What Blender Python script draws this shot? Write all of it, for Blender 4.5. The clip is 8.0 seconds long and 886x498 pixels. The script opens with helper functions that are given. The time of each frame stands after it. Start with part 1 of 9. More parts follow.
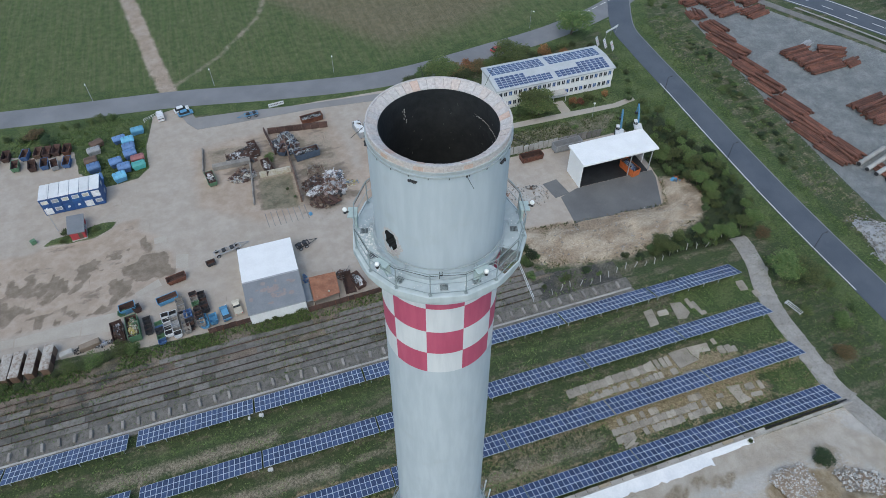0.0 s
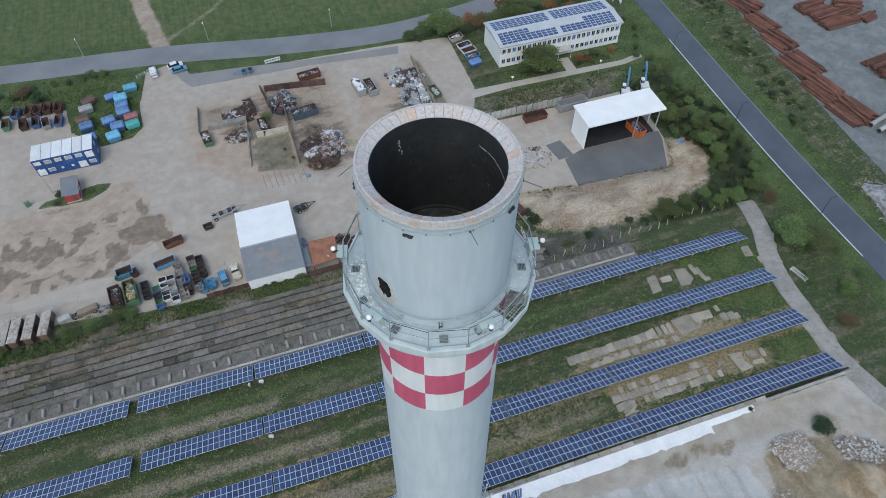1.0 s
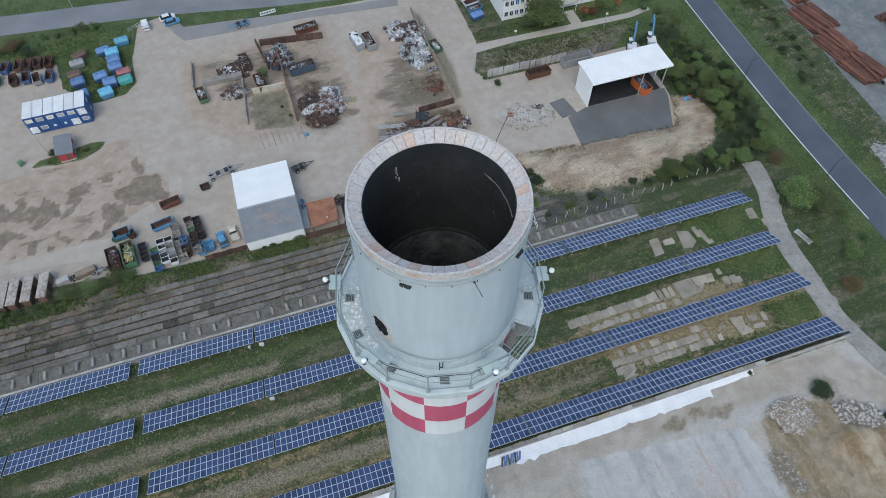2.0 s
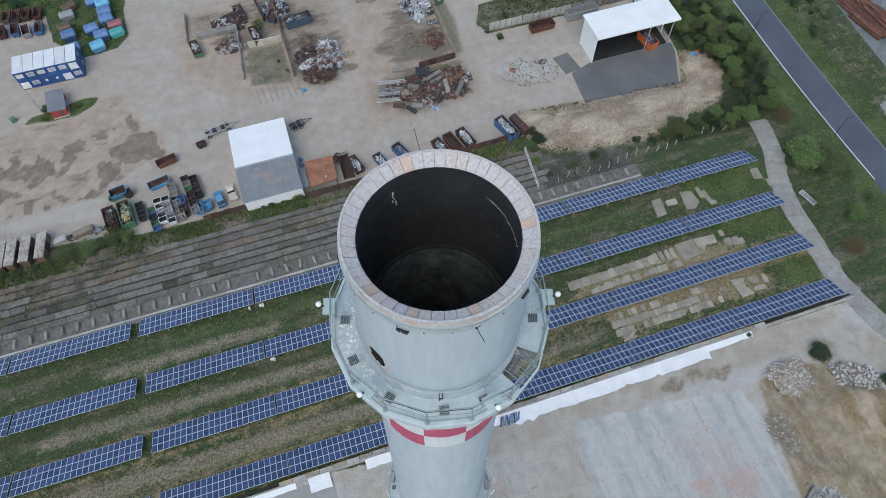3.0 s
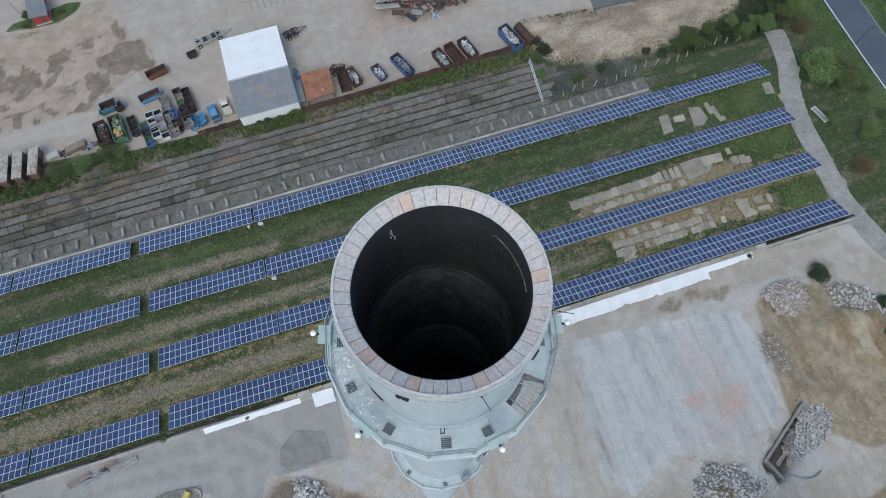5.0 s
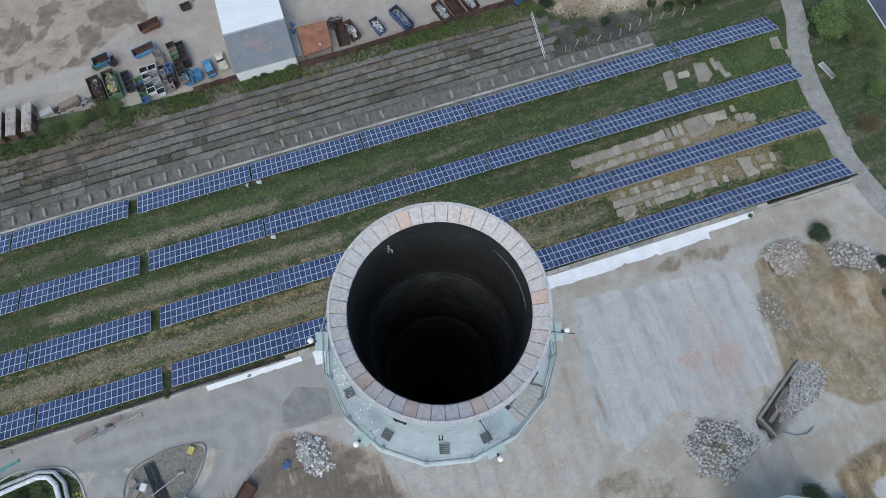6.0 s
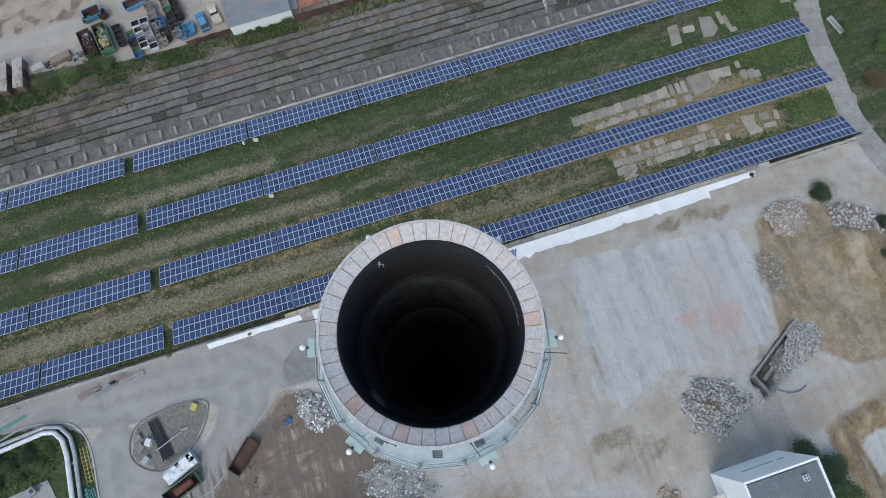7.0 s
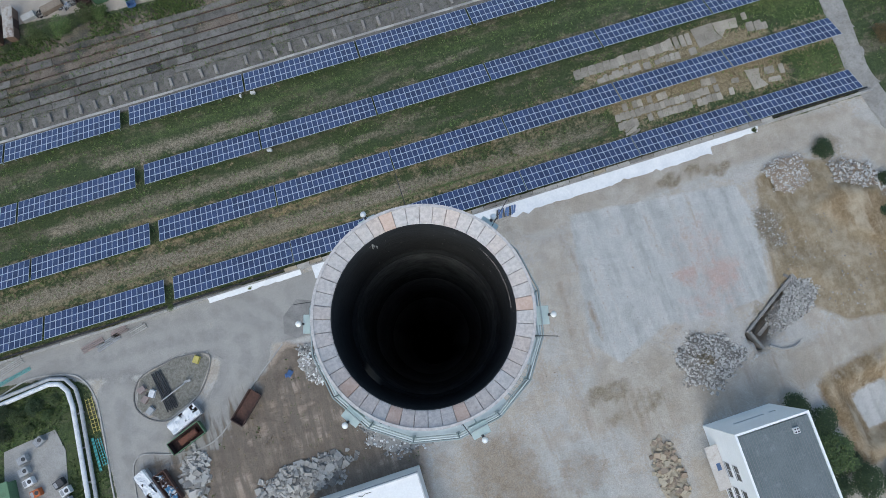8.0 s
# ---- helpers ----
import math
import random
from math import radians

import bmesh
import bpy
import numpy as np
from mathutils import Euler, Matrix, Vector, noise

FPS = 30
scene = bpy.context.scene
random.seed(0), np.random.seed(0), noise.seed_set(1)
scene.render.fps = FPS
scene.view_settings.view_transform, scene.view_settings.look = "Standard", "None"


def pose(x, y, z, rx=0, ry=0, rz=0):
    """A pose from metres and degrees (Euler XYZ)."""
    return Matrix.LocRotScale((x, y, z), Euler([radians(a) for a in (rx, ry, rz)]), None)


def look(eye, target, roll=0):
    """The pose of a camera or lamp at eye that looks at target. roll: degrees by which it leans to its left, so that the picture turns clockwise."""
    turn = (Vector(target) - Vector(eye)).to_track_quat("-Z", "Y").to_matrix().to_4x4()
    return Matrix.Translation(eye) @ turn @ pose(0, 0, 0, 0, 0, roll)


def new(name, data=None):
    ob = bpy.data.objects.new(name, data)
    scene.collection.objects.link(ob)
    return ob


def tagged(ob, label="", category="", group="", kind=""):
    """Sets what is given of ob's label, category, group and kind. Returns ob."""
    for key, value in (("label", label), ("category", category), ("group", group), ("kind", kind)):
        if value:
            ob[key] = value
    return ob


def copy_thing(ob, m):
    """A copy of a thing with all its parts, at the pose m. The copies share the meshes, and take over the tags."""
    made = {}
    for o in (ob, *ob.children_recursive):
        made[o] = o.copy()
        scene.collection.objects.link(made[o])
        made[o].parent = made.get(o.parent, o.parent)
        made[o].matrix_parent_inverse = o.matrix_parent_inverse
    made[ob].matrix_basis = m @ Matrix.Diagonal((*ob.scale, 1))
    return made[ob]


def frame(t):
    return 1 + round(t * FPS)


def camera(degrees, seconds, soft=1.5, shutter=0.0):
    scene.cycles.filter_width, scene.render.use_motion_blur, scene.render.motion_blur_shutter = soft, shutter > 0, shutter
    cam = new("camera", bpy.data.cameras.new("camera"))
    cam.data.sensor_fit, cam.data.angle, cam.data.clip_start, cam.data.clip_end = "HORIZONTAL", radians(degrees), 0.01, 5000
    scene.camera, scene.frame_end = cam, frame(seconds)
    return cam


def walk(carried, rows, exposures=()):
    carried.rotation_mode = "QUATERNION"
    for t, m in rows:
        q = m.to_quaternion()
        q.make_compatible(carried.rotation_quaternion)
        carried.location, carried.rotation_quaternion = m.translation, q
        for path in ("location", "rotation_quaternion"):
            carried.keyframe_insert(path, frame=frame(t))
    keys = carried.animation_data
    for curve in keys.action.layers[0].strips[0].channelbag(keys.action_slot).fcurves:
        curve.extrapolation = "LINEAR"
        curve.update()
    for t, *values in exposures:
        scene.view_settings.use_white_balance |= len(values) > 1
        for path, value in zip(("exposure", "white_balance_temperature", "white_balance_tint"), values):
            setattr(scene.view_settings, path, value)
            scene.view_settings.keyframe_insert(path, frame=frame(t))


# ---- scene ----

# ---------------------------------------------------------------- camera
# origin at the foot of the chimney; x along the solar rows, y across them
cam = camera(67.5, 8.0, soft=0.6)
PATH = [
    (0.0, -5.367, -16.149, 119.924, -18.354, -47.835, -0.500),
    (0.5, -4.692, -14.183, 120.002, -18.267, -49.920, -0.478),
    (1.0, -4.094, -12.486, 120.045, -18.167, -52.043, -0.469),
    (1.5, -3.607, -11.010, 120.089, -18.101, -54.155, -0.456),
    (3.0, -2.441, -7.480, 120.266, -17.966, -60.520, -0.363),
    (3.5, -2.100, -6.496, 120.283, -17.885, -62.607, -0.365),
    (4.0, -1.821, -5.618, 120.346, -17.857, -64.703, -0.380),
    (4.5, -1.595, -4.801, 120.413, -17.839, -66.832, -0.308),
    (6.0, -0.894, -2.660, 120.654, -17.845, -73.132, -0.138),
    (6.5, -0.588, -1.972, 120.740, -17.878, -75.207, -0.062),
    (7.0, -0.281, -1.331, 120.746, -17.915, -77.303, 0.007),
    (7.5, -0.014, -0.834, 120.894, -17.956, -79.436, 0.141),
    (8.0, 0.061, -0.740, 120.928, -18.056, -81.477, 0.343),
]
EXPOSURE, KELVIN, TINT = 0.53, 6440, 3
walk(cam, [(t, pose(x, y, z, 90 + p, 0, w) @ pose(0, 0, 0, 0, 0, r)) for t, x, y, z, w, p, r in PATH],
     [(0.0, EXPOSURE, KELVIN, TINT), (8.0, EXPOSURE, KELVIN, TINT)])

# ---------------------------------------------------------------- light: an overcast afternoon
SUN_EL, SUN_AZ = radians(54), radians(212)
world = bpy.data.worlds.new("overcast_sky")
scene.world = world
world.use_nodes = True
wn = world.node_tree
sky = wn.nodes.new("ShaderNodeTexSky")
sky.sky_type, sky.sun_disc = "NISHITA", False
sky.sun_elevation, sky.sun_rotation = SUN_EL, SUN_AZ
sky.air_density, sky.dust_density, sky.ozone_density = 1.0, 2.0, 1.2
wn.links.new(sky.outputs["Color"], wn.nodes["Background"].inputs["Color"])
wn.nodes["Background"].inputs["Strength"].default_value = 0.15
sun = new("sun", bpy.data.lights.new("sun", "SUN"))
sun.data.energy, sun.data.angle, sun.data.color = 0.60, radians(45), (1.0, 0.97, 0.93)
sun.matrix_basis = look((0, 0, 0), (-math.sin(SUN_AZ) * math.cos(SUN_EL), -math.cos(SUN_AZ) * math.cos(SUN_EL), -math.sin(SUN_EL)))


# ---------------------------------------------------------------- materials
def shade(name, rough=0.8, metal=0.0):
    m = bpy.data.materials.new(name)
    m.use_nodes = True
    b = m.node_tree.nodes["Principled BSDF"]
    b.inputs["Roughness"].default_value, b.inputs["Metallic"].default_value = rough, metal
    return m, m.node_tree, b


def noise_node(nt, coord, scale, detail=4.0, rough=0.55):
    n = nt.nodes.new("ShaderNodeTexNoise")
    n.inputs["Scale"].default_value, n.inputs["Detail"].default_value, n.inputs["Roughness"].default_value = scale, detail, rough
    nt.links.new(coord, n.inputs["Vector"])
    return n.outputs["Fac"]


def ramp(nt, fac, lo, hi, a=0.0, b=1.0):
    n = nt.nodes.new("ShaderNodeMapRange")
    n.interpolation_type = "SMOOTHSTEP"
    for k, v in zip(("From Min", "From Max", "To Min", "To Max"), (lo, hi, a, b)):
        n.inputs[k].default_value = v
    nt.links.new(fac, n.inputs["Value"])
    return n.outputs["Result"]


def mixc(nt, fac, a, b, blend="MIX"):
    n = nt.nodes.new("ShaderNodeMix")
    n.data_type, n.blend_type = "RGBA", blend
    for sock, v in ((n.inputs["Factor"], fac), (n.inputs["A"], a), (n.inputs["B"], b)):
        if isinstance(v, bpy.types.NodeSocket):
            nt.links.new(v, sock)
        else:
            sock.default_value = v if isinstance(v, float) else (*v, 1.0)
    return n.outputs["Result"]


def maths(nt, op, a, b):
    n = nt.nodes.new("ShaderNodeMath")
    n.operation = op
    for sock, v in zip(n.inputs, (a, b)):
        if isinstance(v, bpy.types.NodeSocket):
            nt.links.new(v, sock)
        else:
            sock.default_value = v
    return n.outputs[0]


def world_place(nt):
    return nt.nodes.new("ShaderNodeNewGeometry").outputs["Position"]


def bumped(nt, b, height, strength, dist=0.05):
    n = nt.nodes.new("ShaderNodeBump")
    n.inputs["Strength"].default_value, n.inputs["Distance"].default_value = strength, dist
    nt.links.new(height, n.inputs["Height"])
    nt.links.new(n.outputs["Normal"], b.inputs["Normal"])


def mat(name, c1, c2, fine=6.0, coarse=0.5, rough=0.8, metal=0.0, bump=0.3, stain=None, amount=0.35, vary=0.0, lo=0.35, hi=0.65):
    """Two colours mixed at a fine and a coarse scale, an optional stain, and a change from object to object."""
    m, nt, b = shade(name, rough, metal)
    at = world_place(nt)
    f, c = noise_node(nt, at, fine, 5.0, 0.65), noise_node(nt, at, coarse, 4.0)
    both = maths(nt, "ADD", maths(nt, "MULTIPLY", f, 0.5), maths(nt, "MULTIPLY", c, 0.5))
    col = mixc(nt, ramp(nt, both, lo, hi), c1, c2)
    if stain:
        s = ramp(nt, noise_node(nt, at, coarse * 2.3, 6.0, 0.7), 0.62 - 0.2 * amount, 0.72)
        col = mixc(nt, maths(nt, "MULTIPLY", s, amount), col, stain)
    if vary:
        r = nt.nodes.new("ShaderNodeObjectInfo").outputs["Random"]
        h = nt.nodes.new("ShaderNodeHueSaturation")
        nt.links.new(col, h.inputs["Color"])
        nt.links.new(ramp(nt, r, 0.0, 1.0, 1.0 - vary, 1.0 + vary), h.inputs["Value"])
        col = h.outputs["Color"]
    nt.links.new(col, b.inputs["Base Color"])
    if bump:
        bumped(nt, b, f, bump)
    return m


M_ASPHALT = mat("asphalt", (0.064, 0.078, 0.099), (0.092, 0.107, 0.13), 9, 0.12, 0.85, bump=0.2, stain=(0.12, 0.13, 0.145), amount=0.3)
M_ASPHALT_OLD = mat("old_asphalt", (0.15, 0.155, 0.165), (0.21, 0.215, 0.225), 7, 0.1, 0.85, bump=0.2, stain=(0.26, 0.25, 0.24), amount=0.4)
M_ASPHALT_GATE = mat("pale_worn_asphalt", (0.20, 0.195, 0.19), (0.25, 0.245, 0.24), 7, 0.1, 0.85, bump=0.15, stain=(0.28, 0.265, 0.245), amount=0.4)
M_ASPHALT_PATCH = mat("patched_asphalt", (0.105, 0.106, 0.107), (0.15, 0.15, 0.149), 7, 0.15, 0.85, bump=0.2, stain=(0.22, 0.20, 0.18), amount=0.3)
M_PAINT_LINE = mat("road_paint", (0.62, 0.62, 0.60), (0.75, 0.75, 0.73), 12, 0.8, 0.7, bump=0.05)
M_CONCRETE = mat("concrete", (0.30, 0.29, 0.27), (0.42, 0.41, 0.385), 5, 0.4, 0.85, stain=(0.20, 0.18, 0.15), amount=0.35, vary=0.12)
M_CONCRETE_BLOCK = mat("brownish_concrete", (0.20, 0.185, 0.165), (0.29, 0.27, 0.245), 5, 0.6, 0.9, stain=(0.12, 0.11, 0.09), amount=0.4, vary=0.2)
M_TRACK = mat("old_track_concrete", (0.118, 0.109, 0.098), (0.188, 0.175, 0.158), 5, 0.5, 0.9, stain=(0.06, 0.062, 0.042), amount=0.9, vary=0.22)
M_CONCRETE_DARK = mat("weathered_concrete", (0.16, 0.155, 0.145), (0.25, 0.24, 0.225), 5, 0.5, 0.9, stain=(0.09, 0.09, 0.075), amount=0.4, vary=0.15)
M_OLD_SLAB = mat("weathered_tan_slab", (0.265, 0.236, 0.192), (0.37, 0.336, 0.282), 4, 0.35, 0.9, bump=0.3, stain=(0.14, 0.135, 0.085), amount=0.6, vary=0.16)
M_YARD_SLAB = mat("yard_concrete", (0.35, 0.315, 0.268), (0.41, 0.374, 0.322), 3, 0.25, 0.85, bump=0.15, stain=(0.31, 0.28, 0.24), amount=0.4)
M_PATH = mat("cracked_path_concrete", (0.245, 0.235, 0.215), (0.335, 0.32, 0.295), 3, 0.5, 0.9, bump=0.25, stain=(0.17, 0.155, 0.125), amount=0.7, vary=0.10)
M_OFFICE_ROOF = mat("grey_roof_sheet", (0.40, 0.42, 0.43), (0.48, 0.50, 0.51), 3, 0.3, 0.6, bump=0.05, stain=(0.32, 0.32, 0.30), amount=0.3)
M_CRUSHED = mat("crushed_concrete", (0.43, 0.42, 0.395), (0.58, 0.57, 0.54), 5, 0.6, 0.9, stain=(0.26, 0.235, 0.20), amount=0.4, vary=0.1)
def rim_stone():
    """Pale grey-pink coping; some blocks are more tan than others."""
    m, nt, b = shade("rim_stone", 0.85)
    at = world_place(nt)
    f, c = noise_node(nt, at, 13, 5, 0.65), noise_node(nt, at, 2.4, 4)
    grey = mixc(nt, ramp(nt, f, 0.35, 0.65), (0.42, 0.40, 0.39), (0.55, 0.52, 0.505))
    tan = mixc(nt, ramp(nt, f, 0.35, 0.65), (0.45, 0.385, 0.35), (0.57, 0.495, 0.45))
    r = nt.nodes.new("ShaderNodeObjectInfo").outputs["Random"]
    col = mixc(nt, ramp(nt, maths(nt, "ADD", maths(nt, "MULTIPLY", r, 0.75), maths(nt, "MULTIPLY", c, 0.5)), 0.45, 1.05), grey, tan)
    col = mixc(nt, ramp(nt, noise_node(nt, at, 5.0, 6, 0.7), 0.56, 0.72, 0.0, 0.6), col, (0.27, 0.235, 0.215))
    nt.links.new(col, b.inputs["Base Color"])
    bumped(nt, b, f, 0.25)
    return m


M_RIM = rim_stone()
M_RIM_RUST = mat("rust_stained_rim_stone", (0.46, 0.33, 0.27), (0.58, 0.45, 0.38), 14, 2.2, 0.85, bump=0.25, stain=(0.33, 0.20, 0.14), amount=0.4)
M_STEEL = mat("galvanised_steel", (0.38, 0.43, 0.44), (0.48, 0.52, 0.53), 8, 1.5, 0.55, 0.3, 0.1, stain=(0.22, 0.22, 0.2), amount=0.3)
M_DARK_STEEL = mat("dark_steel", (0.035, 0.037, 0.04), (0.07, 0.07, 0.075), 8, 1.5, 0.6, 0.4, 0.1)
M_RAIL = mat("weathered_rail_steel", (0.24, 0.29, 0.29), (0.34, 0.39, 0.39), 8, 1.5, 0.6, 0.2, 0.1, stain=(0.14, 0.13, 0.11), amount=0.35)
M_BRACKET = mat("teal_grey_paint", (0.36, 0.45, 0.44), (0.44, 0.53, 0.52), 8, 1.5, 0.6, 0.0, 0.1, stain=(0.26, 0.24, 0.2), amount=0.25)
M_HATCH = mat("dull_hatch_steel", (0.07, 0.08, 0.085), (0.13, 0.145, 0.15), 8, 1.5, 0.7, 0.1, 0.1, stain=(0.05, 0.05, 0.05), amount=0.4)
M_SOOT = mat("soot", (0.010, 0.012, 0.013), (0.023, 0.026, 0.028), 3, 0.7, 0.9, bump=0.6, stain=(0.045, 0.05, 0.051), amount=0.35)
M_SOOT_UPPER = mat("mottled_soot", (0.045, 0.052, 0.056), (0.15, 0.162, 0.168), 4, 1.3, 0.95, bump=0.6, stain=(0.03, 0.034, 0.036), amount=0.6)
# these two are paled in place of light missing deep in the flue
M_LIFTED_BRICK = mat("lifted_brick_lining", (0.24, 0.25, 0.255), (0.40, 0.41, 0.415), 5, 1.1, 0.95, bump=0.6, stain=(0.14, 0.15, 0.155), amount=0.6)
M_LIFTED_GREY = mat("lifted_pale_grey", (0.68, 0.69, 0.69), (0.80, 0.80, 0.80), 2.5, 0.9, 0.95, bump=0.6)
M_FLAKE = mat("lime_flakes", (0.62, 0.63, 0.62), (0.80, 0.80, 0.78), 6, 2, 0.9)
M_LAMP = mat("opal_glass", (0.82, 0.82, 0.80), (0.9, 0.9, 0.88), 6, 2, 0.3, bump=0.0)
M_RUST = mat("rust", (0.085, 0.034, 0.022), (0.20, 0.08, 0.048), 3, 0.6, 0.85, bump=0.4, stain=(0.05, 0.025, 0.02), amount=0.4, vary=0.25)
M_RUST_DULL = mat("dull_rust", (0.05, 0.030, 0.026), (0.11, 0.06, 0.047), 3, 0.6, 0.85, bump=0.4, stain=(0.04, 0.03, 0.03), amount=0.4, vary=0.25)
M_WHITE_SHEET = mat("white_sheet_metal", (0.74, 0.74, 0.73), (0.82, 0.82, 0.81), 3, 0.25, 0.5, bump=0.05, stain=(0.62, 0.61, 0.58), amount=0.2)
M_BRIGHT_WALL = mat("fresh_white_plaster", (0.80, 0.81, 0.81), (0.86, 0.87, 0.87), 3, 0.3, 0.8, bump=0.05, stain=(0.7, 0.69, 0.66), amount=0.15)
M_WHITE_WALL = mat("white_plaster", (0.66, 0.66, 0.65), (0.76, 0.76, 0.75), 3, 0.3, 0.8, bump=0.1, stain=(0.5, 0.49, 0.46), amount=0.25)
M_GREY_ROOF = mat("grey_roof_felt", (0.16, 0.175, 0.19), (0.21, 0.22, 0.235), 4, 0.3, 0.8, bump=0.2, stain=(0.30, 0.27, 0.25), amount=0.35)
M_GLASS_DARK = mat("dark_window_glass", (0.02, 0.025, 0.03), (0.04, 0.05, 0.06), 2, 0.5, 0.08, bump=0.0)
M_BLUE = mat("blue_paint", (0.015, 0.06, 0.22), (0.03, 0.10, 0.25), 3, 0.5, 0.5, bump=0.1, vary=0.15)


def painted(name, c, vary=0.15, rough=0.55):
    d = tuple(0.72 * v for v in c)
    return mat(name, d, c, 5, 0.9, rough, bump=0.1, stain=(0.12, 0.08, 0.06), amount=0.3, vary=vary)


M_LIGHT_BLUE = painted("light_blue_paint", (0.10, 0.28, 0.46))
M_MID_BLUE = painted("mid_blue_paint", (0.075, 0.145, 0.30))
M_SLATE = painted("slate_blue_paint", (0.065, 0.09, 0.13))
M_LID_BLUE = painted("sky_blue_lid_paint", (0.15, 0.42, 0.60))
M_LID_DULL = painted("dull_blue_lid_paint", (0.13, 0.24, 0.46))
M_TURQUOISE = painted("turquoise_paint", (0.10, 0.42, 0.40))
M_RED = painted("red_paint", (0.42, 0.05, 0.06))
M_PINK_RED = painted("faded_red_paint", (0.40, 0.16, 0.16))
M_GREEN = painted("green_paint", (0.10, 0.20, 0.11))
M_ORANGE = painted("orange_paint", (0.55, 0.14, 0.04))
M_CREAM = painted("cream_paint", (0.62, 0.58, 0.48))
M_GREY = painted("grey_paint", (0.36, 0.37, 0.38))
M_WHITE = painted("white_paint", (0.72, 0.73, 0.74), 0.05)
M_FADED = painted("faded_pinkish_grey", (0.34, 0.27, 0.25))
M_YELLOW = painted("yellow_paint", (0.50, 0.42, 0.12))
M_BROWN = painted("brown_paint", (0.16, 0.10, 0.07))
M_RUBBER = mat("rubber", (0.012, 0.012, 0.012), (0.03, 0.03, 0.03), 8, 2, 0.8)
M_TARP = mat("white_tarpaulin", (0.60, 0.62, 0.64), (0.72, 0.73, 0.74), 2.5, 0.4, 0.5, bump=1.0, stain=(0.55, 0.55, 0.54), amount=0.3)
# black that stands for shade inside openings and below edges
M_SHADE_BLACK = mat("shade_black", (0.015, 0.016, 0.018), (0.03, 0.032, 0.035), 3, 0.5, 0.6)
M_MOSSY = mat("mossy_earth", (0.10, 0.085, 0.05), (0.18, 0.15, 0.10), 5, 0.6, 0.95, stain=(0.07, 0.075, 0.035), amount=0.5, vary=0.2)
M_TAN_STONE = mat("tan_masonry", (0.31, 0.265, 0.195), (0.43, 0.38, 0.295), 5, 0.5, 0.9, stain=(0.20, 0.16, 0.11), amount=0.4, vary=0.12)
M_WOOD = mat("old_timber", (0.20, 0.15, 0.11), (0.32, 0.26, 0.20), 5, 0.6, 0.85, vary=0.2)


def chimney_paint(name, c1, c2, stain, peel):
    m, nt, b = shade(name, 0.7)
    at = world_place(nt)
    mp = nt.nodes.new("ShaderNodeMapping")
    mp.inputs["Scale"].default_value = (1.6, 1.6, 0.22)
    nt.links.new(at, mp.inputs["Vector"])
    streak = noise_node(nt, mp.outputs["Vector"], 1.6, 5.0, 0.6)
    col = mixc(nt, ramp(nt, streak, 0.35, 0.7), c1, c2)
    col = mixc(nt, maths(nt, "MULTIPLY", ramp(nt, noise_node(nt, at, 0.6, 6.0, 0.65), 0.55, 0.75), 0.5), col, stain)
    spots = ramp(nt, noise_node(nt, at, 4.5, 7.0, 0.75), 0.66, 0.70)
    col = mixc(nt, maths(nt, "MULTIPLY", spots, 0.55), col, peel)
    nt.links.new(col, b.inputs["Base Color"])
    bumped(nt, b, noise_node(nt, at, 9.0, 5.0), 0.12)
    return m


M_SHAFT = chimney_paint("pale_grey_chimney_paint", (0.415, 0.475, 0.515), (0.475, 0.535, 0.572), (0.40, 0.44, 0.45), (0.38, 0.42, 0.445))
M_CHECK_RED = chimney_paint("crimson_chimney_paint", (0.43, 0.07, 0.135), (0.50, 0.095, 0.165), (0.38, 0.08, 0.13), (0.58, 0.33, 0.39))
M_CHECK_WHITE = chimney_paint("white_chimney_paint", (0.58, 0.605, 0.62), (0.66, 0.68, 0.69), (0.50, 0.53, 0.52), (0.48, 0.50, 0.50))
M_FLOOR = chimney_paint("pale_platform_screed", (0.42, 0.48, 0.49), (0.50, 0.56, 0.57), (0.38, 0.43, 0.40), (0.68, 0.70, 0.70))


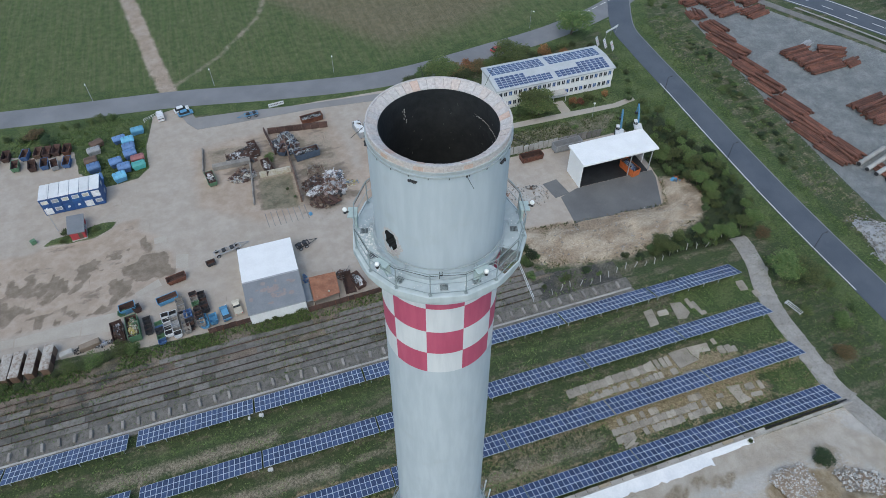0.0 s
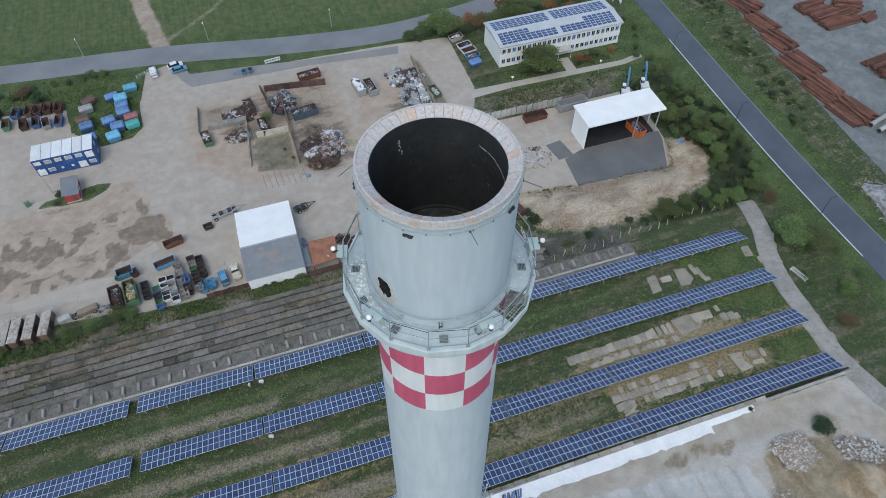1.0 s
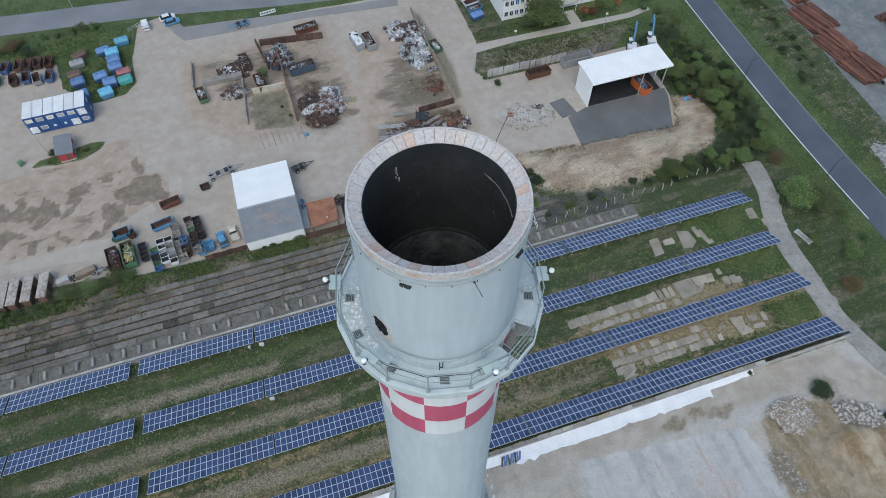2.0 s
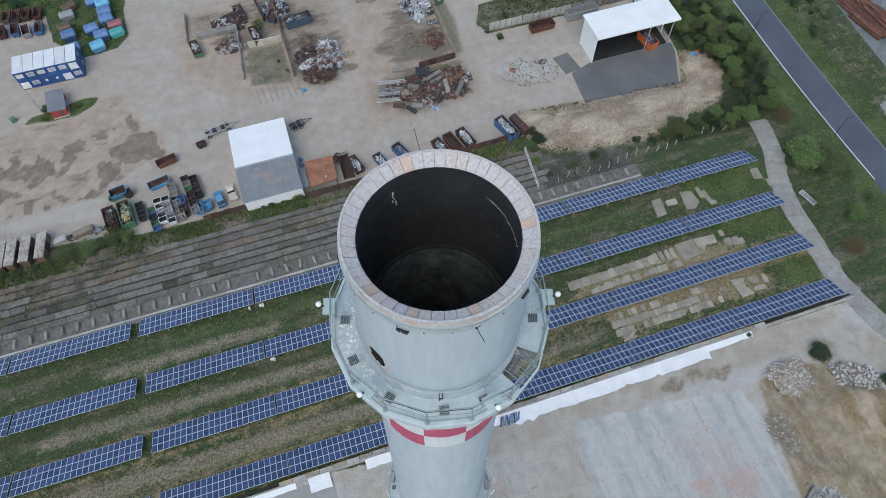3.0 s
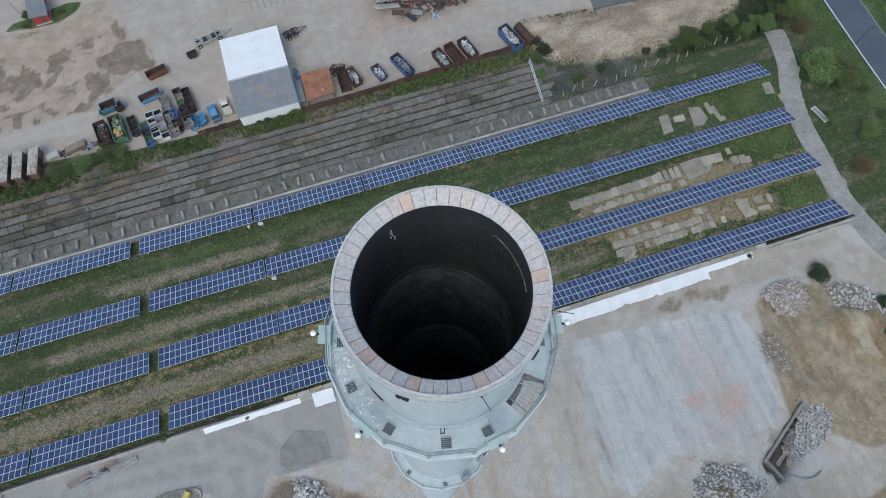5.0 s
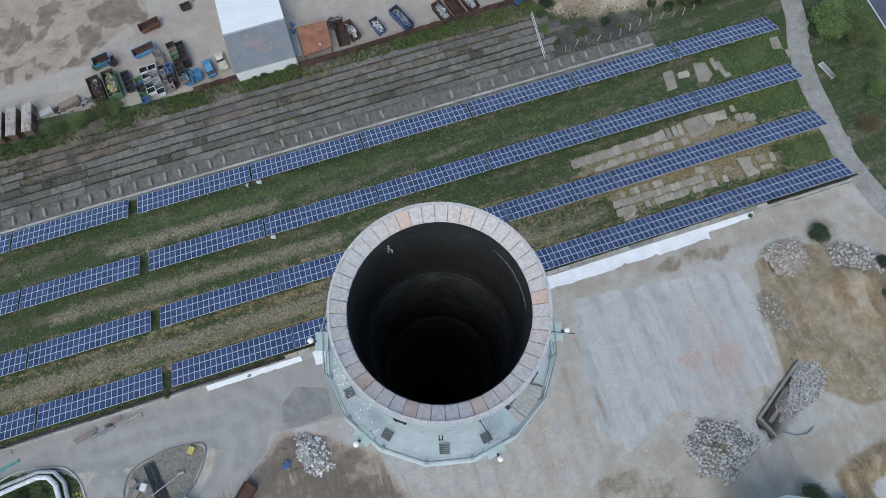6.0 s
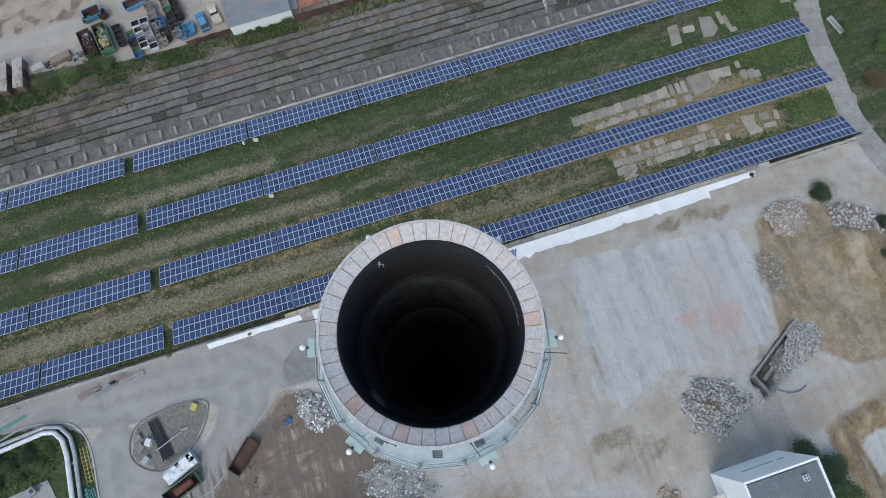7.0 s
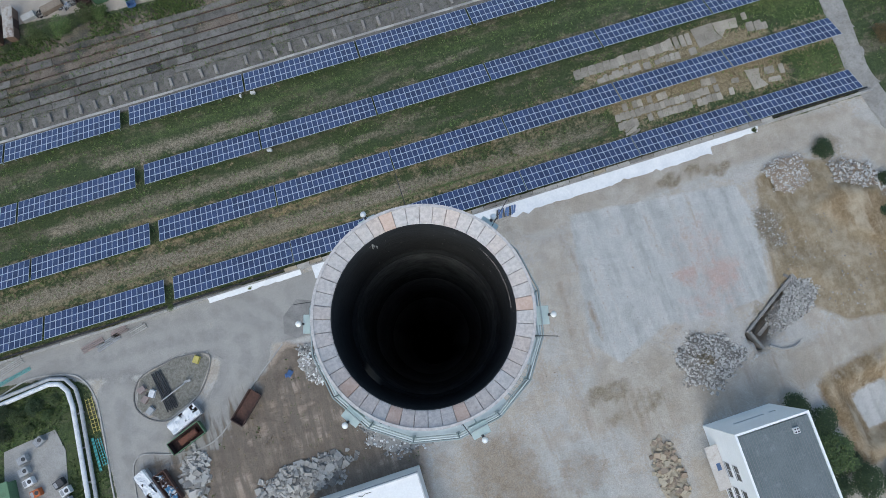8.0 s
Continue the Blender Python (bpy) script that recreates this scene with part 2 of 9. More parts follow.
# ---------------------------------------------------------------- mesh tools
class Build:
    """Collects verts and faces for one mesh."""

    def __init__(self):
        self.v, self.f, self.k = [], [], []

    def add(self, verts, faces, k=0, m=None):
        n = len(self.v)
        self.v += [tuple(m @ Vector(p)) for p in verts] if m else [tuple(p) for p in verts]
        self.f += [tuple(n + i for i in q) for q in faces]
        self.k += [k] * len(faces)
        return self

    def box(self, c, s, k=0, m=None, bev=0.0):
        x, y, z = (0.5 * a for a in s)
        b = min(bev, 0.45 * min(s))
        if b <= 0:
            vs = [(c[0] + i * x, c[1] + j * y, c[2] + l * z) for i in (-1, 1) for j in (-1, 1) for l in (-1, 1)]
            return self.add(vs, [(0, 1, 3, 2), (4, 6, 7, 5), (0, 4, 5, 1), (2, 3, 7, 6), (0, 2, 6, 4), (1, 5, 7, 3)], k, m)
        ring = lambda h, d: [(c[0] + p, c[1] + q, c[2] + h) for p, q in ((-x + b + d, -y + d), (x - b - d, -y + d), (x - d, -y + b + d), (x - d, y - b - d), (x - b - d, y - d), (-x + b + d, y - d), (-x + d, y - b - d), (-x + d, -y + b + d))]
        vs = ring(-z, b * 0.6) + ring(-z + b, 0) + ring(z - b, 0) + ring(z, b * 0.6)
        fs = [tuple(range(7, -1, -1)), tuple(range(24, 32))]
        fs += [(r * 8 + i, r * 8 + (i + 1) % 8, (r + 1) * 8 + (i + 1) % 8, (r + 1) * 8 + i) for r in range(3) for i in range(8)]
        return self.add(vs, fs, k, m)

    def tube(self, a, b, r, n=8, k=0, r2=None, caps=True):
        a, b = Vector(a), Vector(b)
        q = (b - a).to_track_quat("Z", "Y").to_matrix()
        r2 = r if r2 is None else r2
        vs = [a + q @ Vector((r * math.cos(t), r * math.sin(t), 0)) for t in (2 * math.pi * i / n for i in range(n))]
        vs += [b + q @ Vector((r2 * math.cos(t), r2 * math.sin(t), 0)) for t in (2 * math.pi * i / n for i in range(n))]
        fs = [(i, (i + 1) % n, n + (i + 1) % n, n + i) for i in range(n)]
        if caps:
            fs += [tuple(range(n - 1, -1, -1)), tuple(range(n, 2 * n))]
        return self.add(vs, fs, k)

    def pipe(self, pts, r, n=6, k=0):
        for a, b in zip(pts, pts[1:]):
            self.tube(a, b, r, n, k)
        return self

    def slab(self, outline, z0, z1, k=0):
        n = len(outline)
        vs = [(*p, z0) for p in outline] + [(*p, z1) for p in outline]
        fs = [tuple(range(n - 1, -1, -1)), tuple(range(n, 2 * n))] + [(i, (i + 1) % n, n + (i + 1) % n, n + i) for i in range(n)]
        return self.add(vs, fs, k)

    def ball(self, c, r, n=8, k=0, squash=1.0):
        vs = [(c[0], c[1], c[2] - r * squash)]
        rows = n // 2 - 1
        for j in range(rows):
            h = math.pi * (j + 1) / (rows + 1) - math.pi / 2
            vs += [(c[0] + r * math.cos(h) * math.cos(t), c[1] + r * math.cos(h) * math.sin(t), c[2] + r * squash * math.sin(h)) for t in (2 * math.pi * i / n for i in range(n))]
        vs.append((c[0], c[1], c[2] + r * squash))
        fs = [(0, 1 + (i + 1) % n, 1 + i) for i in range(n)]
        fs += [(1 + j * n + i, 1 + j * n + (i + 1) % n, 1 + (j + 1) * n + (i + 1) % n, 1 + (j + 1) * n + i) for j in range(rows - 1) for i in range(n)]
        last = 1 + (rows - 1) * n
        fs += [(last + i, last + (i + 1) % n, len(vs) - 1) for i in range(n)]
        return self.add(vs, fs, k)

    def rock(self, c, s, rng, k=0):
        """A broken block: a squashed, jittered octahedron-like lump."""
        vs = [(c[0] + s[0] * x * rng.uniform(0.6, 1), c[1] + s[1] * y * rng.uniform(0.6, 1), c[2] + s[2] * z * rng.uniform(0.6, 1))
              for x in (-0.5, 0.5) for y in (-0.5, 0.5) for z in (-0.5, 0.5)]
        m = Matrix.Translation(c) @ Euler((rng.uniform(-0.5, 0.5), rng.uniform(-0.5, 0.5), rng.uniform(0, 6.28))).to_matrix().to_4x4() @ Matrix.Translation([-a for a in c])
        return self.add(vs, [(0, 1, 3, 2), (4, 6, 7, 5), (0, 4, 5, 1), (2, 3, 7, 6), (0, 2, 6, 4), (1, 5, 7, 3)], k, m)

    def mesh(self, name, mats, smooth=False):
        me = bpy.data.meshes.new(name)
        me.from_pydata(self.v, [], self.f)
        for m in mats if isinstance(mats, (list, tuple)) else [mats]:
            me.materials.append(m)
        if any(self.k):
            me.polygons.foreach_set("material_index", self.k)
        if smooth:
            me.polygons.foreach_set("use_smooth", [True] * len(me.polygons))
        me.update()
        return me


def part(name, build, mats, parent=None, label="", at=None, smooth=False):
    """One mesh object, under a thing or a part."""
    ob = new(name, build.mesh(name, mats, smooth) if isinstance(build, Build) else build)
    if at is not None:
        ob.matrix_basis = at
    if parent is not None:
        ob.parent = parent
    return tagged(ob, label)


def thing(name, label, category, at=None, group="", kind=""):
    ob = new(name)
    ob.empty_display_size = 0.5
    if at is not None:
        ob.matrix_basis = at
    return tagged(ob, label, category, group, kind)


def structure(name, build, mats, label, category, smooth=False):
    return tagged(part(name, build, mats, None, "", None, smooth), label, category, "", "structure")


def inside(px, py, poly):
    """Signed distance to a polygon, positive inside (numpy)."""
    d, sign = np.full(px.shape, 1e9), np.full(px.shape, -1.0)
    n = len(poly)
    for i in range(n):
        (ax, ay), (bx, by) = poly[i], poly[(i + 1) % n]
        ex, ey = bx - ax, by - ay
        t = np.clip(((px - ax) * ex + (py - ay) * ey) / (ex * ex + ey * ey + 1e-9), 0, 1)
        d = np.minimum(d, np.hypot(px - ax - t * ex, py - ay - t * ey))
        cross = ((ay > py) != (by > py)) & (px < (bx - ax) * (py - ay) / (by - ay + 1e-12) + ax)
        sign = np.where(cross, -sign, sign)
    return d * sign


def along(px, py, line, half):
    """Positive within half metres of a polyline (numpy)."""
    d = np.full(px.shape, 1e9)
    for (ax, ay), (bx, by) in zip(line, line[1:]):
        ex, ey = bx - ax, by - ay
        t = np.clip(((px - ax) * ex + (py - ay) * ey) / (ex * ex + ey * ey + 1e-9), 0, 1)
        d = np.minimum(d, np.hypot(px - ax - t * ex, py - ay - t * ey))
    return half - d

# ---------------------------------------------------------------- ground: one sheet with its covers
YARD = [(-140, 88), (-74, 88), (-60.5, 83.6), (-47, 82.6), (-44, 81), (-18, 80), (46, 80.5), (58, 86), (64, 84.5), (88, 83), (92, 93), (94, 114), (62, 113.5), (50, 113.5),
        (47.5, 117.5), (50, 123), (52, 128.5), (52.5, 154), (36.5, 156), (-12, 158.5), (-25, 158.5), (-29, 168), (-36, 166), (-38.5, 151), (-38, 142), (-41, 138.4), (-49, 137.5), (-56.5, 146), (-57, 150), (-58, 156.2), (-65, 156), (-74.5, 159), (-140, 160)]
SOIL_BANK = [(46, 87), (64, 85), (88, 83.5), (92, 92), (98, 91), (100, 82), (95, 76), (82, 72), (70, 70), (52, 73), (46, 78)]
LOT = [(-140, 19), (-77, 19.5), (-46, 21.8), (-20, 21), (20, 18.2), (58, 20.3), (91, 20.6), (95, 12), (140, -20), (120, -120), (-140, -120)]
RAILS = [(-140, 60.2), (66, 60.2), (66, 70), (48, 72), (46, 80), (-44, 80), (-140, 86)]
PIPE_YARD = [(137.5, 40), (137.5, 60), (138, 75), (140, 100), (144.5, 141), (147, 166), (155, 176), (172, 166), (181, 150), (194, 124), (205, 95), (210, 40)]
GREEN_PLOT = [(-95, 170), (-60, 171), (-37, 167), (-38.5, 151), (-38, 142), (-41, 139), (-49, 138), (-56, 146), (-57, 155.5), (-65, 156), (-75, 159.5), (-95, 160)]
NORTH_ROAD = [(-320, 214), (-140, 189), (-80, 179), (-31, 173), (5, 166), (38, 162.3), (72, 166.5), (100, 171.5), (128, 182), (160, 204), (240, 262)]
EAST_ROAD = [(130, 184), (121.8, 166), (120.2, 151), (119.5, 131), (118.3, 100), (117.7, 77), (117.8, 58), (118.2, 44), (118.8, 20), (119.4, -10), (120, -60)]
FAR_ROAD = [(150, 230), (193, 163), (207, 135), (235, 80), (262, 0)]
TRACK = [(-30.8, 176), (-36, 205), (-42, 244), (-52, 300)]
PATH_SLABS = [(98.9, 66), (98.9, 64.8), (97.5, 57.8), (94.9, 51.6), (93.2, 44.2), (92.8, 37.0), (92.4, 29.8), (92.4, 24.2), (94.5, 15), (98, 4)]
LOOP = [(-80, 16.5), (-62, 17.5), (-52, 15.5), (-38, 14.5), (-33, 11), (-37, 3), (-43, -2), (-51, -1.5), (-56.5, 3), (-57.5, 8), (-59, -12), (-62, -40)]
ISLAND = [(-46.3, 12.3), (-41.2, 11.6), (-40.4, 9.6), (-44, 4.6), (-50.6, 2.0), (-55, 5.6), (-53.3, 10.6)]
GREEN_SW = [(-140, 15.6), (-77, 16.8), (-66, 15.2), (-62, 12), (-61.8, -8), (-63, -60), (-140, -60)]
EARTH_W = [(-27, 8.9), (-20, 6), (-12, 0), (-8, -12), (-10, -30), (-56, -30), (-57.5, -3), (-43.5, -4)]
PALE_PAD = [(30, 15.5), (46, 13.5), (61.5, 11.5), (63, 4), (60, -9.5), (50, -10.5), (40, -9), (30, -13), (26, -8)]
SPOIL_E = [(65.5, 11.5), (72, 13.2), (79, 11), (88, 5), (92, -14), (84, -20), (72, -18.5), (61.5, -9), (63.5, 2)]
SPOIL_BANK = [(73.6, 3.2), (76.4, -0.4), (81.0, -6.2), (86, -9), (91, -4), (86, 3), (79, 6.5)]
HAUL_ROAD = [(14, 17.4), (34, 17.2), (52, 18.0), (72, 18.0), (84, 16.4), (90, 11), (94, 2), (97, -12), (96, -24)]
SOUTH_ROAD = [(24, -19), (33, -23), (48, -24), (60, -23.5), (76, -22), (96, -24), (110, -30)]
PIT = [(53.2, -15.0), (65.2, -7.1), (69.8, -8.0), (71, -11.3), (65.9, -14.8), (59.7, -18), (54.8, -20)]
PIT_DEEP = [(53.2, -15), (65, -7.7), (65.7, -8.7), (61.4, -12.4), (58.6, -16.4), (54.8, -18.8)]
POND = [(64.5, -28.5), (77, -26.5), (80, -40), (66, -40.5)]
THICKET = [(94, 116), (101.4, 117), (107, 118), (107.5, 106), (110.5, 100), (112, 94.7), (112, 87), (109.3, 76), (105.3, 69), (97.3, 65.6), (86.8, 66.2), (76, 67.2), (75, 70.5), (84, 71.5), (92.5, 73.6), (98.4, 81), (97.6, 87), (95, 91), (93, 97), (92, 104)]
SLABS = [(39.6, 41.9), (62.2, 41.9), (64.5, 44), (79, 39), (80, 27), (70, 27), (61, 27.5), (45.5, 27.5)]


HUT_GREEN = [(-64.2, 119.6), (-62, 121.6), (-57.6, 122), (-53, 123.2), (-50, 123.7), (-46.5, 123), (-48, 120.8), (-52, 118.6), (-58, 118.8)]
WEST_DIRT = [(-140, 119), (-67, 118.6), (-48.8, 122.4), (-40.7, 122.9), (-40.9, 117.9), (-36.9, 114.8), (-37.5, 109.6), (-33.7, 108.4), (-32.7, 103.7), (-33.6, 99.7), (-43, 96.5), (-46.5, 93), (-140, 93)]


def ground():
    xs = np.concatenate([[-4000, -2000, -1000, -500, -300, -200, -150], np.arange(-112, 216, 1.0), [230, 250, 300, 500, 1000, 2000, 4000]])
    ys = np.concatenate([[-4000, -2000, -1000, -500, -250, -120, -80], np.arange(-56, 252, 1.0), [270, 300, 400, 700, 1500, 4000]])
    nx, ny = len(xs), len(ys)
    px, py = (a.ravel() for a in np.meshgrid(xs, ys))
    z = np.full(px.shape, -0.06)
    near = (abs(px) < 250) & (abs(py) < 300)
    rough = np.array([noise.noise((x * 0.16, y * 0.16, 0.0)) if n else 0.0 for x, y, n in zip(px, py, near)])
    lumps = np.array([noise.noise((x * 0.45, y * 0.45, 7.0)) if n else 0.0 for x, y, n in zip(px, py, near)])
    flat = np.maximum.reduce([inside(px, py, YARD), along(px, py, NORTH_ROAD, 6), along(px, py, EAST_ROAD, 6), along(px, py, LOOP, 5), along(px, py, FAR_ROAD, 8)])
    wild = np.clip(-flat / 3, 0, 1)
    z += (0.03 * rough - 0.03) * wild
    soil = np.clip(inside(px, py, SOIL_BANK) / 4, 0, 1)
    z += soil * (0.9 + 0.9 * rough + 0.55 * lumps)
    spoil = np.clip(inside(px, py, SPOIL_E) / 4, 0, 1)
    z += spoil * (0.35 + 0.6 * rough + 0.25 * lumps) + 1.1 * np.clip((inside(px, py, SPOIL_BANK) + 0.8 * lumps) / 0.7, 0, 1)
    earth = np.clip(inside(px, py, EARTH_W) / 4, 0, 1)
    z += earth * (0.1 + 0.25 * rough + 0.10 * lumps)
    z -= 0.6 * np.clip(inside(px, py, PIT) / 1.5, 0, 1) + 5.0 * np.clip(inside(px, py, PIT_DEEP) / 0.8, 0, 1)
    pond = inside(px, py, POND)
    z += 0.9 * np.clip((pond + 2.5) / 2, 0, 1) - 2.3 * np.clip(pond / 2.5, 0, 1)
    bank = inside(px, py, PIPE_YARD)
    z += 0.5 * np.clip(1 - abs(bank + 1.0) / 3, 0, 1) * np.clip(-bank + 1, 0, 1)
    verts = np.stack([px, py, z], 1)
    idx = np.arange(nx * ny).reshape(ny, nx)
    quads = np.stack([idx[:-1, :-1], idx[:-1, 1:], idx[1:, 1:], idx[1:, :-1]], -1).reshape(-1, 4)
    me = bpy.data.meshes.new("ground")
    me.from_pydata(verts.tolist(), [], quads.tolist())
    me.polygons.foreach_set("use_smooth", [True] * len(me.polygons))

    soft = lambda d, w=3.0: np.clip(0.5 + d / w, 0, 1)
    field = soft(np.where(py > 160, -along(px, py, NORTH_ROAD, 6.5), -9), 4) * (py > np.interp(px, [p[0] for p in NORTH_ROAD], [p[1] for p in NORTH_ROAD]))
    field_tan = soft(py - np.interp(px, [-300, -20, 10, 42, 70, 92, 130], [330, 262, 222, 180, 186, 196, 240]), 22) * field
    rows = np.array([22.0, 33.4, 44.8, 56.4])
    straw = np.max([soft(0.9 - abs(py[:, None] - (rows + 4.2)), 2.2) * (0.45 + 0.25 * (rows < 40)) , soft(0.9 - abs(py[:, None] - (rows - 0.6)), 2.0) * (0.38 + 0.25 * (rows < 40))], axis=0).max(1)
    straw *= (px > -95) & (px < 93) & (py < 62) & (py > 19)
    straw = np.maximum(straw, 0.62 * soft(along(px, py, [(-90, 29.5), (-20, 29.0), (30, 28.5)], 2.6), 4))
    straw = np.maximum(straw, 0.75 * soft(inside(px, py, SLABS), 5))
    straw = np.maximum(straw, 0.33 * soft(inside(px, py, [(127, 150), (132, 168), (146, 168), (139, 100), (136, 60), (127, 40)]), 4))
    hut_green = soft(inside(px, py, HUT_GREEN), 1.6)
    lush = np.maximum.reduce([soft(inside(px, py, GREEN_PLOT), 3), 0.95 * soft(along(px, py, EAST_ROAD, 9.5), 4), 0.72 * soft(along(px, py, NORTH_ROAD, 10), 4),
                              0.9 * soft(inside(px, py, [(66, 46), (92, 46), (91, 37), (84, 36), (80, 41)]), 3), 0.9 * soft(inside(px, py, [(80, 34), (92, 34), (91, 26), (81, 26)]), 3),
                              0.8 * soft(inside(px, py, [(72, 57), (93, 57), (95, 49), (76, 48)]), 3), 0.65 * soft(inside(px, py, [(60, 134), (113, 150), (113, 60), (104, 62), (103, 110), (62, 118)]), 4),
                              0.5 * soft(inside(px, py, GREEN_SW), 3), 0.95 * hut_green])
    yard = soft(inside(px, py, YARD), 1.2) * (1 - hut_green)
    tan = np.maximum.reduce([soft(inside(px, py, SOIL_BANK), 4), soft(along(px, py, TRACK, 2.6), 2), 0.5 * soft(along(px, py, [(10, 240), (2, 215), (-14, 193), (-29, 180)], 1.2), 1.6),
                             0.92 * soft(inside(px, py, [(-26, 146), (14, 150), (18, 112), (-12, 110), (-27, 122)]), 6), 0.90 * soft(inside(px, py, [(20, 140), (40, 143), (42, 94), (10, 92)]), 8),
                             0.80 * soft(inside(px, py, WEST_DIRT), 3) * (1 - hut_green), 1.2 * soft(inside(px, py, EARTH_W), 3)])
    gravel = soft(inside(px, py, LOT), 1.5)
    ballast = soft(inside(px, py, RAILS), 2)
    damp = np.maximum.reduce([0.60 * soft(inside(px, py, EARTH_W), 3), 0.22 * soft(inside(px, py, WEST_DIRT), 5) * (1 - hut_green), 0.6 * soft(inside(px, py, RAILS), 2) * (py > 70),
                              0.6 * soft(inside(px, py, [(-12, 126), (-1, 128), (-1, 114), (-12, 115)]), 2), 0.5 * soft(inside(px, py, [(-24, 145), (13, 146), (16, 110), (-1, 111), (-1, 126), (-13, 126)]), 6), 0.58 * soft(inside(px, py, [(18, 112), (38, 108), (40, 140), (26, 130)]), 6), 0.6 * soft(inside(px, py, [(19, 107), (40, 108), (40, 96), (19, 95)]), 5)])
    ochre = np.maximum(0.72 * soft(inside(px, py, SPOIL_BANK), 3), soft(inside(px, py, POND) + 2.5, 3))
    pale = soft(inside(px, py, PALE_PAD), 2)
    pale = np.maximum.reduce([pale, soft(inside(px, py, POND) - 3, 2), 0.56 * soft(inside(px, py, [(8, -20), (24, -22), (27, -36), (6, -40)]), 8), 0.5 * soft(inside(px, py, [(47, 103), (55, 103.2), (62.4, 100.4), (59.3, 93.6), (50, 95.8), (46, 99.5)]), 2)])
    spot = lambda cx, cy, rx, ry, w: w * soft(1 - np.hypot((px + 1.6 * lumps - cx) / rx, (py - 1.6 * np.roll(lumps, 5) - cy) / ry), 0.8)
    brick = np.maximum.reduce([spot(53.2, -3.4, 4.0, 3.4, 0.68), spot(46.8, -2.2, 2.4, 1.9, 0.62), spot(50.5, 3.0, 5.5, 6.0, 0.40), spot(50, -7, 7, 3.5, 0.42), spot(12, 4, 4, 7, 0.40)])
    island = soft(inside(px, py, ISLAND), 1)
    tracks = 0.50 * soft(inside(px, py, [(-56, -4), (-28, 7), (-10, -4), (-12, -28), (-56, -28)]), 6)
    brown = np.maximum.reduce([0.28 * soft(inside(px, py, [(3, 12), (30, 12), (27, -8), (34, -22), (30, -40), (-4, -24), (-8, -6)]), 8), 0.27 * soft(inside(px, py, PALE_PAD), 4),
                               0.35 * soft(along(px, py, SOUTH_ROAD, 6), 5)])
    off = np.clip(0.5 - inside(px, py, GREEN_SW) / 1.5, 0, 1)
    gravel = gravel * off
    loop = np.maximum(0.9 * soft(along(px, py, LOOP, 4.4), 2), 0.9 * soft(inside(px, py, [(-80, 20), (-46, 21), (-14, 20), (-14, 8), (-27, 9), (-44, 15), (-80, 16)]), 2)) * off * (island < 0.5)
    grey = soft(inside(px, py, PIPE_YARD), 1.5)
    under = np.maximum.reduce([spot(28.5, 101.5, 12.5, 7.5, 0.8), spot(33.5, 114.5, 6.0, 7.0, 0.75), spot(5.0, 126.0, 3.6, 3.4, 0.8), spot(5.5, 116.0, 6.0, 7.0, 0.8), spot(-12, 134, 5, 9, 0.55), spot(-1, 138, 6, 6, 0.7)])
    moss = np.maximum.reduce([0.62 * soft(inside(px, py, [(-92, 80.6), (40, 79.6), (40, 77.4), (-92, 77.8)]), 2), 0.40 * soft(inside(px, py, [(-1, 143), (13, 143), (14, 126), (0, 124)]), 4), 0.45 * soft(inside(px, py, [(22, 123), (38, 125), (38, 109), (24, 109)]), 4), 0.62 * soft(inside(px, py, [(-10.5, 127.5), (-1, 127.5), (-0.8, 112.4), (-11.4, 114.8)]), 1.5), 0.6 * soft(inside(px, py, [(39, 147), (41, 146), (43.5, 122), (41.5, 109), (39, 109)]), 2), 0.45 * soft(inside(px, py, [(-23, 144), (-12, 144), (-11.5, 136.5), (-22, 136.5)]), 2), 0.62 * soft(inside(px, py, [(47, 118.5), (50, 114.6), (88, 115), (97, 123), (50.5, 123.6)]), 2)])
    # dry soil strips between the solar rows, ochre grass at their feet, damp hollows in the yard, washed-out streaks in the lot
    dry = np.maximum.reduce([0.95 * soft(along(px, py, [(-95, 30.3), (-20, 29.9), (4, 29.6)], 1.3), 2.4), 0.60 * soft(along(px, py, [(4, 29.6), (40, 29.2)], 1.5), 2.4),
                             0.72 * soft(along(px, py, [(-62, 41.4), (-30, 41.0), (-8, 40.6)], 1.6), 3), 0.62 * soft(along(px, py, [(-8, 40.6), (12, 42.6)], 1.0), 2.4), 0.70 * soft(along(px, py, [(-50, 51.2), (-18, 51.0)], 1.6), 3),
                             0.55 * soft(along(px, py, [(-95, 51.8), (-62, 52.4)], 1.2), 3), 0.55 * soft(along(px, py, [(8, 43.4), (36, 43.0)], 0.5), 2), 0.6 * soft(along(px, py, [(12, 50.6), (24, 52.0)], 0.8), 2), 0.45 * soft(inside(px, py, [(20, 38.6), (40, 38.4), (46, 27.5), (20, 28)]), 4)])
    foot = np.maximum.reduce([0.72 * soft(along(px, py, [(-95, 27.3), (-40, 27.1), (66, 26.4)], 0.55), 1.4), 0.62 * soft(along(px, py, [(-52, 38.2), (-38, 38.1)], 0.8), 1.6), 0.62 * soft(along(px, py, [(-24, 38.0), (64, 37.6)], 0.45), 1.4),
                              0.6 * soft(along(px, py, [(-44, 32.4), (-40, 36.5)], 1.2), 2), 0.6 * soft(along(px, py, [(-22, 32.2), (-14, 32.6)], 1.0), 2), 0.55 * soft(along(px, py, [(8, 32.0), (40, 31.6)], 0.8), 2)])
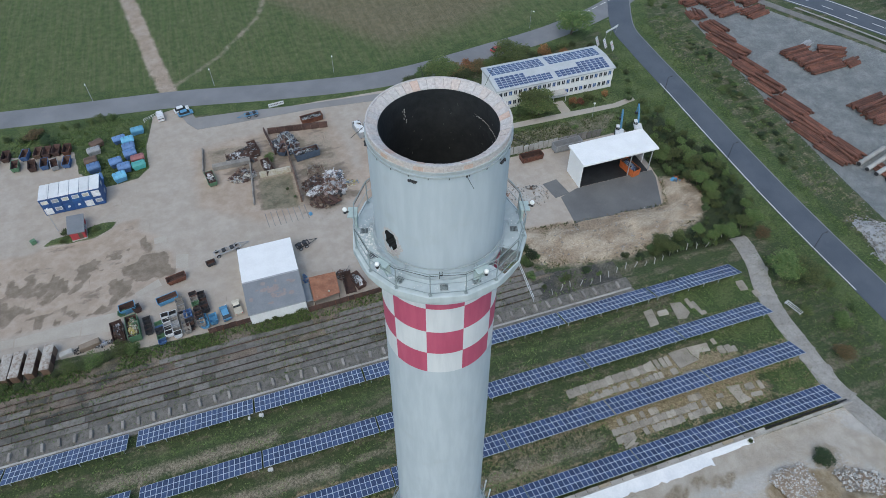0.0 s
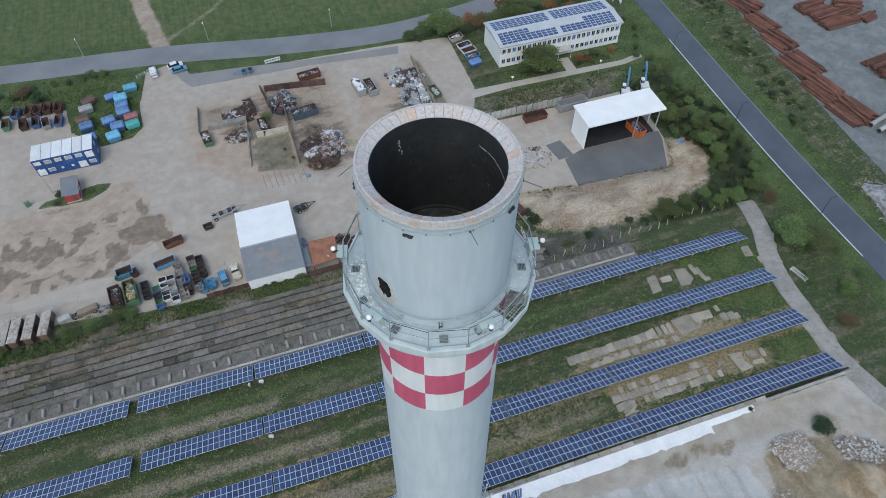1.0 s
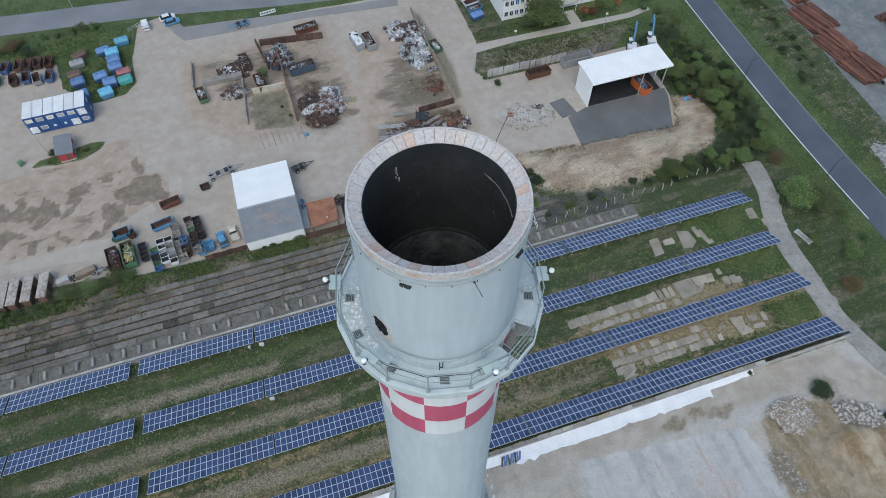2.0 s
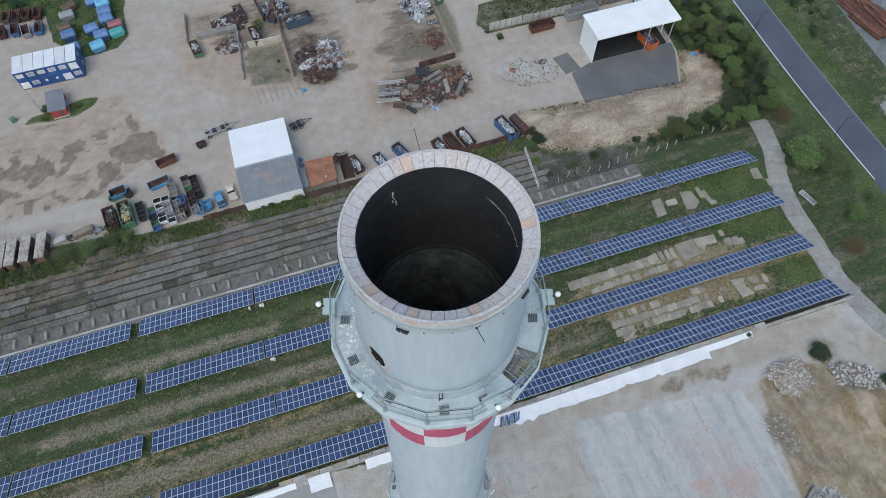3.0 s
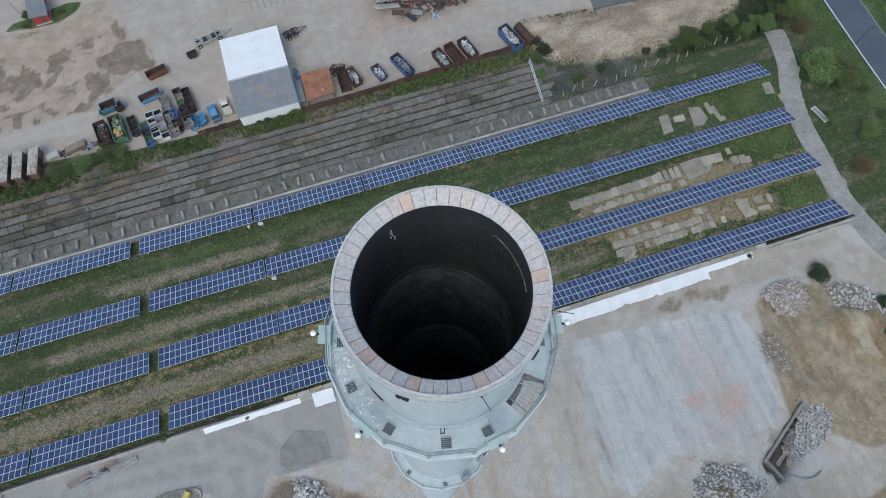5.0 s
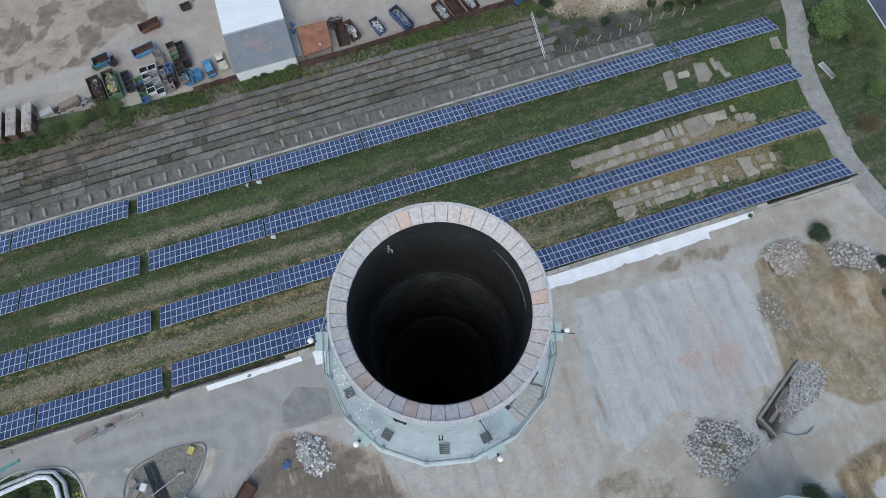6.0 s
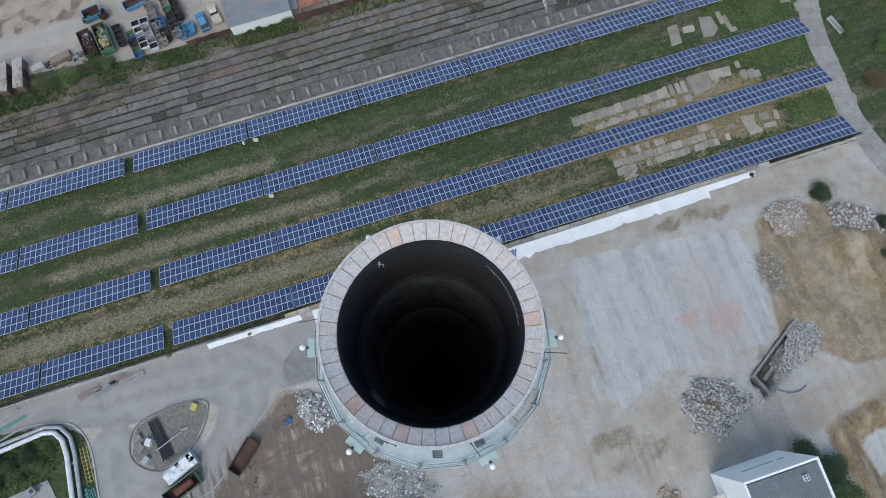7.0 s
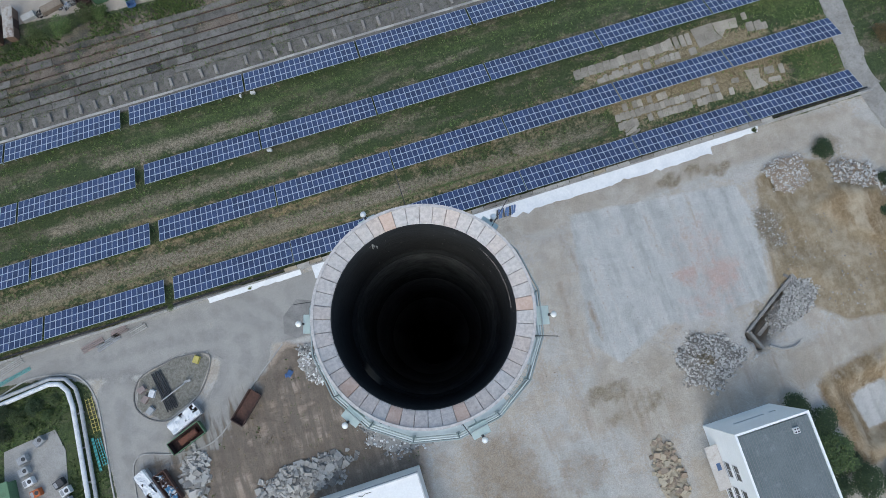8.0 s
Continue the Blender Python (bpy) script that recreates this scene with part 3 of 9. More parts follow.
    band = np.maximum.reduce([0.70 * soft(along(px, py, [(-95, 28.5), (-20, 28.2), (40, 27.8)], 0.45), 1.3), 0.62 * soft(along(px, py, [(-60, 39.4), (30, 39.2)], 0.5), 1.6), 0.55 * soft(along(px, py, [(-44, 54), (0, 53.8), (60, 52.6)], 1.6), 3)])
    band *= (px < 92) & (py < 60)
    mud = np.max([w * soft(1 - np.hypot((px + 7 * rough + 3 * lumps - cx) / rx, (py + 5 * np.roll(rough, 9) - 3 * lumps - cy) / ry), 0.7) for cx, cy, rx, ry, w in ((-68.6, 107.8, 5.0, 3.6, 0.9), (-59.9, 104.2, 5.5, 2.2, 0.9), (-53.4, 107.4, 4.0, 2.6, 0.9), (-49.9, 95.6, 5.5, 2.6, 0.85), (-45.2, 99.3, 2.6, 2.2, 0.85), (-40.6, 105.8, 3.6, 4.8, 1.0), (-36.6, 104.4, 3.4, 4.6, 0.95), (-69.5, 99.6, 6.0, 2.2, 0.8), (-62.0, 94.8, 6.5, 1.7, 0.9),
                  (-50.5, 110.6, 5.0, 1.2, 0.8), (-41.0, 113.5, 2.2, 3.0, 0.7), (-76, 103, 6, 3, 0.8))], axis=0) * soft(inside(px, py, WEST_DIRT), 2)
    streak = np.maximum.reduce([0.68 * soft(along(px, py, [(27.1, 12.2), (28.6, 5.1)], 0.7), 1.8), 0.66 * soft(along(px, py, [(27.7, -1.0), (28.4, -8.3)], 0.8), 1.8), 0.62 * soft(along(px, py, [(24.1, 4.1), (23.2, -6.3)], 0.8), 2.0), 0.6 * soft(inside(px, py, [(-2, -14), (10, -18), (16, -40), (-6, -40)]), 7),
                                spot(17, -29, 6, 5, 0.5)])
    torn_up = np.maximum.reduce([spot(26.0, -17.2, 5.0, 2.2, 0.60), spot(24.6, -17.3, 2.0, 1.0, 0.75), spot(25.4, -21.8, 3.0, 2.0, 0.55), spot(33.0, -21.0, 4.0, 2.4, 0.55), spot(50.0, 15.9, 2.4, 1.0, 0.9), spot(55.6, 16.3, 3.2, 1.1, 0.85), spot(60.5, 15.2, 2.0, 1.0, 0.8), spot(64.6, 2.0, 2.4, 4.4, 0.95),
                                 spot(80.6, 13.0, 3.0, 2.6, 0.7), spot(71.6, 10.5, 4.2, 3.4, 0.5), spot(45.2, -17.2, 3.6, 2.8, 0.85), spot(57.5, -12.6, 1.4, 3.0, 0.5)])
    packed = np.maximum.reduce([0.95 * soft(along(px, py, HAUL_ROAD, 3.2), 3), 0.95 * soft(along(px, py, SOUTH_ROAD, 3.4), 3), 0.8 * soft(inside(px, py, [(26, -10), (38, -11), (42, -18), (36, -26), (30, -30), (22, -18)]), 5), 0.62 * soft(inside(px, py, [(20, 14), (30, 14), (26, -10), (20, -12)]), 6)])
    soil_e = soft(inside(px, py, SPOIL_E), 2.5)
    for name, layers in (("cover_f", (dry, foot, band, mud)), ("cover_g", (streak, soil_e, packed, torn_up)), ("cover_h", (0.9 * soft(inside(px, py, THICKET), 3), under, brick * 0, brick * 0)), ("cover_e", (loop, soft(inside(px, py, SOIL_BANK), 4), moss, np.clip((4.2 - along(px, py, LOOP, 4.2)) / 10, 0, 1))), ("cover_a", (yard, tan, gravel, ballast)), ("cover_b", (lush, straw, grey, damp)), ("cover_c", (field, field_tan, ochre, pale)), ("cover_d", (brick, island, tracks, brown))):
        att = me.color_attributes.new(name, "FLOAT_COLOR", "POINT")
        att.data.foreach_set("color", np.stack(layers, 1).astype(np.float32).ravel())

    m, nt, b = shade("ground_cover", 0.95)
    at = world_place(nt)
    fine, mid, big, grain = noise_node(nt, at, 1.9, 6, 0.7), noise_node(nt, at, 0.45, 5, 0.65), noise_node(nt, at, 0.07, 4), noise_node(nt, at, 7.0, 4, 0.7)
    edge = maths(nt, "ADD", maths(nt, "MULTIPLY", fine, 0.45), maths(nt, "MULTIPLY", mid, 0.55))

    def two(a, c, f=fine, lo=0.36, hi=0.64):
        return mixc(nt, ramp(nt, f, lo, hi), a, c)

    chan = {}
    for name in ("cover_a", "cover_b", "cover_c", "cover_d", "cover_e", "cover_f", "cover_g", "cover_h"):
        a = nt.nodes.new("ShaderNodeAttribute")
        a.attribute_name = name
        s = nt.nodes.new("ShaderNodeSeparateColor")
        nt.links.new(a.outputs["Color"], s.inputs["Color"])
        chan[name] = [s.outputs[0], s.outputs[1], s.outputs[2], a.outputs["Alpha"]]

    def stretched(sx, sy, turn, scale):
        mp = nt.nodes.new("ShaderNodeMapping")
        mp.inputs["Rotation"].default_value = (0, 0, radians(turn))
        mp.inputs["Scale"].default_value = (sx, sy, 1)
        nt.links.new(at, mp.inputs["Vector"])
        return noise_node(nt, mp.outputs["Vector"], scale, 5, 0.6)

    patch = noise_node(nt, at, 0.17, 5, 0.6)
    furrow, drag, tyre = stretched(1.0, 0.04, 14, 1.1), stretched(1.0, 0.09, -3, 0.42), stretched(1.0, 0.12, -38, 0.9)
    wavy, gully = stretched(0.45, 1.0, -8, 0.24), stretched(1.0, 0.28, 30, 0.30)

    def over(col, fac, top, spread=1.3, sharp=0.10, n=None):
        w = maths(nt, "ADD", fac, maths(nt, "MULTIPLY", maths(nt, "SUBTRACT", n or edge, 0.5), spread))
        return mixc(nt, ramp(nt, w, 0.5 - sharp, 0.5 + sharp), col, top)

    A, B, C, D, E, F, G, H = (chan["cover_" + k] for k in "abcdefgh")
    green = two((0.036, 0.055, 0.020), (0.066, 0.091, 0.033))
    bare = two((0.088, 0.086, 0.052), (0.168, 0.150, 0.100))
    strip = maths(nt, "ADD", maths(nt, "MULTIPLY", stretched(0.16, 1.0, 0, 0.42), 0.62), maths(nt, "MULTIPLY", mid, 0.38))
    col = mixc(nt, ramp(nt, strip, 0.47, 0.60), green, bare)
    col = mixc(nt, ramp(nt, patch, 0.50, 0.64, 0.0, 0.75), col, two((0.034, 0.054, 0.016), (0.058, 0.084, 0.025)))
    crop = mixc(nt, ramp(nt, furrow, 0.36, 0.64), two((0.050, 0.082, 0.021), (0.082, 0.118, 0.036), mid), two((0.078, 0.10, 0.036), (0.118, 0.13, 0.055), mid))
    col = over(col, C[0], crop)
    col = over(col, C[1], mixc(nt, ramp(nt, furrow, 0.36, 0.64), two((0.11, 0.10, 0.052), (0.14, 0.125, 0.07), mid), two((0.135, 0.12, 0.065), (0.175, 0.15, 0.09), mid)), 0.45, 0.4)
    col = over(col, B[0], mixc(nt, ramp(nt, patch, 0.42, 0.62), two((0.036, 0.062, 0.017), (0.074, 0.110, 0.031)), two((0.062, 0.090, 0.027), (0.110, 0.140, 0.050))), 1.2, 0.14)
    col = over(col, B[1], two((0.20, 0.16, 0.09), (0.31, 0.25, 0.155)), 1.7, 0.16)
    clod = maths(nt, "ADD", maths(nt, "MULTIPLY", fine, 0.6), maths(nt, "MULTIPLY", grain, 0.4))
    col = over(col, F[0], two((0.135, 0.115, 0.077), (0.285, 0.248, 0.183), clod, 0.38, 0.60), 1.1, 0.22)
    col = over(col, F[1], two((0.21, 0.165, 0.085), (0.34, 0.265, 0.145)), 1.3, 0.2)
    col = over(col, F[2], two((0.050, 0.085, 0.024), (0.095, 0.135, 0.045), clod), 1.3, 0.2)
    col = over(col, A[3], mixc(nt, ramp(nt, patch, 0.44, 0.60), two((0.046, 0.046, 0.042), (0.090, 0.086, 0.076), clod), two((0.070, 0.072, 0.048), (0.135, 0.125, 0.098), clod)), 1.0)
    torn = maths(nt, "ADD", maths(nt, "MULTIPLY", patch, 0.65), maths(nt, "MULTIPLY", fine, 0.35))
    lot = mixc(nt, ramp(nt, torn, 0.46, 0.56), two((0.375, 0.36, 0.33), (0.44, 0.423, 0.393), mid), two((0.37, 0.327, 0.272), (0.435, 0.392, 0.335), mid))
    col = over(col, A[2], lot, 0.8)
    paved = mixc(nt, ramp(nt, patch, 0.40, 0.62), two((0.335, 0.291, 0.243), (0.375, 0.329, 0.278), mid), two((0.36, 0.319, 0.274), (0.405, 0.361, 0.313), mid))
    col = over(col, A[0], paved, 0.5)
    col = over(col, A[1], mixc(nt, ramp(nt, patch, 0.40, 0.62), two((0.305, 0.24, 0.183), (0.36, 0.292, 0.23), mid), two((0.345, 0.278, 0.22), (0.40, 0.332, 0.27), mid)), 1.2, 0.35, patch)
    sweep = mixc(nt, ramp(nt, patch, 0.40, 0.60), two((0.26, 0.25, 0.23), (0.29, 0.28, 0.26), mid), two((0.295, 0.283, 0.26), (0.335, 0.322, 0.297), mid))
    lane = maths(nt, "SINE", maths(nt, "ADD", maths(nt, "MULTIPLY", E[3], 17.0), maths(nt, "MULTIPLY", patch, 10.0)), 0.0)
    sweep = mixc(nt, ramp(nt, lane, -0.6, 1.0, 0.0, 0.42), sweep, (0.365, 0.35, 0.32))
    col = over(col, E[0], sweep, 0.6)
    col = over(col, B[2], mixc(nt, ramp(nt, patch, 0.40, 0.62), two((0.155, 0.168, 0.168), (0.19, 0.20, 0.20), mid), two((0.195, 0.208, 0.205), (0.245, 0.253, 0.247), mid)), 0.6)
    col = over(col, B[3], two((0.145, 0.115, 0.088), (0.205, 0.168, 0.133), mid), 2.6, 0.16, maths(nt, "ADD", maths(nt, "MULTIPLY", wavy, 0.75), maths(nt, "MULTIPLY", mid, 0.25)))
    col = over(col, F[3], two((0.165, 0.132, 0.098), (0.235, 0.192, 0.150), mid), 1.5, 0.16, maths(nt, "ADD", maths(nt, "MULTIPLY", wavy, 0.5), maths(nt, "MULTIPLY", edge, 0.5)))
    col = over(col, D[2], two((0.085, 0.068, 0.052), (0.17, 0.14, 0.11), tyre), 2.0, 0.2, tyre)
    ochre_a = mixc(nt, ramp(nt, gully, 0.42, 0.62), two((0.17, 0.118, 0.062), (0.27, 0.20, 0.12)), two((0.30, 0.235, 0.155), (0.41, 0.34, 0.24), mid))
    haul = mixc(nt, ramp(nt, patch, 0.40, 0.62), two((0.325, 0.288, 0.235), (0.37, 0.33, 0.272), mid), two((0.375, 0.342, 0.292), (0.43, 0.395, 0.345), mid))
    col = over(col, G[2], haul, 0.9, 0.3)
    scrape = maths(nt, "ADD", maths(nt, "MULTIPLY", stretched(1.0, 0.14, 38, 0.36), 0.7), maths(nt, "MULTIPLY", mid, 0.3))
    dug = mixc(nt, ramp(nt, scrape, 0.40, 0.62), two((0.185, 0.140, 0.082), (0.255, 0.200, 0.126), fine), two((0.275, 0.222, 0.145), (0.355, 0.298, 0.215), mid))
    col = over(col, G[1], dug, 0.8, 0.2)
    col = over(col, C[2], ochre_a, 1.2, 0.2)
    col = over(col, C[3], mixc(nt, ramp(nt, drag, 0.36, 0.64), two((0.325, 0.328, 0.312), (0.385, 0.387, 0.37), mid), two((0.43, 0.432, 0.415), (0.50, 0.50, 0.483), mid)), 0.9, 0.2)
    col = over(col, D[0], two((0.34, 0.24, 0.20), (0.50, 0.40, 0.355), grain), 2.2, 0.34)
    col = over(col, D[1], two((0.15, 0.145, 0.12), (0.24, 0.23, 0.20)), 0.5)
    col = over(col, D[3], two((0.25, 0.202, 0.15), (0.36, 0.308, 0.248)), 2.4, 0.20, maths(nt, "ADD", maths(nt, "MULTIPLY", drag, 0.55), maths(nt, "MULTIPLY", edge, 0.45)))
    col = over(col, G[0], two((0.20, 0.158, 0.112), (0.33, 0.275, 0.212), clod), 1.3, 0.24)
    # darkens the ground within the thicket outline to a deep green
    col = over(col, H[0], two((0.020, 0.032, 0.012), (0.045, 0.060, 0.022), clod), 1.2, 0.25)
    col = over(col, H[1], two((0.10, 0.082, 0.060), (0.23, 0.19, 0.145), clod), 1.7, 0.3)
    col = over(col, G[3], two((0.15, 0.126, 0.085), (0.32, 0.275, 0.21), clod), 2.4, 0.26, maths(nt, "ADD", maths(nt, "MULTIPLY", mid, 0.6), maths(nt, "MULTIPLY", fine, 0.4)))
    col = over(col, E[1], mixc(nt, ramp(nt, wavy, 0.40, 0.60), two((0.235, 0.175, 0.12), (0.37, 0.29, 0.205), clod), two((0.37, 0.30, 0.215), (0.53, 0.45, 0.345), clod)), 1.7, 0.2)
    col = over(col, E[2], two((0.085, 0.09, 0.05), (0.20, 0.175, 0.125), mid), 1.3, 0.25)
    calm = maths(nt, "SUBTRACT", 1.0, maths(nt, "MAXIMUM", maths(nt, "MULTIPLY", A[2], 0.55), maths(nt, "MULTIPLY", maths(nt, "MAXIMUM", A[0], E[0]), 0.88)))
    speck = maths(nt, "ADD", 1.0, maths(nt, "MULTIPLY", ramp(nt, grain, 0.27, 0.73, -0.48, 0.48), calm))
    h = nt.nodes.new("ShaderNodeHueSaturation")
    nt.links.new(col, h.inputs["Color"])
    nt.links.new(speck, h.inputs["Value"])
    nt.links.new(h.outputs["Color"], b.inputs["Base Color"])
    bumped(nt, b, maths(nt, "MULTIPLY", maths(nt, "ADD", grain, maths(nt, "MULTIPLY", fine, 1.5)), calm), 0.8, 0.2)
    me.materials.append(m)
    tagged(new("ground", me), "grass, bare earth, gravel and worn concrete of a works site", "ground", "", "structure")


ground()


def ribbon(line, left, right, z, smooth=6):
    """A flat strip along a polyline, from left to right metres off its middle."""
    pts = [Vector(p) for p in line]
    fine = []
    for i in range(len(pts) - 1):
        p0, p1, p2, p3 = pts[max(i - 1, 0)], pts[i], pts[i + 1], pts[min(i + 2, len(pts) - 1)]
        for j in range(smooth):
            t = j / smooth
            fine.append(0.5 * ((2 * p1) + (p2 - p0) * t + (2 * p0 - 5 * p1 + 4 * p2 - p3) * t * t + (3 * p1 - p0 - 3 * p2 + p3) * t ** 3))
    fine.append(pts[-1])
    b = Build()
    vs, n = [], len(fine)
    for i, p in enumerate(fine):
        d = (fine[min(i + 1, n - 1)] - fine[max(i - 1, 0)]).normalized()
        s = Vector((d.y, -d.x))
        for off in (left, right):
            q = p + s * off
            vs += [(q.x, q.y, z), (q.x, q.y, z - 0.2)]
    fs = []
    for i in range(n - 1):
        a, c = 4 * i, 4 * i + 4
        fs += [(a, a + 2, c + 2, c), (a + 2, a + 3, c + 3, c + 2), (a + 1, a, c, c + 1)]
    return b.add(vs, fs)


def dashes(line, off, width, dash, gap, z):
    b = Build()
    pts = [Vector(p) for p in line]
    for p, q in zip(pts, pts[1:]):
        d = (q - p).normalized()
        s = Vector((d.y, -d.x))
        t, ln = 0.0, (q - p).length
        while t + dash < ln:
            a, c = p + d * t + s * off, p + d * (t + dash) + s * off
            b.add([(*(a - s * width / 2), z), (*(a + s * width / 2), z), (*(c + s * width / 2), z), (*(c - s * width / 2), z)], [(0, 1, 2, 3)])
            t += dash + gap
    return b


structure("road_north", ribbon(NORTH_ROAD, -4.4, 4.4, 0.0), M_ASPHALT_OLD, "worn grey asphalt road along the field", "road")
structure("road_east", ribbon(EAST_ROAD, -3.9, 3.95, 0.02), M_ASPHALT, "smooth dark asphalt road beside a grassy bank", "road")
structure("road_far", ribbon(FAR_ROAD, -5.5, 5.5, 0.0), M_ASPHALT, "asphalt main road with dashed white markings", "road")
structure("road_edge_line", ribbon(EAST_ROAD[3:8], 3.5, 3.72, 0.035), M_PAINT_LINE, "solid white edge line painted on asphalt", "road marking")
structure("road_kerb_strip", ribbon(EAST_ROAD, -4.25, -3.9, 0.03), M_ASPHALT_OLD, "pale gravel and concrete verge strip beside the road", "verge")
structure("road_far_marking", dashes(FAR_ROAD, 0.0, 0.3, 4.0, 5.0, 0.02), M_PAINT_LINE, "dashed white lane marking on the main road", "road marking")
structure("road_far_edge", ribbon(FAR_ROAD, 4.6, 4.9, 0.02), M_PAINT_LINE, "white edge line of the main road", "road marking")
structure("road_far_border", ribbon(FAR_ROAD, -4.9, -4.6, 0.02), M_PAINT_LINE, "white edge line of the main road", "road marking")
structure("junction_marking", dashes([(101, 173.5), (131, 186)], 0.0, 0.25, 3.0, 1.5, 0.03), M_PAINT_LINE, "broken white line across the road junction", "road marking")
structure("apron", Build().slab([(64, 94.2), (63.2, 84.4), (87.2, 82.8), (91.5, 93), (92, 96), (69.5, 96)], -0.1, 0.03), M_ASPHALT_PATCH, "dark grey asphalt apron before the open shed", "pavement")
structure("gate_apron", Build().slab([(-30, 168.5), (-26.5, 159), (-24, 155), (-12, 154.5), (10, 154), (36, 151), (37, 154.5), (8, 157), (-12, 159.8), (-24, 161), (-26, 168)], -0.1, 0.02), M_ASPHALT_GATE, "worn asphalt strip along the yard gate", "pavement")
structure("dock_strip", Build().box((-36, 60.6, 0.02), (205, 0.8, 0.3)).box((-36, 62.9, -0.02), (205, 3.2, 0.16)), M_TRACK, "long weathered concrete dock edge beside the rails", "kerb")


# ---------------------------------------------------------------- chimney
SHAFT_R = lambda z: 2.33 + max(0.0, 96.0 - z) * 0.0125
RIM_IN, RIM_OUT = 107.06, 107.25  # the coping slopes down towards the flue
LEAN = pose(-1.035, 0.033, 0, 0, 0.5, 0)
CHECK0 = 23.2  # where one chequer edge stands, degrees


def ring(b, r0, r1, z0, z1, n=96, k=0, a0=0.0, a1=360.0):
    """A ring of square section."""
    full = a1 - a0 >= 360
    m = n if full else n + 1
    vs = []
    for i in range(m):
        t = radians(a0 + (a1 - a0) * i / n)
        c, s = math.cos(t), math.sin(t)
        vs += [(r0 * c, r0 * s, z0), (r1 * c, r1 * s, z0), (r1 * c, r1 * s, z1), (r0 * c, r0 * s, z1)]
    fs = []
    for i in range(n):
        p, q = 4 * i, 4 * ((i + 1) % m)
        fs += [(p, q, q + 1, p + 1), (p + 1, q + 1, q + 2, p + 2), (p + 2, q + 2, q + 3, p + 3), (p + 3, q + 3, q, p)]
    if not full:
        fs += [(0, 1, 2, 3), tuple(4 * n + i for i in (3, 2, 1, 0))]
    return b.add(vs, fs, k)


def chimney():
    top = thing("chimney", "tall pale grey concrete chimney with red and white chequered band", "chimney", LEAN)
    n = 400
    zs = list(np.arange(0, 92, 4.0)) + [94.4, 96.12, 97.5, 98.95, 100.4, 101.85, 102.2] + list(np.round(np.arange(102.5, 104.31, 0.05), 2)) + [105.5, 106.3, 106.98]
    hole_a, hole_z = -153.6, 103.42
    b, grid, gone = Build(), {}, set()
    for i, z in enumerate(zs):
        for j in range(n):
            t = radians(CHECK0 + 360 * j / n)
            grid[i, j] = len(b.v)
            b.v.append((SHAFT_R(z) * math.cos(t), SHAFT_R(z) * math.sin(t), z))
    base = len(b.v)
    for i, z in enumerate(zs):
        for j in range(n):
            t = radians(CHECK0 + 360 * j / n)
            r = SHAFT_R(z) - 0.3
            b.v.append((r * math.cos(t), r * math.sin(t), z))
    for i in range(len(zs) - 1):
        zm = 0.5 * (zs[i] + zs[i + 1])
        for j in range(n):
            a = CHECK0 + 360 * (j + 0.5) / n
            da = ((a - hole_a + 180) % 360 - 180) * radians(1) * 2.34
            if abs((da + 0.12 * (zm - hole_z)) / 0.28) ** 3 + abs((zm - hole_z) / 0.40) ** 5 < 1 + 0.9 * noise.noise((da * 9, zm * 7, 0)):
                gone.add((i, j))
    for i in range(len(zs) - 1):
        zm = 0.5 * (zs[i] + zs[i + 1])
        for j in range(n):
            if (i, j) in gone:
                continue
            k = 0
            if 96.12 < zm < 101.85:
                k = 1 + (j // (n // 10) + (zm > 97.5) + (zm > 98.95) + (zm > 100.4)) % 2
            q = (grid[i, j], grid[i, (j + 1) % n], grid[i + 1, (j + 1) % n], grid[i + 1, j])
            b.f.append(q)
            b.k.append(k)
            if zm > 100:
                b.f.append(tuple(base + p for p in reversed(q)))
                b.k.append(3)
    for i, j in gone:
        c = [(i, j), (i, (j + 1) % n), (i + 1, (j + 1) % n), (i + 1, j)]
        for (p, q), side in zip(((0, 1), (1, 2), (2, 3), (3, 0)), ((i - 1, j), (i, (j + 1) % n), (i + 1, j), (i, (j - 1) % n))):
            if side not in gone:
                a, d = grid[c[p]], grid[c[q]]
                b.f.append((a, d, base + d, base + a))
                b.k.append(4)
    part("shaft", b, [M_SHAFT, M_CHECK_WHITE, M_CHECK_RED, M_SOOT, M_SOOT], top)

    # broken rim of the hole
    rng = random.Random(4)
    b, n = Build(), 72
    for i in range(n):
        t = 2 * math.pi * i / n
        for f in (0.98, 1.20 + 0.45 * abs(noise.noise((math.cos(t) * 2.5, math.sin(t) * 2.5, 4))) + 0.30 * max(0.0, 0.4 - math.sin(t)) + 0.12 * noise.noise((t * 5, 1, 2))):
            a = radians(hole_a) - 0.32 * math.cos(t) * f * (1 + 0.18 * noise.noise((math.cos(t) * 6, math.sin(t) * 6, f))) / 2.34
            z = hole_z + 0.45 * math.sin(t) * f
            b.v.append((2.337 * math.cos(a), 2.337 * math.sin(a), z))
    for i in range(n):
        j = (i + 1) % n
        b.f.append((2 * i, 2 * i + 1, 2 * j + 1, 2 * j))
        b.k.append(0)
    part("spalled_edge", b, M_RIM, top, "pale spalled concrete round the broken hole")
    for i in range(5):
        t = rng.uniform(3.2, 6.0)
        a, z = radians(hole_a) - 0.37 * math.cos(t) / 2.34, hole_z + 0.52 * math.sin(t)
        part("concrete_chip", Build().rock((2.34 * math.cos(a), 2.34 * math.sin(a), z), (0.05, 0.05, 0.07), rng), M_RIM, top)

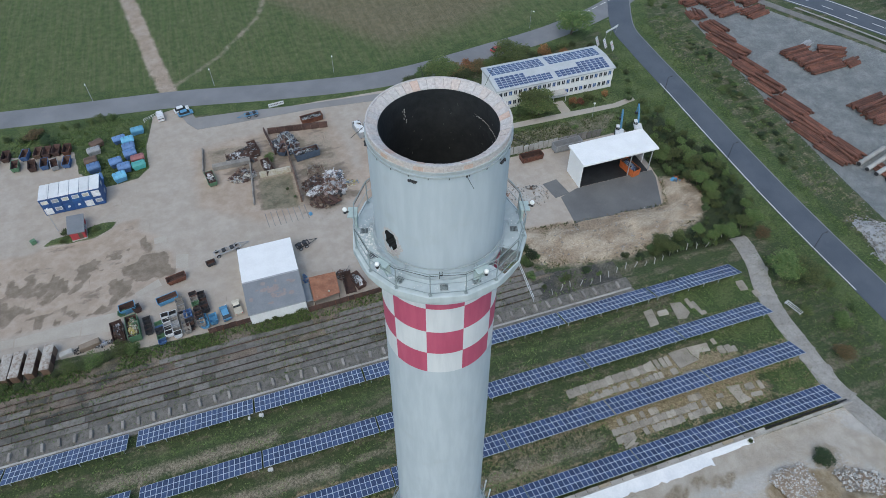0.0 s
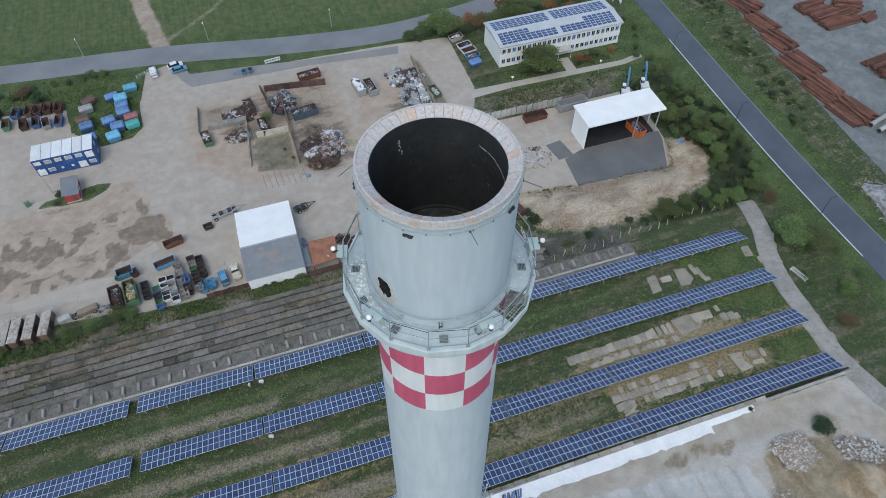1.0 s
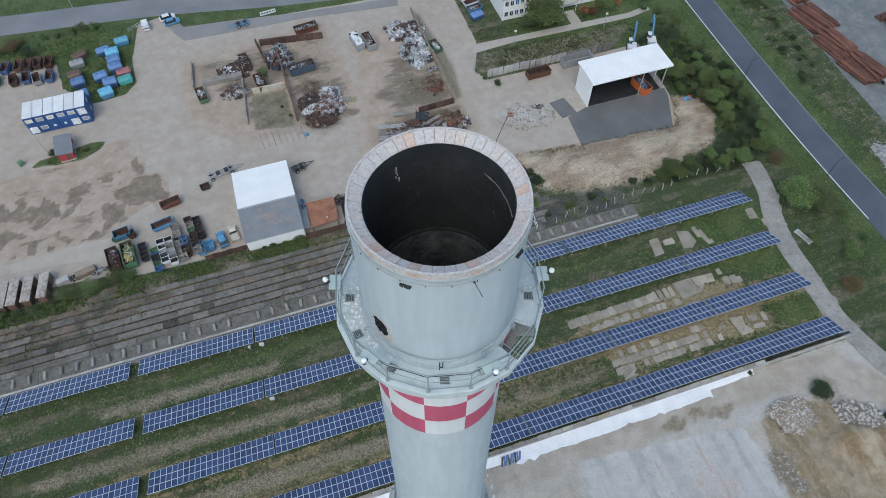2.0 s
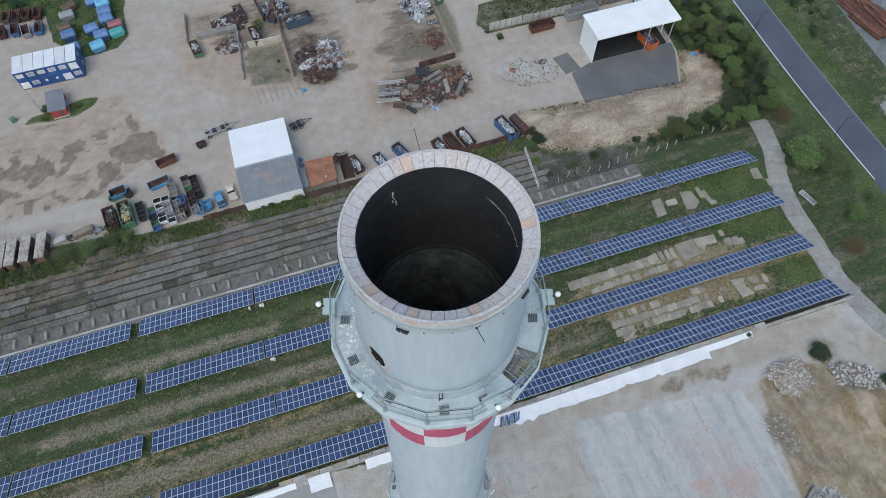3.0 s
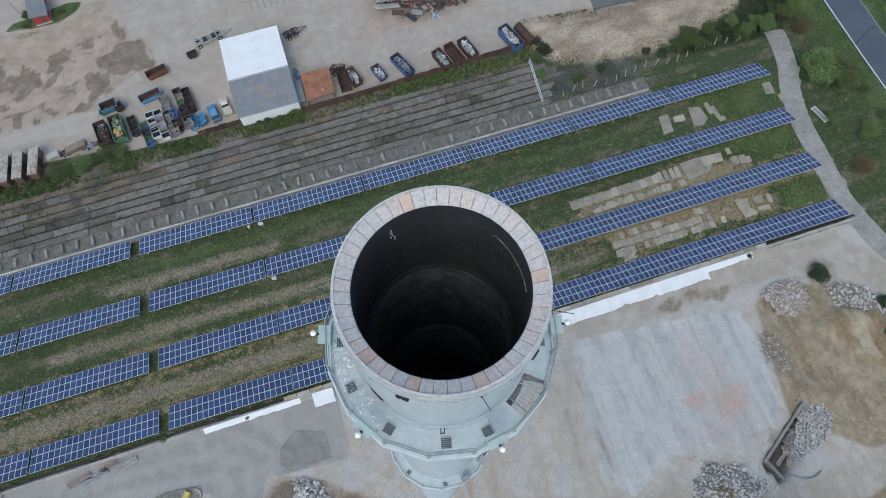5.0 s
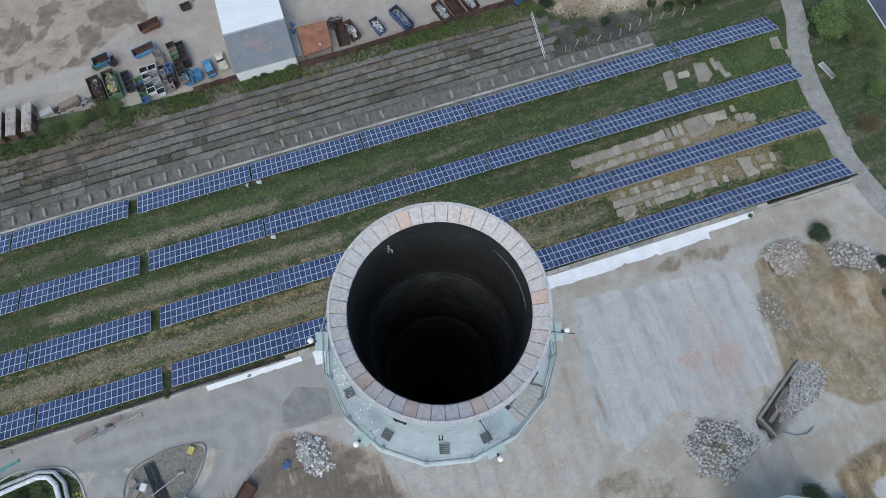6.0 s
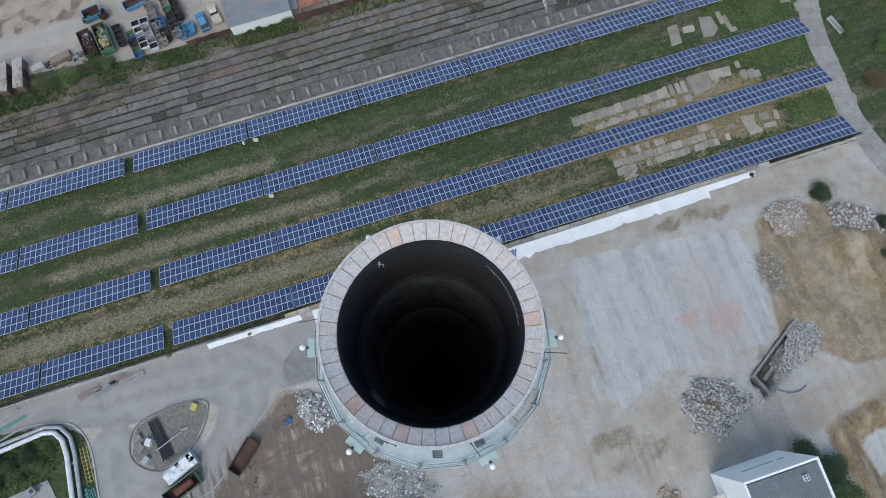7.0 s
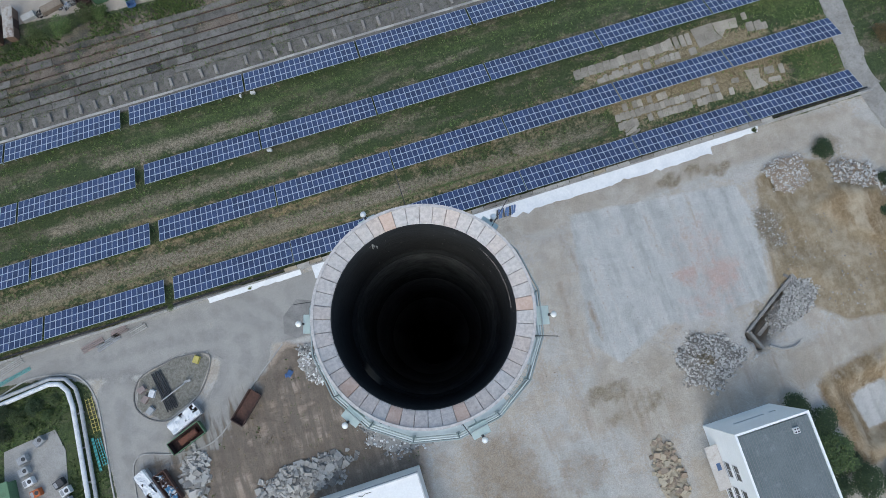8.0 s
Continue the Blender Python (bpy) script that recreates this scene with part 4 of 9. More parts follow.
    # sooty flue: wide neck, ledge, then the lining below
    # below 97 m the lining's colour pales with depth, standing in for light
    for r0, r1, z0, z1, m, name, lab in ((1.965, 2.03, 103.95, 106.85, M_SOOT, "upper_lining", "soot-black lining below the rim"), (1.965, 2.03, 103.2, 103.95, M_SOOT, "broken_lining", "sooty lining broken through at one side"), (1.87, 2.03, 103.12, 103.2, M_SOOT, "lining_ledge", "sooty ledge inside the flue"), (1.875, 2.03, 97.0, 103.12, M_SOOT_UPPER, "sooty_lining", "soot-black brick flue lining"), (1.8755, 2.03, 88.0, 97.0, M_LIFTED_BRICK, "middle_lining", "brick flue lining paled to lift the dark"),
                                         (1.876, 2.03, 60.0, 88.0, M_LIFTED_GREY, "lower_lining", "deep flue lining, palest to lift the dark"), (1.82, 2.03, 59.9, 60.0, M_SOOT, "lower_ledge", ""), (1.825, 2.03, 2.0, 59.9, M_LIFTED_GREY, "deep_lining", ""), (0.0, 2.0, 1.8, 2.0, M_LIFTED_GREY, "flue_floor", "flue floor paled to lift the dark")):
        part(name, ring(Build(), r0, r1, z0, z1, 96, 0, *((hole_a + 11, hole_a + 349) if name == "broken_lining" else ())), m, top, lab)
    # flaked streaks of lime on the lining
    for i in range(46):
        t, z = radians(rng.choice((rng.uniform(-30, 45), rng.uniform(40, 130)))), 103.6 + 2.9 * rng.random() ** 0.7
        w, h = rng.uniform(0.004, 0.012), rng.uniform(0.015, 0.05) * rng.choice((1, 1, 1, 3))
        part("lime_streak", Build().rock((1.962, 0, z), (0.008, w, h), rng), M_CONCRETE_DARK if i % 3 else M_CONCRETE, top, "", pose(0, 0, 0, 0, 0, math.degrees(t)))
    for i in range(30):
        t = radians(33 - i * 1.5)
        part("lime_crust", Build().rock((1.958 * math.cos(t), 1.958 * math.sin(t), 106.3 - 0.010 * i + rng.uniform(-0.02, 0.02)), (0.02, 0.05 * rng.random() + 0.015, 0.05 * rng.random() + 0.01), rng), M_CONCRETE, top)
    for i in range(7):
        t = radians(108 + rng.uniform(-2, 2))
        part("lime_crust", Build().rock((1.95 * math.cos(t), 1.95 * math.sin(t), 106.45 - 0.09 * i), (0.03, rng.uniform(0.03, 0.07), 0.08), rng), M_CONCRETE, top)
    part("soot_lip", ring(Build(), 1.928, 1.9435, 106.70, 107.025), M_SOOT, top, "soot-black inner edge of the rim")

    # rim blocks
    count = 48
    w = 2 * math.pi / count
    b = Build()
    vs = []
    gap = 0.003
    for drop, ins in ((None, 0), (0.02, 0), (0.0, 0.014)):
        for r, s in ((1.945 + ins, -1), (2.318 - ins, -1), (2.318 - ins, 1), (1.945 + ins, 1)):
            z = 106.84 if drop is None else (RIM_IN if r < 2.1 else RIM_OUT) - drop
            a = s * (w / 2 - (gap + ins * 0.5) / r)
            vs.append((r * math.cos(a), r * math.sin(a), z))
    fs = [(3, 2, 1, 0), (8, 9, 10, 11)] + [(q * 4 + i, q * 4 + (i + 1) % 4, q * 4 + 4 + (i + 1) % 4, q * 4 + 4 + i) for q in range(2) for i in range(4)]
    me = b.add(vs, fs).mesh("rim_block", M_RIM)
    me_rust = b.mesh("rim_block_rust", M_RIM_RUST)
    rust = {-8, -124, -86, 96, -152, 60}
    for i in range(count):
        a = (i + 0.5) * 360 / count - 180
        hot = any(abs((a - q + 180) % 360 - 180) < 3.46 for q in rust)
        ob = part("rim_block", me_rust if hot else me, None, top, "rust-stained rim block" if hot else "", pose(0, 0, rng.uniform(-0.010, 0.010), 0, 0, a))
    n = 96
    arc = [(math.cos(2 * math.pi * i / n), math.sin(2 * math.pi * i / n)) for i in range(n)]
    bed = [(1.96, 106.8), (2.302, 106.8), (2.302, RIM_OUT - 0.035), (1.96, RIM_IN - 0.03)]
    b = Build().add([(r * c, r * d, z) for r, z in bed for c, d in arc], [(q * n + i, q * n + (i + 1) % n, (q + 1) % 4 * n + (i + 1) % n, (q + 1) % 4 * n + i) for q in range(4) for i in range(n)])
    part("rim_mortar", b, M_CONCRETE_BLOCK, top, "grey-brown mortar in the joints of the rim")
    part("rim_band", ring(ring(Build(), 2.306, 2.362, 106.93, 107.02), 2.335, 2.375, 106.80, 106.845), M_STEEL, top, "thin pale steel band below the rim")
    clip = Build().box((2.37, 0, 106.80), (0.03, 0.025, 0.06)).mesh("band_clip", M_DARK_STEEL)
    for i in range(24):
        part("band_clip", clip, None, top, "", pose(0, 0, 0, 0, 0, i * 15 + 4))
    for a in (-128, -52, 172):
        b = Build()
        for j in range(5):
            b.rock((2.38, (j - 2) * 0.055, 106.60 + rng.uniform(-0.03, 0.03)), (0.07, 0.06, 0.08), rng)
        b.box((2.36, 0, 106.62), (0.04, 0.30, 0.03))
        part("fixing_bracket", b, M_DARK_STEEL, top, "blackened steel bracket below the rim", pose(0, 0, 0, 0, 0, a))

    part("rim_lip", ring(Build(), 2.268, 2.326, RIM_OUT - 0.06, RIM_OUT + 0.012, 144), M_RIM, top, "pale pinkish outer lip of the rim")

    # thin conductors leaning out from the rim
    for a, dz, ln in ((155, -0.5, 0.7), (35, 0.55, 1.15), (-28, -0.3, 0.75), (-88, -0.25, 0.45), (82, 0.5, 0.9)):
        b = Build().tube((2.36, 0, 106.8), (2.36 + ln * 0.75, 0.1, 106.8 + dz), 0.009, 6).box((2.37, 0, 106.8), (0.06, 0.05, 0.06))
        part("lightning_rod", b, M_DARK_STEEL, top, "thin dark lightning rod on the rim", pose(0, 0, 0, 0, 0, a))

    # upper platform
    gallery(top, 102.2, 2.33, 3.24, 16, -1.5, True)
    gallery(top, 74.3, SHAFT_R(74.3), 3.40, 16, 8.0, False)
    b = ring(ring(Build(), 2.33, 2.43, 102.2, 102.30), 2.39, 2.425, 102.72, 102.755)
    part("cable_ring", b, M_STEEL, top, "grey cable ring round the shaft")
    for i in range(12):
        b = Build().box((2.47, 0, 102.60), (0.16, 0.03, 0.03)).box((2.54, 0, 102.52), (0.03, 0.03, 0.18)).box((2.47, 0.09, 102.60), (0.16, 0.03, 0.03)).box((2.54, 0.045, 102.60), (0.03, 0.12, 0.03))
        part("cable_clip", b, M_DARK_STEEL if i % 4 == 0 else M_STEEL, top, "", pose(0, 0, 0, 0, 0, i * 30 + 12))
    b = Build()
    for i in range(230):
        a = radians(rng.gauss(178, 20) if i < 190 else rng.uniform(-180, 0))
        r = rng.uniform(2.42, 2.98) if i < 190 else rng.uniform(2.7, 2.95)
        s = rng.uniform(0.02, 0.095) if i < 190 else rng.uniform(0.02, 0.05)
        b.rock((r * math.cos(a), r * math.sin(a), 102.215), (s, s * rng.uniform(0.5, 1), 0.03), rng)
    tagged(part("lime_flakes", b, M_FLAKE, None, "", LEAN), "scattered white lime flakes lying on the gallery floor", "debris", "", "stuff")
    return top


def gallery(top, z, r0, r1, n, off, upper):
    """A ring platform with its corbel, railing, lamps and hatches."""
    pts = lambda r, h: [(r * math.cos(radians(off + 360 * i / n)), r * math.sin(radians(off + 360 * i / n)), h) for i in range(n)]
    fine = lambda r, h: [(r * math.cos(radians(off + 360 * i / (n * 6))), r * math.sin(radians(off + 360 * i / (n * 6))), h) for i in range(n * 6)]
    hatches = (163, -170, -138, -105, -81, -18, 20, 55, 95, 130) if upper else (160, -150, -100, -40)
    b = Build()
    # floor and corbel as one lathe: under side flares out from the shaft
    N = n * 6
    rows = [fine(r0 - 0.02, z - 1.25), fine(r0 + 0.3 * (r1 - r0), z - 0.9), fine(r1 - 0.08, z - 0.42)]
    poly = []
    for i in range(N):
        a, c = pts(r1, z - 0.25)[i // 6], pts(r1, z - 0.25)[(i // 6 + 1) % n]
        f = (i % 6) / 6
        poly.append((a[0] + (c[0] - a[0]) * f, a[1] + (c[1] - a[1]) * f))
    rows += [[(p[0], p[1], z - 0.25) for p in poly], [(p[0], p[1], z) for p in poly], [(p[0] * 0.985, p[1] * 0.985, z + 0.015) for p in poly], fine(r0 - 0.02, z)]
    vs = [p for row in rows for p in row]
    cut = range(int(((-58 - off) % 360) / 360 * N), int(((-37 - off) % 360) / 360 * N)) if upper else ()
    fs, ks = [], []
    for q in range(len(rows) - 1):
        for i in range(N):
            if upper and i in cut and q in (1, 5):
                continue
            fs.append((q * N + i, q * N + (i + 1) % N, (q + 1) * N + (i + 1) % N, (q + 1) * N + i))
    b.add(vs, fs)
    platform = part("platform", b, M_FLOOR, top, "pale ring platform on a flared corbel")
    if upper:
        g = Build()
        for j in range(10):
            a = radians(-58 + 21 * j / 9)
            g.tube((r0 * math.cos(a), r0 * math.sin(a), z - 0.01), ((r1 - 0.12) * math.cos(a), (r1 - 0.12) * math.sin(a), z - 0.01), 0.009 if 0 < j < 9 else 0.02, 4)
        for j in range(5):
            r = r0 + 0.03 + (r1 - 0.15 - r0) * j / 4
            for q in range(6):
                a, c = radians(-58 + 3.5 * q), radians(-58 + 3.5 * (q + 1))
                g.tube((r * math.cos(a), r * math.sin(a), z - 0.01), (r * math.cos(c), r * math.sin(c), z - 0.01), 0.008, 4)
        part("grating", g, M_RAIL, platform, "open steel grating over the ladder hatch")
    for a in hatches:
        spot = pose(0, 0, z + 0.01, 0, 0, a) @ pose((r0 + r1) / 2 - 0.02, 0, 0)
        hatch = part("floor_hatch", Build().box((0, 0, 0.01), (0.27, 0.27, 0.02)), M_HATCH, top, "dark square grated floor hatch", spot)
        for u, v, w, l in ((0, 0.142, 0.30, 0.016), (0, -0.142, 0.30, 0.016), (0.142, 0, 0.016, 0.268), (-0.142, 0, 0.016, 0.268)):
            part("frame", Build().box((u, v, 0.02), (w, l, 0.04)), M_STEEL, hatch)
        for j in range(5):
            part("bar", Build().box((-0.10 + 0.05 * j, 0, 0.03), (0.012, 0.26, 0.02)), M_RAIL, hatch)
    # railing
    for i in range(n):
        p, q = pts(r1 - 0.13, z)[i], pts(r1 - 0.13, z)[(i + 1) % n]
        part("rail_post", Build().tube(p, (p[0], p[1], z + 1.1), 0.020, 6).box((p[0], p[1], z + 0.03), (0.12, 0.12, 0.02)), M_RAIL, top)
        g = Build()
        for h, r in ((1.1, 0.020), (0.6, 0.013), (0.12, 0.018)):
            g.tube((p[0], p[1], z + h), (q[0], q[1], z + h), r, 6)
        part("rail", g, M_RAIL, top)
        if upper:
            g = Build().tube((p[0], p[1], z + 1.02), (q[0], q[1], z + 0.98), 0.012, 4)
            part("cable", g, M_DARK_STEEL, top)
    for a in (-14, -81, -146, 163, 103, 40) if upper else ():
        r1 = 2.97
        g = Build().box((r1 + 0.13, 0, z + 1.0), (0.34, 0.50, 0.05), 0, None, 0.01).box((r1 + 0.02, 0, z + 0.72), (0.06, 0.48, 0.56)).tube((r1 - 0.05, 0, z + 0.1), (r1 + 0.25, 0, z + 1.0), 0.02, 6)
        stand = part("lamp_bracket", g, M_BRACKET, top, "pale teal-green steel lamp bracket", pose(0, 0, 0, 0, 0, a))
        g = Build().tube((r1 + 0.27, 0.0, z + 1.02), (r1 + 0.40, 0, z + 1.06), 0.035, 8).tube((r1 + 0.40, 0, z + 0.98), (r1 + 0.40, 0, z + 1.08), 0.06, 8)
        part("lamp_socket", g, M_DARK_STEEL, stand)
        part("lamp_globe", Build().ball((r1 + 0.40, 0, z + 1.15), 0.085, 12), M_LAMP, stand, "white opal glass obstruction lamp", None, True)
    if not upper:
        for a in (-15, -45, -75, 150):
            g = Build().box((r1 - 0.25, 0, z + 0.45), (0.35, 0.5, 0.9), 0, None, 0.02)
            part("equipment_box", g, M_GREY, top, "grey equipment cabinet on the lower gallery", pose(0, 0, 0, 0, 0, a))
        g = Build()
        for j in range(5):
            a = radians(-25 + 11 * j)
            g.tube((r1 * math.cos(a), r1 * math.sin(a), z + 0.2), (r1 * math.cos(a) * 1.03, r1 * math.sin(a) * 1.03, z + 1.9), 0.05, 6)
        part("antenna_mast", g, M_WHITE, top, "pale antenna masts on the lower gallery")


chimney()


# ---------------------------------------------------------------- solar tables
def solar_material():
    m, nt, b = shade("solar_cells", 0.12)
    uv = nt.nodes.new("ShaderNodeTexCoord").outputs["Object"]
    brick = nt.nodes.new("ShaderNodeTexBrick")
    brick.offset = 0.0
    for k, v in (("Scale", 1.0), ("Mortar Size", 0.006), ("Mortar Smooth", 0.3), ("Brick Width", 0.1525), ("Row Height", 0.151)):
        brick.inputs[k].default_value = v
    brick.inputs["Color1"].default_value = brick.inputs["Color2"].default_value = (0.050, 0.074, 0.150, 1)
    brick.inputs["Mortar"].default_value = (0.08, 0.10, 0.18, 1)
    nt.links.new(uv, brick.inputs["Vector"])
    r = nt.nodes.new("ShaderNodeObjectInfo").outputs["Random"]
    h = nt.nodes.new("ShaderNodeHueSaturation")
    nt.links.new(brick.outputs["Color"], h.inputs["Color"])
    dirt = ramp(nt, noise_node(nt, world_place(nt), 0.7, 4), 0.3, 0.7, -0.12, 0.12)
    nt.links.new(maths(nt, "ADD", ramp(nt, r, 0, 1, 0.82, 1.18), dirt), h.inputs["Value"])
    nt.links.new(h.outputs["Color"], b.inputs["Base Color"])
    b.inputs["Specular IOR Level"].default_value = 0.28
    return m


M_SOLAR = solar_material()
M_ALU = mat("aluminium_frame", (0.42, 0.47, 0.55), (0.52, 0.57, 0.64), 8, 1, 0.5, 0.0, 0.0)
TABLE_TILT, MW, MH, LOW_EDGE = 22.8, 1.0, 1.607, 0.6
HIGH_EDGE = LOW_EDGE + 3 * MH * math.sin(radians(TABLE_TILT))


def solar_table():
    """Three rows of upright modules on a steel frame, tilted down to the north; the origin lies under the high edge."""
    t = thing("solar_table", "ground-mounted solar table with three rows of blue panels", "solar panels", group="solar tables in four rows")
    tilt = pose(0, 0, HIGH_EDGE, -TABLE_TILT, 0, 0)
    module = Build().box((0, 0, 0.02), (MW - 0.12, MH - 0.16, 0.012))
    for s in (-1, 1):
        module.box((s * (MW / 2 - 0.034), 0, 0), (0.062, MH - 0.01, 0.045), 1).box((0, s * (MH / 2 - 0.044), 0), (MW - 0.068, 0.078, 0.045), 1)
    module.add([(-0.47, -0.77, -0.02), (0.47, -0.77, -0.02), (0.47, 0.77, -0.02), (-0.47, 0.77, -0.02)], [(3, 2, 1, 0)], 1)
    me = module.mesh("solar_module", [M_SOLAR, M_ALU])
    for i in range(22):
        for j in range(3):
            part("solar_module", me, None, t, "", tilt @ pose((i + 0.5) * MW, (j + 0.5) * MH, 0.0))
    for j in range(3):
        part("purlin", Build().box((11, (j + 0.5) * MH, -0.06), (21.9, 0.06, 0.06)), M_STEEL, t, "", tilt)
    ct, st = math.cos(radians(TABLE_TILT)), math.sin(radians(TABLE_TILT))
    post = {d: Build().box((0, 0, (HIGH_EDGE - d * st - 0.1) / 2 - 0.1), (0.1, 0.1, HIGH_EDGE - d * st + 0.05)).mesh("post", M_STEEL) for d in (0.9, 3.9)}
    for i in range(6):
        for d in (0.9, 3.9):
            part("post", post[d], None, t, "", pose(1.0 + 20 * i / 5, d * ct, 0))
        part("brace", Build().tube((1.0 + 4 * i, 0.9 * ct, 0.25), (1.0 + 4 * i, 2.4 * ct, HIGH_EDGE - 2.4 * st - 0.12), 0.04, 5), M_STEEL, t)
    return t


first = None
for y, pitch in ((55.95, 22.38), (44.15, 22.31), (33.05, 22.25), (22.05, 22.18)):
    for x in (-89.0, -66.6) + tuple(-42.85 + pitch * i for i in range(6)):
        spot = pose(x, y - 0.0044 * (x + 43), 0, 0, 0, -0.25)
        if first is None:
            first = solar_table()
            first.matrix_basis = spot
        else:
            copy_thing(first, spot)
for x, y, w in ((-19.6, 56.2, 0.9), (-22.0, 56.3, 0.35), (-19.6, 44.4, 0.9)):
    o = thing("inverter_box", "small white inverter box under a solar table", "inverter", pose(x, y - 0.35, 0, 0, 0, -12), "inverter boxes")
    part("casing", Build().box((0, 0, 1.0), (w, 0.45, 0.7), 0, None, 0.03), M_WHITE, o)
    part("leg", Build().box((0, 0, 0.3), (0.1, 0.1, 0.75)), M_STEEL, o)


# ---------------------------------------------------------------- buildings
def window_unit(house, x, y, z, w, h, turn, panel=None, name="window"):
    """A framed window whose outer face looks along local -y."""
    at = pose(x, y, z, 0, 0, turn)
    fr = Build()
    t = 0.07
    fr.box((0, 0, h / 2 - t / 2), (w, 0.10, t)).box((0, 0, -h / 2 + t / 2), (w, 0.10, t)).box((w / 2 - t / 2, 0, 0), (t, 0.10, h - 2 * t)).box((-w / 2 + t / 2, 0, 0), (t, 0.10, h - 2 * t)).box((0, 0, 0), (t, 0.08, h - 2 * t))
    win = part(name, fr, M_WHITE, house, "", at)
    part("pane", Build().box((0, 0.01, 0), (w - 0.16, 0.03, h - 0.16)), panel or M_GLASS_DARK, win)
    part("sill", Build().box((0, -0.10, -h / 2 - 0.03), (w + 0.1, 0.16, 0.05)), M_GREY, win)
    return win


def office_block():
    """Two-storey white office with solar panels on its shallow roof."""
    x0, x1, y0, y1, h = 62.0, 100.3, 134.8, 147.4, 7.0
    o = thing("office_building", "long white two-storey office building with rooftop solar panels", "building")
    b = Build()
    t = 0.3
    b.box(((x0 + x1) / 2, y1 - t / 2, h / 2), (x1 - x0, t, h)).box((x0 + t / 2, (y0 + y1) / 2, h / 2), (t, y1 - y0 - 2 * t, h)).box((x1 - t / 2, (y0 + y1) / 2, h / 2), (t, y1 - y0 - 2 * t, h))
    # front wall in bands, so the window strips are real recesses
    for z0, z1 in ((0, 1.1), (2.6, 4.4), (5.9, h)):
        b.box(((x0 + x1) / 2, y0 + t / 2, (z0 + z1) / 2), (x1 - x0, t, z1 - z0))
    for z in (1.85, 5.15):
        b.box(((x0 + x1) / 2, y0 + t + 0.05, z), (x1 - x0 - 0.1, 0.1, 1.5))
    n = 24
    for i in range(n + 1):
        x = x0 + 0.35 + (x1 - x0 - 0.7) * i / n
        for z in (1.85, 5.15):
            b.box((x, y0 + t / 2, z), (0.45, t, 1.5))
    part("wall", b, M_WHITE_WALL, o)
    for i in range(n):
        x = x0 + 0.35 + (x1 - x0 - 0.7) * (i + 0.5) / n
        for z in (1.85, 5.15):
            if z < 3 and i in (11, 12):
                continue
            window_unit(o, x, y0 + 0.12, z, 1.1, 1.45, 0, M_BLUE if i % 3 == 2 else None)
    ym = (y0 + y1) / 2
    b = Build()
    b.add([(x0 - 0.4, y0 - 0.4, h), (x1 + 0.4, y0 - 0.4, h), (x1 + 0.4, ym, h + 0.7), (x0 - 0.4, ym, h + 0.7), (x1 + 0.4, y1 + 0.4, h), (x0 - 0.4, y1 + 0.4, h),
           (x0 - 0.4, y0 - 0.4, h - 0.35), (x1 + 0.4, y0 - 0.4, h - 0.35), (x1 + 0.4, y1 + 0.4, h - 0.35), (x0 - 0.4, y1 + 0.4, h - 0.35)],
          [(0, 1, 2, 3), (3, 2, 4, 5), (6, 7, 1, 0), (7, 8, 4, 2, 1), (8, 9, 5, 4), (9, 6, 0, 3, 5), (9, 8, 7, 6)])
    roof = part("roof", b, M_OFFICE_ROOF, o, "grey sheet roof with a low ridge")
    # rooftop modules, each a piece of its own
    sl = math.degrees(math.atan2(0.7, ym - y0 + 0.4))
    # cells paled so that their colour carries the reflected sun
    m_roof_cells = mat("sheen_solar_cells", (0.055, 0.085, 0.17), (0.085, 0.12, 0.21), 3, 0.5, 0.15, bump=0.0, vary=0.12)
    me = Build().box((0, 0, 0), (1.54, 0.95, 0.05), 1).box((0, 0, 0.03), (1.40, 0.83, 0.012)).mesh("roof_module", [m_roof_cells, M_ALU])
    for side, (lo, hi), rows in ((-1, (0.8, 18.0), 5), (-1, (19.6, 37.4), 5), (1, (0.8, 18.6), 5), (1, (19.6, 37.4), 5)):
        for j in range(rows):
            x = x0 + lo + 0.8
            while x < x0 + hi:
                d = 0.9 + j * 1.0
                cut = side < 0 and ((j >= 3 and x > x0 + 11 and lo < 10) or (j >= 3 and x < x0 + 27 and lo > 10))
                if not cut:
                    y = (y0 + d) if side < 0 else (y1 - d - 0.4)
                    z = h + 0.7 * (d + 0.4) / (ym - y0 + 0.4) + 0.06
                    part("solar_module", me, None, roof, "", pose(x, y, z, -side * sl, 0, 0))
                x += 1.58
    part("porch_roof", Build().box((81.5, y0 - 1.3, 2.9), (4.6, 2.8, 0.25), 0, None, 0.03), M_CONCRETE, o, "flat concrete porch canopy")
    for x in (79.5, 83.5):
        part("porch_post", Build().tube((x, y0 - 2.5, 0), (x, y0 - 2.5, 2.8), 0.08), M_WHITE, o)
    d = part("door", Build().box((81.5, y0 + 0.16, 1.15), (2.0, 0.08, 2.3), 0, None, 0.01), M_GLASS_DARK, o, "dark glazed entrance door")
    part("door_frame", Build().box((80.45, y0 + 0.13, 1.2), (0.1, 0.12, 2.4)).box((82.55, y0 + 0.13, 1.2), (0.1, 0.12, 2.4)), M_WHITE, d)
    structure("pavement_office", Build().slab([(49.5, 124.4), (62.1, 125.3), (78.2, 124.9), (97.3, 124.6), (104, 126), (104, 128), (97.1, 126.6), (78, 127.3), (62.2, 127.6), (51.2, 127.9)], -0.1, 0.0).slab([(80, 127.2), (83, 127.2), (83, 133), (80, 133)], -0.1, 0.005), M_YARD_SLAB, "narrow grey access path below the office", "pavement")


